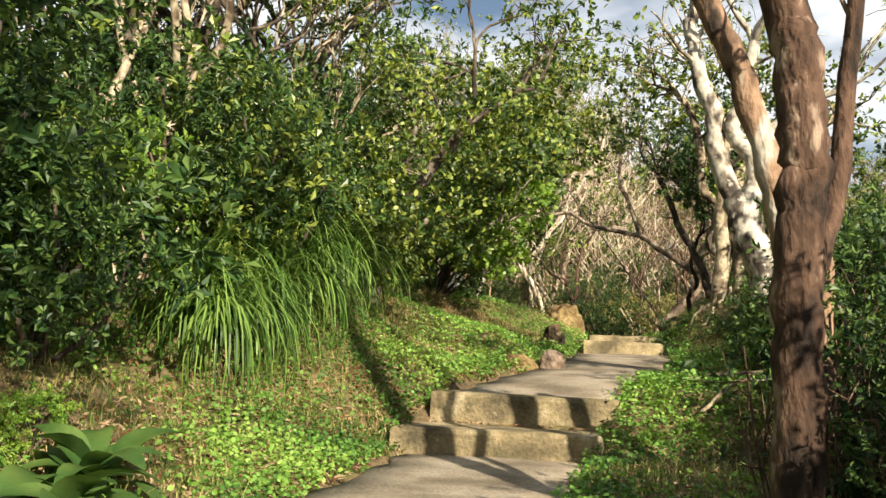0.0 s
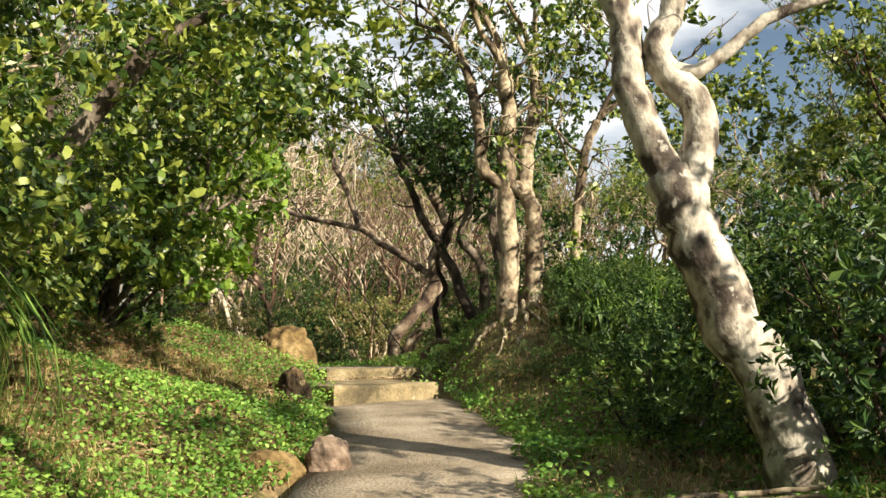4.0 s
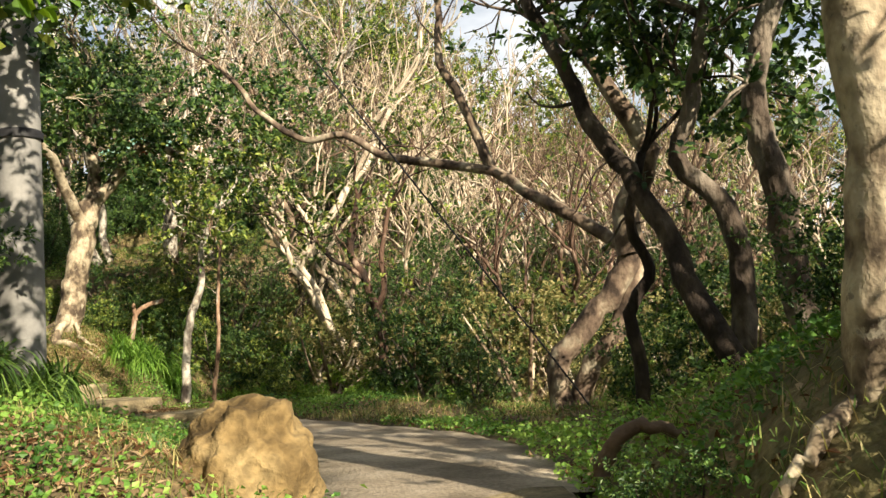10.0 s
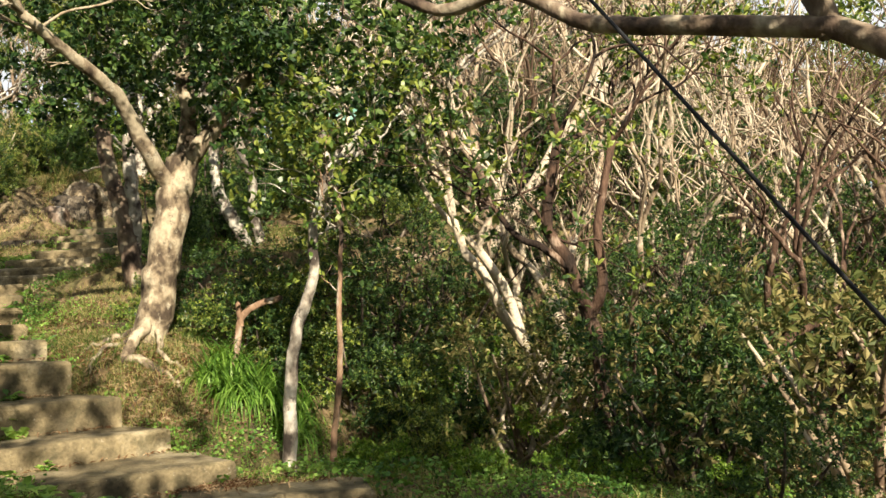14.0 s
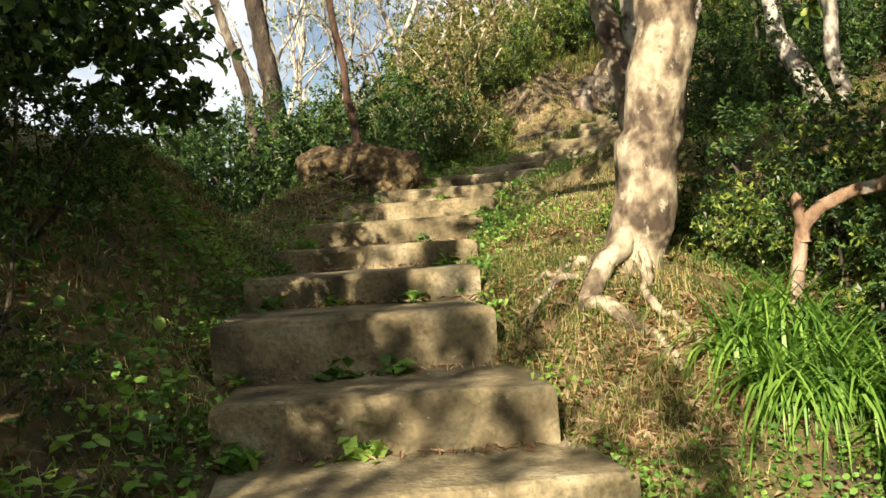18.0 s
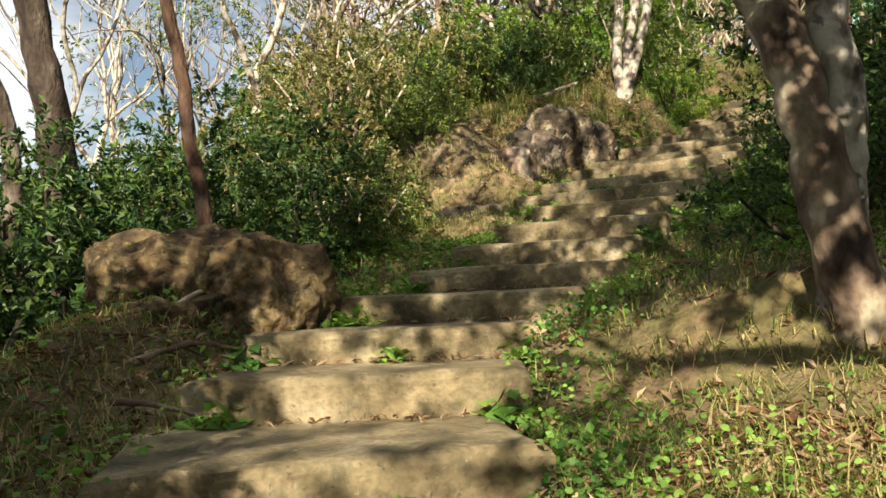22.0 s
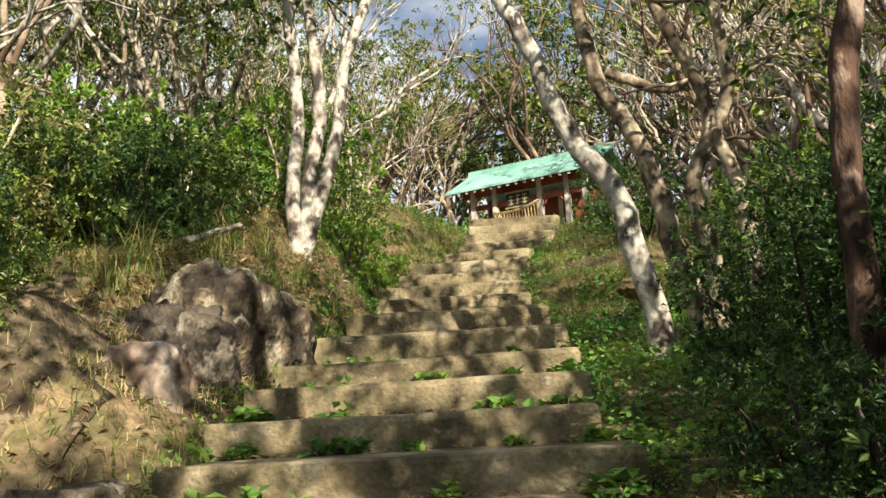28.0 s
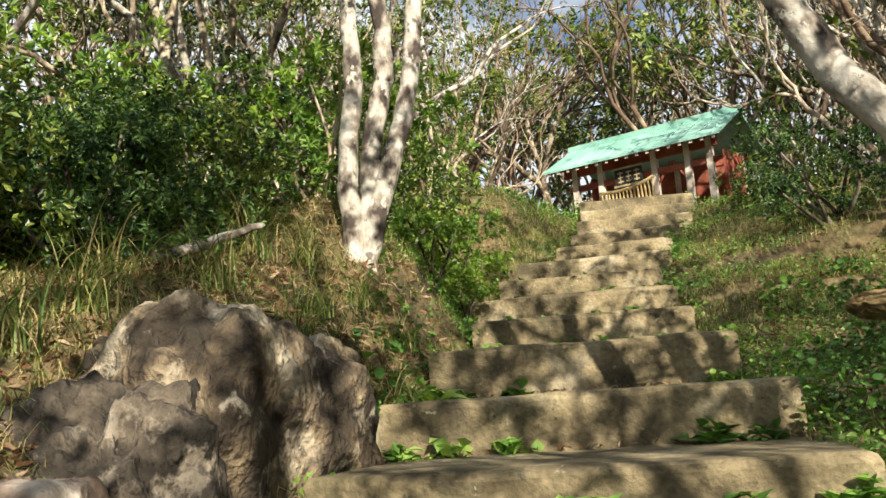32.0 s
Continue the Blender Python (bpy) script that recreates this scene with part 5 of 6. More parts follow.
# added tree; its lobes sit on the sun's line to the lower steps
single_tree("evergreen tree added beside the utility pole to shade the stairs", [([(-2.4, 17.4, 1.9), (-2.3, 17.4, 3.0), (-2.1, 17.5, 4.0), (-2.0, 17.6, 5.0)], 0.10, 0.06)], DARKBARK, LEAFDARK, 6, 0.085, 122, 3, branch=0.9,
    lobes=[(-1.7, 18.9, 3.7, 0.5), (-1.2, 18.0, 4.2, 0.5), (-2.3, 19.4, 3.3, 0.45), (-0.8, 17.3, 4.6, 0.5), (-2.6, 18.0, 5.3, 0.7), (-3.2, 17.6, 4.9, 0.8), (-2.2, 17.2, 6.2, 0.8), (-0.2, 16.9, 5.4, 0.6)], lobe_leaves=4400)

single_tree("leafy evergreen tree to one side of the rooted mound", [([(6.8, 12.2, 0.9), (6.7, 12.2, 2.0), (6.6, 12.3, 2.8), (6.5, 12.4, 3.4)], 0.06, 0.035)], BROWNBARK, LEAF, 6, 0.09, 123, 2, branch=0.5,
    lobes=[(6.2, 12.5, 3.3, 0.6), (6.0, 13.4, 3.4, 0.65), (6.6, 12.3, 4.0, 0.7), (6.6, 13.1, 2.8, 0.7), (6.3, 12.7, 4.7, 0.7), (7.2, 12.5, 3.2, 0.7), (5.9, 13.9, 4.2, 0.6)], lobe_leaves=4800)


# behind the first camera place, added only to shade the left shrubs
single_tree("unseen leafy evergreen tree added to shade the start of the path", [([(2.9, -1.6, -0.1), (2.8, -1.5, 1.5), (2.4, -1.2, 3.2), (1.6, -0.6, 4.6)], 0.13, 0.07)], DARKBARK, LEAFDARK, 6, 0.085, 124, 2, branch=0.9,
    lobes=[(0.8, 1.0, 5.1, 0.8), (0.2, 0.2, 5.2, 0.8), (1.6, -0.4, 5.9, 0.9), (-0.4, 1.6, 4.7, 0.7), (-0.8, 0.4, 5.2, 0.8), (2.6, -1.4, 5.2, 0.8)], lobe_leaves=5500)


def broadleaf_plant(x, y, size, count, seed, label):
    """A rosette of long, arched, broad leaves."""
    rng = np.random.default_rng(seed)
    root = thing("broadleaf_plant", pose(x, y, g(x, y)), label, "plant")
    acc = Acc()
    n = 8
    u = np.linspace(0, 1, n)
    w = 0.2 * np.sin(np.pi * np.clip(u * 0.92 + 0.06, 0, 1)) ** 0.8
    c = np.c_[0 * u, u * 0.95, 0.55 * u - 0.62 * u**2.2]
    v = np.stack([c - np.c_[w, 0 * w, -0.25 * w], c, c + np.c_[w, 0 * w, 0.25 * w]], 1).reshape(-1, 3)
    i = (np.arange(n - 1)[:, None] * 3 + np.arange(2)[None]).reshape(-1)
    acc.add(v, None, np.stack([i, i + 1, i + 4, i + 3], -1))
    me = acc.mesh("leaf")
    me.materials.append(LEAFDARK if seed % 2 else LEAFLIGHT)
    for k in range(count):
        ob = new("leaf", me)
        ob.parent = root
        ob.matrix_basis = pose(rng.normal(0, 0.05), rng.normal(0, 0.05), rng.uniform(0.02, 0.3) * size, rng.uniform(-12, 38), rng.uniform(-15, 15), k * 137.5) @ Matrix.Scale(size * rng.uniform(0.7, 1.15), 4)


broadleaf_plant(-0.95, 4.75, 0.42, 18, 1, "dark broad-leaved plant at the edge of the path")
broadleaf_plant(-0.8, 4.3, 0.36, 16, 3, "dark broad-leaved plant at the edge of the path")
broadleaf_plant(2.3, 4.3, 0.3, 14, 5, "broad-leaved plant below the leaning tree")
broadleaf_plant(-9.3, 33.5, 0.26, 14, 2, "bright green broad-leaved plant beside a step")
broadleaf_plant(-6.9, 38.6, 0.3, 12, 4, "bright broad-leaved plant near the top of the stairs")
broadleaf_plant(-3.35, 22.0, 0.2, 10, 6, "low bright plant beside a step")

# (3.0, 2.2), (3.6, 0.6), (2.9, 0.2): out of view, added to shade the verge
for x_, y_, s_, b_ in [(-1.5, 5.1, 0.5, bush_c), (-1.3, 4.3, 0.4, bush_c), (-1.6, 9.6, 0.5, bush_c), (2.45, 5.1, 0.35, bush_b), (2.75, 5.6, 0.5, bush_b), (3.1, 10.6, 0.7, bush_b), (3.6, 9.8, 0.7, bush_a), (3.0, 2.2, 1.0, bush_b), (3.6, 0.6, 1.1, bush_b), (2.9, 0.2, 0.8, bush_b), (-4.4, 20.9, 0.5, bush_b), (-3.4, 20.4, 0.5, bush_b), (-5.0, 21.4, 0.4, bush_b), (-9.4, 24.6, 1.1, bush_b), (-9.9, 25.3, 1.2, bush_b), (-9.0, 26.5, 0.9, bush_b), (-10.6, 24.6, 1.3, bush_b), (-9.9, 23.6, 1.0, bush_a), (-8.8, 23.4, 0.8, bush_b), (-8.3, 22.8, 0.7, bush_b), (-9.3, 22.6, 1.0, bush_a), (-7.7, 22.2, 0.6, bush_b), (-9.9, 35.3, 0.95, bush_c), (-10.95, 33.6, 0.8, bush_a), (-10.6, 34.7, 0.8, bush_e), (-11.4, 32.8, 0.9, bush_e), (-11.1, 35.0, 1.0, bush_b), (-5.5, 32.5, 0.8, bush_b), (-5.1, 33.3, 0.9, bush_b), (-5.0, 32.0, 0.9, bush_b), (-4.6, 33.9, 1.0, bush_b), (-5.7, 33.6, 0.6, bush_a), (-5.9, 31.3, 0.6, bush_b), (-5.4, 34.8, 0.8, bush_a), (-5.2, 36.2, 0.9, bush_e), (2.25, 4.25, 0.4, bush_b), (2.6, 4.0, 0.6, bush_b), (2.2, 3.7, 0.35, bush_b), (2.35, 5.3, 0.35, bush_b), (3.6, 13.0, 0.5, bush_b), (2.5, 14.5, 0.28, bush_b), (4.0, 13.2, 0.5, bush_b), (3.6, 3.4, 0.95, bush_b), (3.9, 1.8, 1.0, bush_b), (3.3, 5.2, 0.75, bush_b), (3.8, 11.8, 0.6, bush_b), (4.3, 14.4, 0.8, bush_b), (4.2, 17.4, 0.8, bush_b), (3.6, 18.2, 0.6, bush_b), (4.0, 20.3, 0.7, bush_a), (2.2, 21.6, 0.5, bush_b), (0.6, 23.7, 0.7, bush_c), (-0.6, 24.4, 0.75, bush_a), (-1.4, 24.6, 0.7, bush_a), (-9.2, 24.2, 0.35, bush_b), (-9.3, 25.5, 0.45, bush_a), (-8.9, 26.0, 0.4, bush_b), (-8.4, 26.2, 0.35, bush_b), (-9.4, 27.0, 0.8, bush_a), (-9.9, 27.7, 0.9, bush_d), (-10.5, 28.2, 1.0, bush_d), (-10.3, 27.1, 0.9, bush_a), (-9.6, 28.5, 0.6, bush_a), (-11.3, 27.5, 1.0, bush_d), (-9.1, 27.5, 0.55, bush_d), (-11.5, 29.8, 0.9, bush_d), (-12.3, 30.6, 1.0, bush_d), (-12.6, 29.0, 1.0, bush_d), (-11.2, 31.0, 0.8, bush_a), (-13.2, 31.6, 1.1, bush_d), (-12.2, 32.2, 0.9, bush_b), (-10.4, 29.9, 0.6, bush_a), (-10.8, 32.4, 0.7, bush_b), (-11.4, 33.6, 0.9, bush_a), (-11.2, 29.6, 0.8, bush_d), (-11.5, 28.6, 0.8, bush_b), (-10.9, 27.0, 0.8, bush_d), (-11.6, 30.8, 0.9, bush_d), (-8.9, 27.3, 0.4, bush_a), (-9.6, 28.2, 0.5, bush_b), (-10.3, 29.0, 0.6, bush_a), (-10.8, 28.6, 0.7, bush_d), (-10.9, 30.2, 0.6, bush_a), (-2.2, 24.9, 0.85, bush_a), (-1.5, 25.3, 0.9, bush_b), (-2.9, 25.3, 0.8, bush_b), (-0.4, 25.1, 0.6, bush_e), (-1.0, 26.2, 1.0, bush_a), (-2.4, 26.2, 1.0, bush_a), (-5.35, 27.6, 0.85, bush_b), (-5.2, 28.8, 0.95, bush_b), (-5.5, 29.5, 0.7, bush_b), (-5.5, 30.8, 0.7, bush_b), (-5.3, 31.7, 0.8, bush_b), (-9.75, 35.7, 0.75, bush_c), (-10.2, 36.9, 1.1, bush_c), (-10.9, 37.8, 1.2, bush_e), (-9.9, 25.9, 0.85, bush_b), (-9.1, 26.2, 0.75, bush_b), (-9.8, 24.7, 0.75, bush_b),
                       (-4.0, 20.0, 0.8, bush_b), (-4.8, 20.3, 0.8, bush_b), (-6.2, 20.8, 0.9, bush_b), (-3.0, 19.4, 0.7, bush_a), (-2.1, 24.6, 0.6, bush_b), (-3.9, 24.9, 0.5, bush_a), (-6.2, 36.0, 0.6, bush_c), (-6.6, 37.5, 0.8, bush_b), (-7.0, 39.5, 0.7, bush_a),
                       (-10.6, 36.4, 0.8, bush_a), (-10.8, 33.0, 0.7, bush_b), (-11.2, 31.9, 0.9, bush_a), (2.75, 4.6, 0.55, bush_b), (2.6, 7.6, 0.4, bush_a), (3.9, 13.4, 0.45, bush_a), (3.7, 15.1, 0.5, bush_b), (0.3, 22.9, 0.4, bush_c), (-0.3, 23.4, 0.45, bush_a)]:
    put(b_, x_, y_, x_ * 97 % 360, s_, -0.05)


# big shrubs, mostly out of view, added to shade the path's right verge
for x_, y_, s_ in [(4.1, 2.2, 1.35), (4.7, 3.6, 1.4), (4.0, 0.9, 1.3), (5.0, 5.2, 1.4), (4.6, 6.6, 1.2), (3.5, 4.0, 1.2), (3.0, 5.0, 0.7), (4.4, 2.9, 1.6), (3.2, 6.0, 0.9), (4.4, 8.2, 1.2), (4.7, 9.8, 1.2)]:
    put(bush_b, x_, y_, x_ * 151 % 360, s_, -0.05)
for x_, y_, s_ in [(-9.7, 25.7, 1.0), (-10.4, 26.3, 1.15), (-9.3, 26.7, 0.95), (-10.9, 25.2, 1.1), (3.35, 12.8, 0.24), (2.9, 12.6, 0.2), (3.9, 12.4, 0.32), (2.75, 13.1, 0.16), (3.1, 12.2, 0.25), (-6.1, 31.2, 0.5), (-5.7, 30.6, 0.7), (-6.15, 30.2, 0.42), (-5.9, 32.5, 0.55), (-5.4, 31.2, 0.9), (-5.95, 29.4, 0.5), (-5.6, 28.6, 0.6)]:
    put(bush_b, x_, y_, x_ * 163 % 360, s_, -0.04)
# evergreens outside the view, added to darken the ground right of the path
for x_, y_, s_ in [(4.7, 2.8, 0.62), (5.4, 1.2, 0.7), (4.1, 4.5, 0.5), (5.6, 4.4, 0.65), (5.2, 6.4, 0.6)]:
    put(wavy_c, x_, y_, x_ * 151 % 360, s_, -0.05)
for x_, y_, s_ in [(-3.8, 9.5, 1.15), (-3.2, 12.5, 1.1), (-4.6, 6.6, 1.2), (-2.8, 15.2, 1.0), (-5.2, 11.0, 1.2), (-4.2, 4.2, 1.1), (7.8, 13.4, 0.7)]:
    put(wavy_a, x_, y_, x_ * 211 % 360, s_, -0.05)
for x_, y_, s_ in [(-0.5, 22.8, 0.5), (0.3, 22.3, 0.5), (1.3, 22.5, 0.55), (2.1, 22.8, 0.5), (-1.0, 23.5, 0.5)]:
    put(bush_c, x_, y_, x_ * 191 % 360, s_, -0.05)
for x_, y_, s_ in [(1.62, 7.75, 0.2), (1.75, 8.3, 0.24), (1.95, 7.9, 0.22), (1.6, 7.2, 0.18), (1.95, 8.8, 0.22), (1.7, 9.4, 0.16), (1.55, 6.5, 0.15), (-0.75, 8.6, 0.14), (-0.95, 7.0, 0.16), (0.2, 11.6, 0.14)]:
    put(bush_c, x_, y_, x_ * 171 % 360, s_, -0.02)
for x_, y_, s_ in [(2.1, 5.5, 0.9), (2.5, 5.9, 1.0), (2.7, 6.7, 1.0), (3.0, 7.6, 1.1), (2.35, 5.0, 0.8), (3.5, 8.6, 1.2), (3.9, 9.4, 1.3), (3.6, 7.0, 1.2)]:
    put(brush, x_, y_, x_ * 131 % 360, s_)


# ---- rocks ----
def rock(x, y, z, sx, sy, sz, mat, label, seed, yaw=0.0, name="rock", rough=0.22, cut=0.0, category="rock", cap=True, square=0.0, flute=0.0):
    """An uneven stone: a round form pushed about by noise at three scales."""
    bm = bmesh.new()
    bmesh.ops.create_icosphere(bm, subdivisions=6 if sz > 0.6 or name == "rock_outcrop" else 5, radius=1.0)
    o = Vector((seed * 7.3, seed * 3.1, seed * 1.7))
    for v in bm.verts:
        p = v.co.normalized()
        k = 1 + rough * (0.9 * noise.noise(p * 1.1 + o) + 0.55 * noise.noise(p * 2.7 + o) + 0.42 * noise.noise(p * 6 + o) + 0.2 * noise.noise(p * 12 + o) + 0.08 * noise.noise(p * 25 + o))
        if square:
            k /= (abs(p.x) ** square + abs(p.y) ** square + abs(p.z) ** square) ** (1 / square)
        if flute:
            a = math.atan2(p.y, p.x)
            k += flute * (1 - p.z * p.z) * (0.6 * noise.noise(Vector((a * 4.5, p.z * 0.5, seed))) + 0.5 * noise.noise(Vector((a * 11, p.z * 0.9, seed + 4))))
        q = p * k
        if cut:
            q.x = max(min(q.x, cut), -cut)
            q.y = max(min(q.y, cut), -cut)
        if cap:
            q.z = min(q.z, 0.86 + 0.16 * noise.noise(p * 2.5 + o))
        q -= p * rough * 0.12 * max(0.0, 0.16 - abs(noise.noise(p * 4 + o)))
        v.co = Vector((q.x * sx, q.y * sy, q.z * sz))
    me = bpy.data.meshes.new(name)
    bm.to_mesh(me)
    bm.free()
    me.polygons.foreach_set("use_smooth", [True] * len(me.polygons))
    me.materials.append(mat)
    ob = new(name, me)
    ob.matrix_world = pose(x, y, z, 0, 0, yaw)
    return tagged(ob, label, category)


rock(0.92, 15.5, 1.2, 0.33, 0.36, 0.42, TANROCK, "rounded tan boulder beside the path steps", 1, 20, "boulder", 0.2)
rock(0.82, 12.95, 0.95, 0.13, 0.14, 0.26, EARTH, "pointed dark stone on the grassy verge", 2, 40, rough=0.35)
rock(0.52, 10.55, 0.64, 0.20, 0.16, 0.16, TANROCK, "small tan stone half sunk in the verge", 3, 10)
rock(0.85, 10.62, 0.66, 0.14, 0.14, 0.2, PINKROCK, "small grey stone half sunk in the verge", 4, 70)
rock(-8.1, 25.2, 2.85, 0.46, 0.4, 0.46, EARTH, "outcrop of crumbling tan earth and rock", 5, 30, "rock_outcrop", 0.22, square=4.0)
rock(-7.66, 25.35, 2.8, 0.36, 0.36, 0.42, EARTH, "earthy undercut hump beside the outcrop", 6, 80, "rock_outcrop", 0.26, square=3.0)
rock(-7.75, 24.85, 2.62, 0.3, 0.24, 0.3, EARTH, "low crumbling mound of bare earth", 16, 10, "rock_outcrop", 0.26, square=3.0)
rock(-9.78, 32.0, 4.2, 0.53, 0.72, 0.78, CRAG, "large fluted tan rock face beside the stairs", 7, -6, "boulder", 0.2, cap=False, square=4.0, flute=0.06)
rock(-9.78, 31.3, 3.92, 0.42, 0.48, 0.72, ROCK, "dark weathered rock bulge under the bank", 8, 24, "boulder", 0.24, cap=False, square=3.6, flute=0.04)
rock(-9.6, 30.68, 4.05, 0.29, 0.31, 0.42, PINKROCK, "pinkish tan boulder at the foot of the bank", 9, 15, "boulder", 0.26, square=3.0)
rock(-10.05, 30.6, 4.02, 0.36, 0.32, 0.46, PINKROCK, "rounded pinkish stone in the bank", 12, 50, "boulder", 0.26, square=3.0)
rock(-9.6, 29.75, 3.58, 0.5, 0.26, 0.16, ROCK, "flat slab of stone at the end of a step", 10, 5, "stone_slab", 0.12, square=6.0)


def earth_bank():
    """Bare eroded earth on the steep face beside the stairs, with runnels."""
    xs, ys = np.linspace(-12.8, -9.45, 120), np.linspace(28.7, 31.3, 110)
    X, Y = np.meshgrid(xs, ys)
    Z, _, d = survey(X, Y, True)
    u, w = (X + 11.1) / 1.75, (Y - 30.05) / 1.2
    edge = np.clip(1.25 - np.sqrt(u * u + w * w) + 0.18 * np.sin(X * 5.1 + Y * 2) + 0.12 * np.sin(X * 11 - Y * 7), -0.5, 0.5)
    rough = np.array([[noise.noise(Vector((x * 2.2 + y * 0.5, y * 0.9, 3.0))) * 0.1 + noise.noise(Vector((x * 6, y * 2.5, 8.0))) * 0.05 + noise.noise(Vector((x * 15, y * 9, 1.0))) * 0.02 for x in xs] for y in ys])
    Z = Z + edge * 0.14 + 1.9 * rough * np.clip(edge * 4, 0, 1)
    i = (np.arange(len(ys) - 1)[:, None] * len(xs) + np.arange(len(xs) - 1)[None]).reshape(-1)
    acc = Acc()
    acc.add(np.stack([X, Y, Z], -1), None, np.stack([i, i + 1, i + 1 + len(xs), i + len(xs)], -1))
    tagged(part("earth_bank", acc, BANK), "bare eroded tan earth on the steep bank", "bank", kind="structure")


earth_bank()
rock(-6.75, 34.3, 4.95, 0.2, 0.15, 0.09, TANROCK, "small reddish stone in the ground cover", 11, 5)


# ---- ground plants ----
def cover_points(rng, count, box, smin, smax, side=0):
    x, y = rng.uniform(box[0], box[2], count), rng.uniform(box[1], box[3], count)
    z, sd, s = survey(x, y, True)
    z = z + np.where(s > 0, 0.03, 0.02)
    m = (s > smin - 0.1 * np.abs(np.sin(y * 3.1) * np.sin(y * 7.7 + x))) & (s < smax)
    if side:
        m &= sd == side
    return np.stack([x[m], y[m], z[m]], -1), s[m]


def patch(x, y, k):
    return np.sin(x * 1.9 * k + 2.1 * np.sin(y * 1.3 * k)) + np.sin(y * 2.3 * k + 1.7 * np.sin(x * 1.1 * k))


def edge_leaves(acc, box, rng):
    """Creeping leaves that lap over the ends of the steps."""
    for lx, ly, rx, ry, z in STEPS:
        w = np.array([rx - lx, ry - ly])
        back = np.array([-w[1], w[0]]) / np.hypot(*w)
        for e, sgn in ((np.array([lx, ly]), -1), (np.array([rx, ry]), 1)):
            if not (box[0] <= e[0] < box[2] and box[1] <= e[1] < box[3]):
                continue
            n = int(rng.integers(40, 150) * (1.0 if ly < 19 or ly > 27 else 0.4))
            u = rng.uniform(-0.06, 0.75, n) ** 1.0
            o = np.abs(rng.normal(0, 0.06, n)) * np.where(rng.uniform(0, 1, n) < 0.75, 1, -0.9) * sgn
            p = e + back * u[:, None] + w / np.hypot(*w) * o[:, None]
            leaves(acc, np.c_[p, z + rng.uniform(-0.12, 0.05, n)], 0.036, rng, up=0.4, wide=0.8)


def foot_litter(acc, box, rng):
    """Needles and dead leaves gathered at the foot of the risers."""
    for k, (lx, ly, rx, ry, z) in enumerate(STEPS[1:], 1):
        if k == 2 or not (box[0] <= lx < box[2] and box[1] <= ly < box[3]):
            continue
        w = np.array([rx - lx, ry - ly])
        fwd = np.array([w[1], -w[0]]) / np.hypot(*w)
        n = 70
        p = np.array([lx, ly]) + w * rng.uniform(0.02, 0.98, n)[:, None] + fwd * (0.02 + np.abs(rng.normal(0, 0.06, n)))[:, None]
        leaves(acc, np.c_[p, np.full(n, STEPS[k - 1][4] + 0.008)], 0.055, rng, up=3.0, wide=0.16)
        if k == 5:
            n = 260
            p = np.array([lx, ly]) + w * rng.normal(0.88, 0.1, n)[:, None] + fwd * np.abs(rng.normal(0, 0.16, n))[:, None]
            leaves(acc, np.c_[p, np.full(n, STEPS[k - 1][4] + 0.01)], 0.06, rng, up=3.0, wide=0.14)


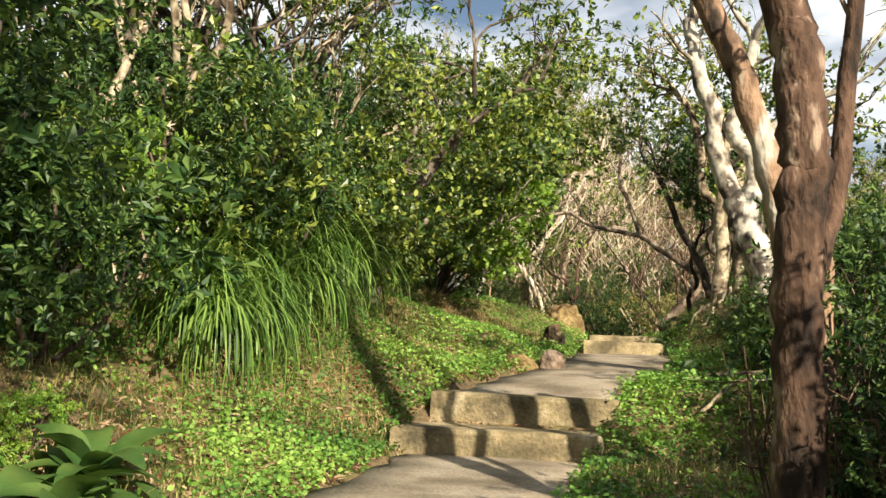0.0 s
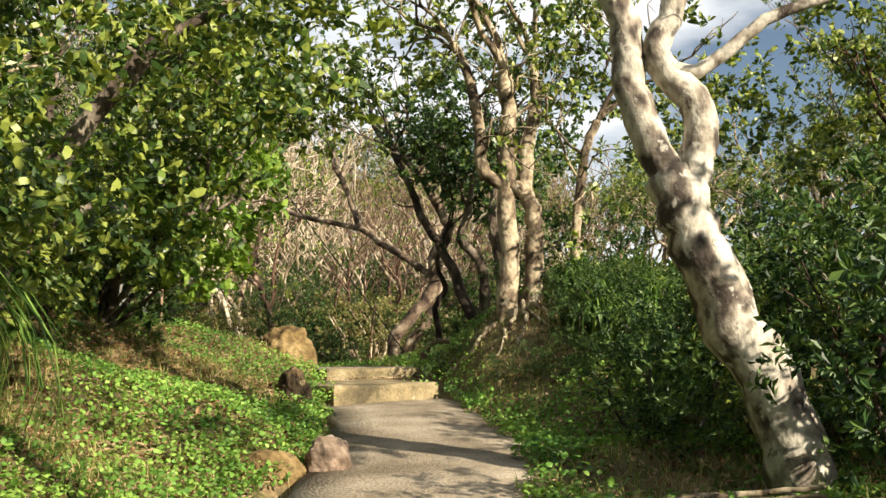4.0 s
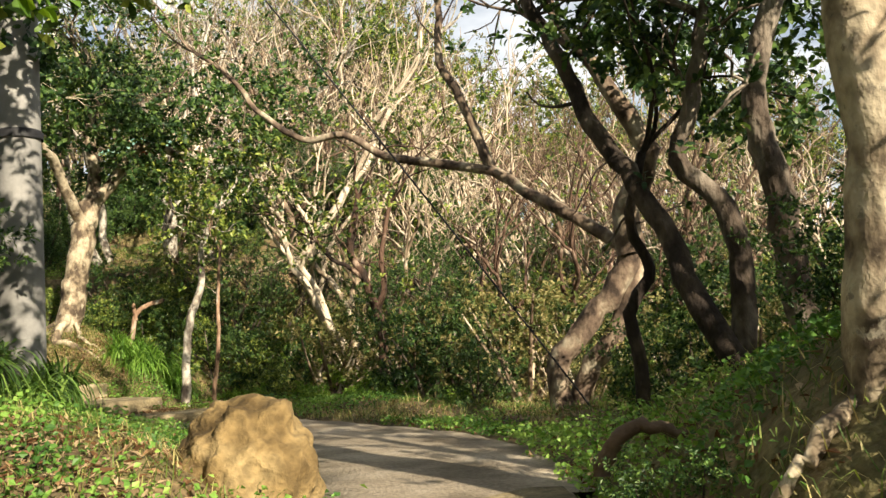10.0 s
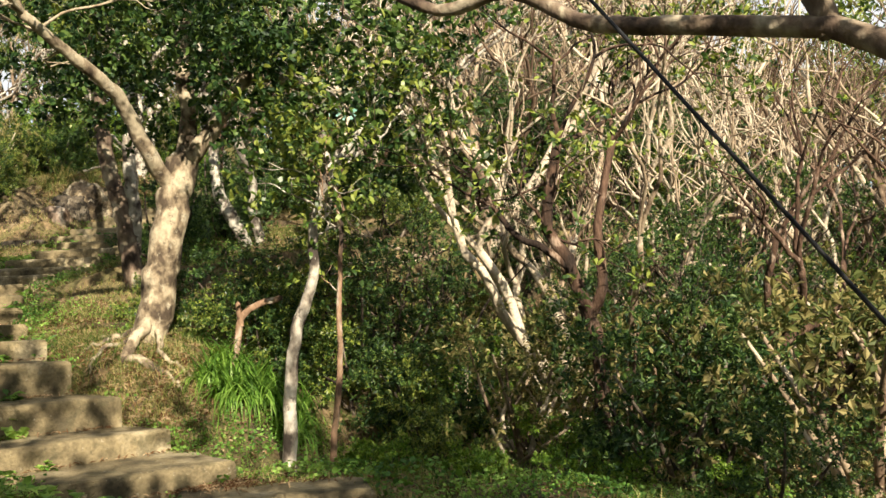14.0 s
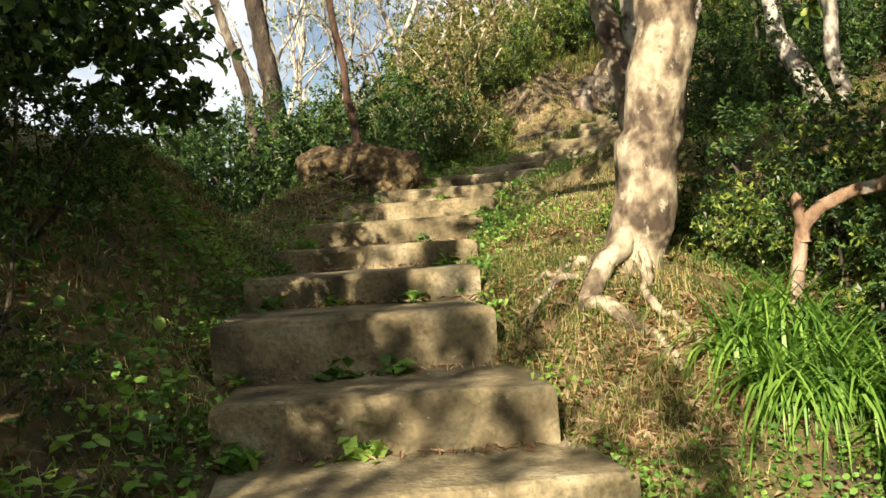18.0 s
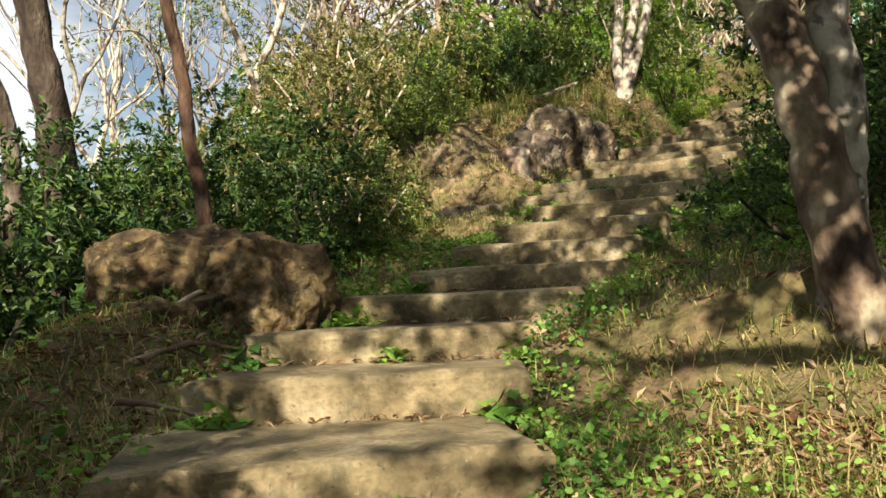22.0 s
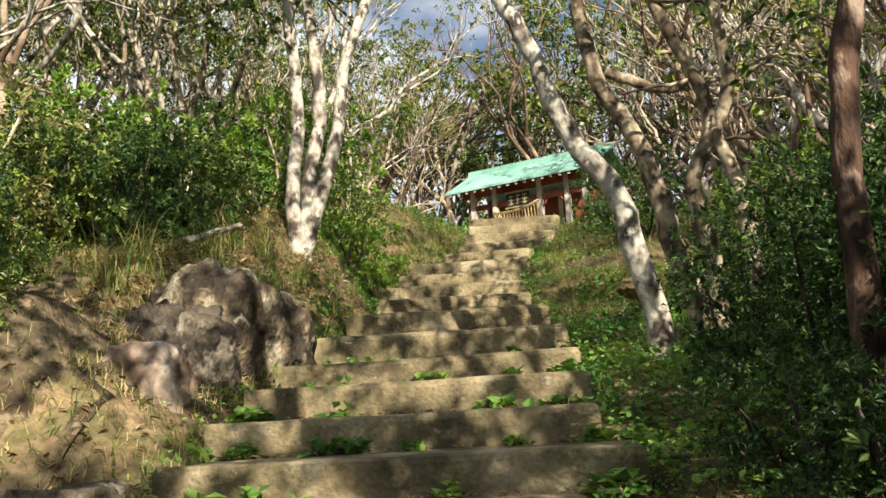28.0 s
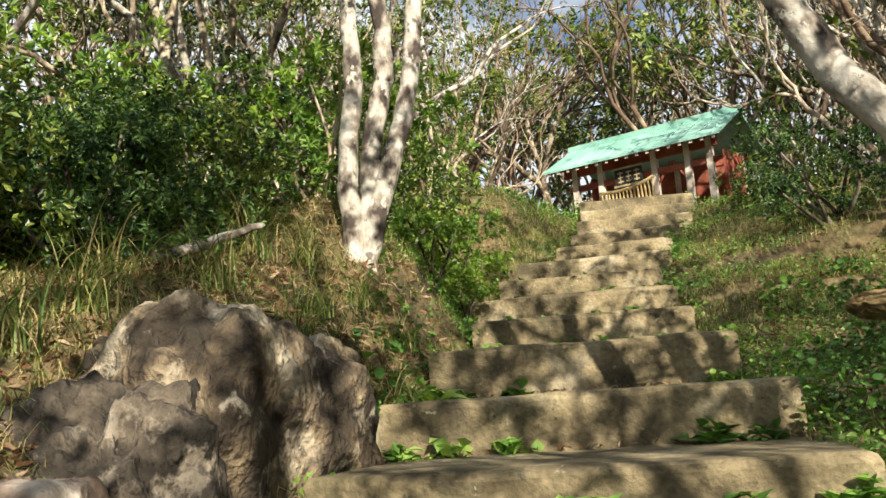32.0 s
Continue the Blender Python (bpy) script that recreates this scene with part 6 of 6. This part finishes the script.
def build_cover():
    rng = np.random.default_rng(77)
    stretches = [(-5, -2, 7, 6), (-4, 6, 7, 13), (-4, 13, 7, 19), (-6, 19, 5, 25), (-12, 22, -2, 29), (-13, 29, -3, 35), (-14, 35, -3, 46)]
    for k, box in enumerate(stretches):
        area = (box[2] - box[0]) * (box[3] - box[1])
        p, s = cover_points(rng, int(area * (2300 if k < 2 else 1500)), box, -0.02, 2.5 if k < 2 else 3.6)
        f = patch(p[:, 0], p[:, 1], 1.0) + rng.normal(0, 0.5, len(p)) - 0.35 * np.maximum(s - 1.2, 0)
        f = f - 3.0 * np.exp(-((p[:, 0] + 2.75) ** 2 + (p[:, 1] - 23.0) ** 2) / 0.18) + 0.3 * np.exp(-((p[:, 0] + 4.9) ** 2 / 0.6 + (p[:, 1] - 24.7) ** 2 / 0.6)) - 0.2 * np.exp(-((p[:, 0] + 4.3) ** 2 + (p[:, 1] - 24.6) ** 2) / 0.4)
        f = f - 2.2 * np.exp(-((p[:, 0] + 9.9) ** 2 / 0.6 + (p[:, 1] - 30.2) ** 2 / 1.6)) - 0.5 * np.exp(-((p[:, 0] + 4.2) ** 2 / 0.9 + (p[:, 1] - 21.1) ** 2 / 0.35)) + 1.2 * np.exp(-((p[:, 0] + 0.6) ** 2 / 0.3 + (p[:, 1] - 7.5) ** 2 / 2.0)) + (1.6 if k < 3 else 0.7) * np.exp(-(s / 0.3) ** 2)
        right = survey(p[:, 0], p[:, 1], True)[1] > 0
        f = f + 2.2 * np.where(right, np.exp(-((p[:, 0] + 6.4) ** 2 / 0.8 + (p[:, 1] - 33.2) ** 2 / 9.0)), 0) - 2.5 * np.exp(-((p[:, 0] + 10.6) ** 2 / 1.4 + (p[:, 1] - 29.9) ** 2 / 0.9)) - 1.8 * np.exp(-((p[:, 0] - 3.2) ** 2 + (p[:, 1] - 13.7) ** 2) / 0.5) - 1.2 * np.where(right, np.exp(-((p[:, 0] + 3.4) ** 2 / 2.0 + (p[:, 1] - 23.0) ** 2 / 1.0)), 0)
        q = p[f > (-0.3 if k < 1 else 0.1 if k < 2 else 0.1 if k < 3 else 0.5)]
        acc = Acc()
        h = rng.uniform(0.0, 0.1, len(q)) * (1 + 0.5 * np.sin(q[:, 0] * 3) * np.sin(q[:, 1] * 2.7))
        leaves(acc, q + np.c_[0 * h, 0 * h, h], 0.031 if k < 3 else 0.027, rng, up=0.35, wide=0.8, fine=k in (0, 1, 3, 4))
        edge_leaves(acc, box, rng)
        tagged(part("ground_cover", acc, COVER, smooth=False), "low green creeping plants covering the bank", "ground cover", kind="stuff")
        g_ = p[(f <= (0.6 if k < 3 else 1.0)) & (rng.uniform(0, 1, len(p)) < (0.4 if k < 3 else 0.5))]
        acc = Acc()
        blades(acc, g_, 0.125, 0.006, rng, 1.4, 2)
        tagged(part("grass", acc, GRASS, smooth=False), "tufts of thin green and dry grass", "grass", kind="stuff")
        l_ = p[rng.uniform(0, 1, len(p)) < (0.08 if k < 3 else 0.1)]
        acc = Acc()
        leaves(acc, l_ + [0, 0, 0.02], 0.06, rng, up=2.0, wide=0.4)
        foot_litter(acc, box, rng)
        tagged(part("leaf_litter", acc, LITTER, smooth=False), "scattered dry brown leaves", "leaf litter", kind="stuff")


build_cover()


def grass_clump(x, y, length, count, seed, mat, label, width=0.016, bend=1.5):
    rng = np.random.default_rng(seed)
    acc = Acc()
    roots = np.c_[rng.normal(0, 0.07, (count, 2)), np.full(count, -0.03)]
    blades(acc, roots, length, width, rng, bend, 6)
    ob = tagged(part("grass_clump", acc, mat, smooth=False), label, "grass clump")
    ob.matrix_world = pose(x, y, g(x, y))
    return ob


for i_, (x_, y_, l_) in enumerate([(-2.4, 23.5, 0.36), (-2.15, 23.4, 0.4), (-2.3, 23.7, 0.44), (-2.0, 23.6, 0.46), (-2.15, 23.9, 0.46), (-1.75, 23.7, 0.42), (-1.85, 23.95, 0.4), (-1.6, 23.5, 0.34), (-2.45, 23.85, 0.38)]):
    grass_clump(x_, y_, l_, 170, 200 + i_, BRIGHTGRASS, "clump of bright green strap-leaved grass", 0.022, 1.7).location.z += 0.1
for i_, (x_, y_, l_) in enumerate([(-1.5, 7.3, 0.6), (-1.4, 7.8, 0.65), (-1.45, 8.3, 0.65), (-1.3, 8.8, 0.7), (-1.35, 9.3, 0.7), (-1.15, 9.8, 0.7), (-1.75, 7.5, 0.75), (-1.7, 8.1, 0.75), (-1.7, 8.7, 0.8), (-1.6, 9.4, 0.8), (3.9, 13.4, 0.45), (4.2, 13.0, 0.5), (3.6, 12.8, 0.4), (4.4, 13.7, 0.5), (3.75, 13.8, 0.4), (-0.75, 17.2, 0.3), (-0.9, 16.6, 0.35), (-0.9, 17.8, 0.3)]):
    grass_clump(x_, y_, l_, 290, 220 + i_, STRAP, "drooping clump of long green grass on the bank", 0.024, 2.1).location.z += 0.3
for i_, (x_, y_, l_) in enumerate([(-9.1, 27.9, 0.55), (-9.4, 28.6, 0.6), (-9.0, 27.2, 0.5), (-10.4, 33.4, 0.6), (-10.7, 33.8, 0.7), (-10.2, 32.6, 0.45), (-9.9, 33.0, 0.4), (-10.5, 32.2, 0.5), (-10.9, 33.0, 0.6), (-10.3, 31.7, 0.45), (-9.4, 32.9, 0.35), (-10.6, 31.0, 0.5), (-9.5, 33.4, 0.35), (-9.85, 33.75, 0.35), (-10.2, 33.75, 0.4), (-9.65, 33.9, 0.3), (-10.0, 33.4, 0.35), (-8.6, 26.4, 0.4), (4.0, 14.5, 0.7), (-10.2, 29.6, 0.5), (-10.5, 30.95, 0.5), (-10.9, 31.05, 0.55), (-11.3, 31.0, 0.55), (-11.7, 31.1, 0.5), (-12.1, 31.2, 0.5), (-10.8, 30.55, 0.4), (-11.5, 30.5, 0.45), (-12.2, 30.6, 0.5), (-11.1, 31.4, 0.6), (-10.2, 31.2, 0.5), (-8.25, 25.45, 0.3), (-7.9, 25.6, 0.28), (-8.5, 25.2, 0.3), (-8.0, 25.75, 0.3)]):
    grass_clump(x_, y_, l_, 90, 240 + i_, GRASS, "tuft of tall pale grass on the slope", 0.009, 1.2)


def dense_grass(box, n, length, seed, mat, label, width=0.0045, side=0, bend=1.3, needles=0):
    """Thick low grass with dry stalks over one stretch of the verge."""
    rng = np.random.default_rng(seed)
    p, s = cover_points(rng, n, box, 0.06, 3.0, side)
    edge = np.minimum(np.minimum(p[:, 0] - box[0], box[2] - p[:, 0]), np.minimum(p[:, 1] - box[1], box[3] - p[:, 1]))
    p = p[(edge > rng.uniform(0, 0.5, len(p))) & (patch(p[:, 0], p[:, 1], 2.3) + rng.normal(0, 0.7, len(p)) > -0.6)]
    acc = Acc()
    blades(acc, p - [0, 0, 0.02], length, width, rng, bend, 3)
    tagged(part("grass", acc, mat, smooth=False), label, "grass", kind="stuff")
    if needles:
        q, s = cover_points(rng, needles, box, 0.0, 3.0, side)
        acc = Acc()
        leaves(acc, q + np.c_[0 * s, 0 * s, rng.uniform(0, 0.02, len(q))], 0.09, rng, up=3.0, wide=0.09)
        tagged(part("leaf_litter", acc, LITTER, smooth=False), "dry needles and leaf scraps on the soil", "leaf litter", kind="stuff")


dense_grass((-5.0, 22.2, -2.2, 25.2), 15000, 0.17, 401, GRASS, "dry straw-coloured grass on the slope by the stairs", side=1, needles=9000)
dense_grass((-11.2, 30.6, -9.2, 34.6), 10000, 0.15, 402, GRASS, "long dry grass hanging over the rock", side=-1, bend=1.7, needles=5000)
dense_grass((-1.6, 5.0, 0.8, 15.5), 16000, 0.13, 403, GRASS, "short mixed grass on the verge", side=-1, needles=9000)
dense_grass((-8.6, 22.0, -3.6, 26.5), 9000, 0.13, 404, GRASS, "thin grass on the shaded bank", side=-1, needles=9000)
dense_grass((-10.4, 34.4, -9.2, 40.5), 8000, 0.22, 405, GRASS, "long grass beside the upper stairs", side=-1)
dense_grass((-8.2, 34.5, -6.2, 41.0), 8000, 0.2, 406, GRASS, "long grass beside the upper stairs", side=1)


def ivy(box, n, size, seed, side, label):
    """Broad creeping leaves lying in overlapping layers."""
    rng = np.random.default_rng(seed)
    p, s = cover_points(rng, n, box, 0.0, 1.6, side)
    p = p[patch(p[:, 0], p[:, 1], 2.0) + rng.normal(0, 0.4, len(p)) > -0.5]
    acc = Acc()
    leaves(acc, p + np.c_[np.zeros((len(p), 2)), rng.uniform(0.01, 0.14, len(p))], size, rng, up=1.1, wide=0.85, fine=True)
    tagged(part("ivy", acc, COVER, smooth=False), label, "ivy", kind="stuff")


ivy((-4.2, 20.0, -1.3, 21.5), 1500, 0.06, 411, -1, "dark green ivy along the foot of the shaded bank")
ivy((-5.6, 21.2, -3.6, 22.6), 900, 0.05, 412, -1, "green ivy beside the lower steps")
ivy((-1.2, 21.9, 0.4, 22.8), 500, 0.05, 413, 1, "green ivy at the edge of the path")
ivy((-7.4, 30.0, -5.6, 36.5), 5200, 0.055, 414, 1, "bright leafy plants covering the slope by the stairs")
ivy((-9.9, 32.6, -8.9, 34.4), 350, 0.07, 415, -1, "fresh green leaves between rock and step")
ivy((-8.6, 23.6, -6.4, 28.2), 2200, 0.045, 416, -1, "low green plants beside the middle steps")
ivy((0.8, 8.4, 2.4, 11.5), 1100, 0.05, 417, 1, "fresh green leaves along the path's edge")


def weed_proto(seed, size, n):
    rng = np.random.default_rng(seed)
    acc = Acc()
    c = rng.normal(0, size * 0.6, (n, 3))
    c[:, 2] = np.abs(c[:, 2]) * 0.7
    leaves(acc, c, size, rng, up=1.4, wide=0.8)
    me = acc.mesh("weed", False)
    me.materials.append(COVER)
    return me


def build_weeds():
    rng = np.random.default_rng(5)
    protos = [weed_proto(300 + k, 0.06, 22) for k in range(4)]
    for k, (lx, ly, rx, ry, z) in enumerate(STEPS[5:31], 5):
        for _ in range(3 if k < 19 else 9):
            u = rng.choice([rng.uniform(0, 0.12), rng.uniform(0.88, 1.0), rng.uniform(0.1, 0.95)], p=[0.4, 0.35, 0.25] if k < 19 else [0.25, 0.25, 0.5])
            x, y = lx + (rx - lx) * u, ly + (ry - ly) * u
            nx, ny = (ry - ly), -(rx - lx)
            n = math.hypot(nx, ny)
            ob = tagged(new("weed", protos[rng.integers(4)]), "small green weed growing at the foot of a step", "weed", "weeds on the stairs", "stuff")
            ob.matrix_world = pose(x + nx / n * 0.05, y + ny / n * 0.05, STEPS[k - 1][4] - 0.005, 0, 0, rng.uniform(0, 360)) @ Matrix.Scale(rng.uniform(0.8, 1.7), 4)


build_weeds()


# ---- pole, cables, fallen wood ----
def pole():
    x, y = -1.19, 18.0
    root = thing("utility_pole", pose(x, y, g(x, y)), "round pale concrete utility pole among the trees", "utility pole")
    acc = Acc()
    tube(acc, [(0, 0, z) for z in np.linspace(-0.3, 4.7, 12)], np.linspace(0.165, 0.13, 12), 24)
    part("shaft", acc, PALECON, root)
    acc = Acc()
    tube(acc, [(0, 0, 2.0), (0, 0, 2.05)], [0.166, 0.166], 24)
    part("band", acc, BLACK, root)


PALECON = material("pale_smooth_concrete", [(0.19, 0.185, 0.17), (0.24, 0.235, 0.22), (0.3, 0.29, 0.27)], 1.5, 0.85, 0.1, 40, 0.15)
pole()


def cable(label, pts, r):
    acc = Acc()
    tube(acc, spline(pts, 24), np.full(24, r), 6)
    tagged(part("cable", acc, BLACK), label, "cable")


cable("black stay wire slanting down through the trees", [(-1.9, 22.4, 8.4), (0.7, 20.65, 4.65), (2.7, 19.22, 1.65), (3.3, 18.8, 0.7)], 0.009)
cable("thin overhead power cable", [(-20, 54, 12.4), (-9, 53.6, 12.65), (6, 53, 13.6)], 0.02)
cable("thin overhead power cable", [(-20, 54.2, 12.0), (-9, 53.8, 12.2), (6, 53.2, 13.1)], 0.02)


def fallen(label, pts, r, seed, mat=None, name="fallen_branch"):
    rng = np.random.default_rng(seed)
    acc = Acc()
    p = spline(pts, 14)
    tube(acc, p + rng.normal(0, r * 0.15, p.shape), np.linspace(r, r * 0.55, 14), 8, rng, 0.08)
    tagged(part(name, acc, mat or TWIG), label, "fallen branch")


fallen("bleached fallen branch lying on the bank", [(-10.45, 32.46, 5.40), (-10.26, 32.6, 5.47), (-10.14, 32.68, 5.52), (-9.97, 32.78, 5.58)], 0.035, 1, WHITEBARK)
fallen("bleached dead limb caught in the shrubs", [(-8.6, 26.7, 3.35), (-9.0, 27.0, 3.72), (-9.45, 27.25, 3.8), (-9.95, 27.4, 3.62)], 0.022, 11, BARK, "dead_limb")
fallen("pale dead branch leaning in the shrubs", [(-9.3, 26.3, 3.0), (-9.55, 26.6, 3.5), (-9.65, 26.9, 3.85), (-10.0, 27.2, 4.1)], 0.02, 12, BARK, "dead_limb")
fallen("pale dead branch leaning in the shrubs", [(-10.0, 28.0, 3.4), (-10.2, 28.3, 4.1), (-10.55, 28.6, 4.5), (-10.6, 28.8, 5.0)], 0.03, 13, BARK, "dead_limb")
fallen("bleached dead branch lying among the ground cover", [(1.95, 8.85, g(1.95, 8.85) + 0.1), (2.2, 8.9, g(2.2, 8.9) + 0.14), (2.5, 8.82, g(2.5, 8.82) + 0.13), (2.75, 8.6, g(2.75, 8.6) + 0.1)], 0.022, 14, BARK)
fallen("forked dead branch lying among the ground cover", [(2.25, 8.9, g(2.25, 8.9) + 0.12), (2.4, 8.65, g(2.4, 8.65) + 0.14), (2.65, 8.45, g(2.65, 8.45) + 0.1)], 0.016, 15, BARK)
fallen("bleached dead branch lying among the ground cover", [(2.0, 8.0, g(2.0, 8.0) + 0.1), (2.3, 8.15, g(2.3, 8.15) + 0.15), (2.6, 8.1, g(2.6, 8.1) + 0.1)], 0.016, 16, BARK)
fallen("bare root curving out of the mound", [(2.44, 15.24, 1.2), (2.52, 15.2, 1.36), (2.64, 15.18, 1.4), (2.78, 15.15, 1.36)], 0.04, 2, TWIG, "exposed_root")
for i_, (x_, y_, a_, l_) in enumerate([(-4.0, 24.1, 30, 0.5), (-3.6, 24.3, 120, 0.4), (-7.4, 24.4, 60, 0.6), (-7.2, 24.2, 10, 0.5), (-7.6, 24.7, 100, 0.5), (-5.6, 26.5, 140, 0.5)]):
    dx_, dy_ = math.cos(radians(a_)) * l_, math.sin(radians(a_)) * l_
    fallen("dry twig lying on the ground", [(x_, y_, g(x_, y_) + 0.05), (x_ + dx_ / 2, y_ + dy_ / 2, g(x_ + dx_ / 2, y_ + dy_ / 2) + 0.09), (x_ + dx_, y_ + dy_, g(x_ + dx_, y_ + dy_) + 0.06)], 0.016, 30 + i_, TWIG)


_rt = random.Random(8)
for i_ in range(16):
    x_, y_ = -7.45 + _rt.gauss(0, 0.22), 24.5 + _rt.gauss(0, 0.2)
    a_, l_ = _rt.uniform(0, 6.3), _rt.uniform(0.25, 0.55)
    dx_, dy_ = math.cos(a_) * l_, math.sin(a_) * l_
    fallen("thin dry twig in a heap beside the steps", [(x_, y_, g(x_, y_) + 0.035), (x_ + dx_ / 2, y_ + dy_ / 2, g(x_ + dx_ / 2, y_ + dy_ / 2) + 0.045), (x_ + dx_, y_ + dy_, g(x_ + dx_, y_ + dy_) + 0.035)], 0.006, 60 + i_, BROWNBARK, "dry_twig")


# ---- the shrine pavilion at the top ----
def box(acc, lo, hi):
    (a, b, c), (d, e, f) = lo, hi
    acc.add([(a, b, c), (d, b, c), (d, e, c), (a, e, c), (a, b, f), (d, b, f), (d, e, f), (a, e, f)], None, [(0, 3, 2, 1), (4, 5, 6, 7), (0, 1, 5, 4), (1, 2, 6, 5), (2, 3, 7, 6), (3, 0, 4, 7)])


def pavilion():
    """Local frame: x along the front from the left eave end, y to the back, z from the platform."""
    root = thing("shrine_pavilion", pose(-11.13, 46.75, 7.15, 0, 0, -20), "small red timber shrine pavilion with a green sheet-metal roof", "shrine")
    W, EAVE, RIDGE, DEPTH = 3.75, 1.92, 2.62, 2.6

    def piece(name, lo, hi, mat, label=""):
        acc = Acc()
        box(acc, lo, hi)
        return part(name, acc, mat, root, label, False)
    acc = Acc()
    for y0, z0, y1, z1 in ((0.0, EAVE, DEPTH / 2, RIDGE), (DEPTH, EAVE, DEPTH / 2, RIDGE)):
        v = [(-0.05, y0, z0), (W + 0.05, y0, z0), (W + 0.05, y1, z1), (-0.05, y1, z1)]
        acc.add(v + [(a, b, c + 0.05) for a, b, c in v], None, [(0, 3, 2, 1), (4, 5, 6, 7), (0, 1, 5, 4), (1, 2, 6, 5), (2, 3, 7, 6), (3, 0, 4, 7)])
    roof = part("roof", acc, ROOFGREEN, root, "verdigris green sheet-metal roof", False)
    for k in range(12):
        acc = Acc()
        x = 0.1 + k * (W - 0.2) / 11
        v = [(x - 0.012, 0.0, EAVE + 0.052), (x + 0.012, 0.0, EAVE + 0.052), (x + 0.012, DEPTH / 2, RIDGE + 0.052), (x - 0.012, DEPTH / 2, RIDGE + 0.052)]
        acc.add(v + [(a, b, c + 0.02) for a, b, c in v], None, [(4, 5, 6, 7), (0, 1, 5, 4), (1, 2, 6, 5), (3, 0, 4, 7)])
        part("roof_seam", acc, ROOFGREEN, roof, smooth=False)
    acc = Acc()
    box(acc, (-0.08, DEPTH / 2 - 0.09, RIDGE - 0.02), (W + 0.08, DEPTH / 2 + 0.09, RIDGE + 0.12))
    part("ridge_cap", acc, ROOFGREEN, roof, smooth=False)
    for k in range(17):
        x = 0.08 + k * (W - 0.16) / 16
        acc = Acc()
        s = (RIDGE - EAVE) / (DEPTH / 2)
        v = [(x - 0.03, 0.05, EAVE - 0.075 + s * 0.05), (x + 0.03, 0.05, EAVE - 0.075 + s * 0.05), (x + 0.03, DEPTH / 2, RIDGE - 0.075), (x - 0.03, DEPTH / 2, RIDGE - 0.075)]
        acc.add(v + [(a, b, c + 0.07) for a, b, c in v], None, [(0, 3, 2, 1), (0, 1, 5, 4), (1, 2, 6, 5), (3, 0, 4, 7)])
        rafter = part("rafter", acc, REDWOOD, root, smooth=False)
        acc = Acc()
        box(acc, (x - 0.032, 0.035, EAVE - 0.078 + s * 0.05), (x + 0.032, 0.049, EAVE - 0.004 + s * 0.05))
        part("rafter_end", acc, PALEWOOD, rafter, "pale painted rafter end", False)
    for y in (0.5, DEPTH - 0.4):
        for x in (0.45, 1.05, 2.25, 2.95, 3.4) if y < 1 else (0.45, 2.0, 3.4):
            piece("post", (x - 0.06, y - 0.06, -0.1), (x + 0.06, y + 0.06, EAVE + 0.1), PALEWOOD, "pale weathered timber post")
        piece("beam", (0.2, y - 0.05, EAVE - 0.08), (W - 0.2, y + 0.05, EAVE + 0.12), REDWOOD)
    piece("tie_beam", (0.3, 0.47, 1.52), (W - 0.25, 0.55, 1.64), REDWOOD)
    piece("back_wall", (0.4, DEPTH - 0.42, 0.0), (W - 0.3, DEPTH - 0.36, EAVE), REDWOOD)
    piece("left_wall", (0.42, 1.2, 0.0), (0.48, DEPTH - 0.4, EAVE), REDWOOD)
    piece("right_wall", (W - 0.36, 1.2, 0.0), (W - 0.3, DEPTH - 0.4, EAVE), REDWOOD)
    piece("floor_stage", (0.25, 0.3, -0.05), (W - 0.2, DEPTH - 0.2, 0.12), PALEWOOD)
    for s in (-1, 1):
        acc = Acc()
        x0 = 2.25 if s > 0 else 2.95
        tube(acc, [(x0, 0.5, 1.25), (x0 + s * 0.32, 0.5, 1.72)], [0.03, 0.03], 4)
        part("brace", acc, REDWOOD, root, smooth=False)
    plaque = piece("plaque", (1.42, 0.36, 1.42), (2.02, 0.40, 1.76), PLAQUE, "dark name plaque with worn gilt lettering")
    acc = Acc()
    box(acc, (1.39, 0.34, 1.39), (2.05, 0.358, 1.425))
    box(acc, (1.39, 0.34, 1.755), (2.05, 0.358, 1.79))
    part("plaque_frame", acc, GOLD, plaque, smooth=False)
    for k in range(3):
        acc = Acc()
        x = 1.49 + k * 0.18
        for a, b, c, d in ((0, 0.02, 0.12, 0.045), (0, 0.11, 0.12, 0.135), (0, 0.2, 0.12, 0.225), (0.045, 0.0, 0.07, 0.24)):
            box(acc, (x + a, 0.352, 1.465 + b), (x + c, 0.359, 1.465 + d))
        part("character", acc, GOLD, plaque, smooth=False)
    rope = Acc()
    us = np.linspace(0, 1, 20)
    line = np.c_[1.05 + 1.2 * us, np.full(20, 0.36), 1.36 - 0.09 * 4 * us * (1 - us) + 0.12 * us]
    tube(rope, line, np.full(20, 0.035) + 0.012 * np.sin(us * 60), 8)
    rp = part("sacred_rope", rope, STRAW, root, "twisted straw rope slung between the posts")
    for k in range(15):
        u = (k + 0.5) / 15
        p = np.array([1.05 + 1.2 * u, 0.36, 1.36 - 0.09 * 4 * u * (1 - u) + 0.12 * u])
        acc = Acc()
        tube(acc, [p, p + [0.02, 0, -0.3], p + [0.04 * math.sin(k * 2.1), 0, -0.8]], [0.018, 0.026, 0.03], 5)
        part("straw_tassel", acc, STRAW, rp)


pavilion()
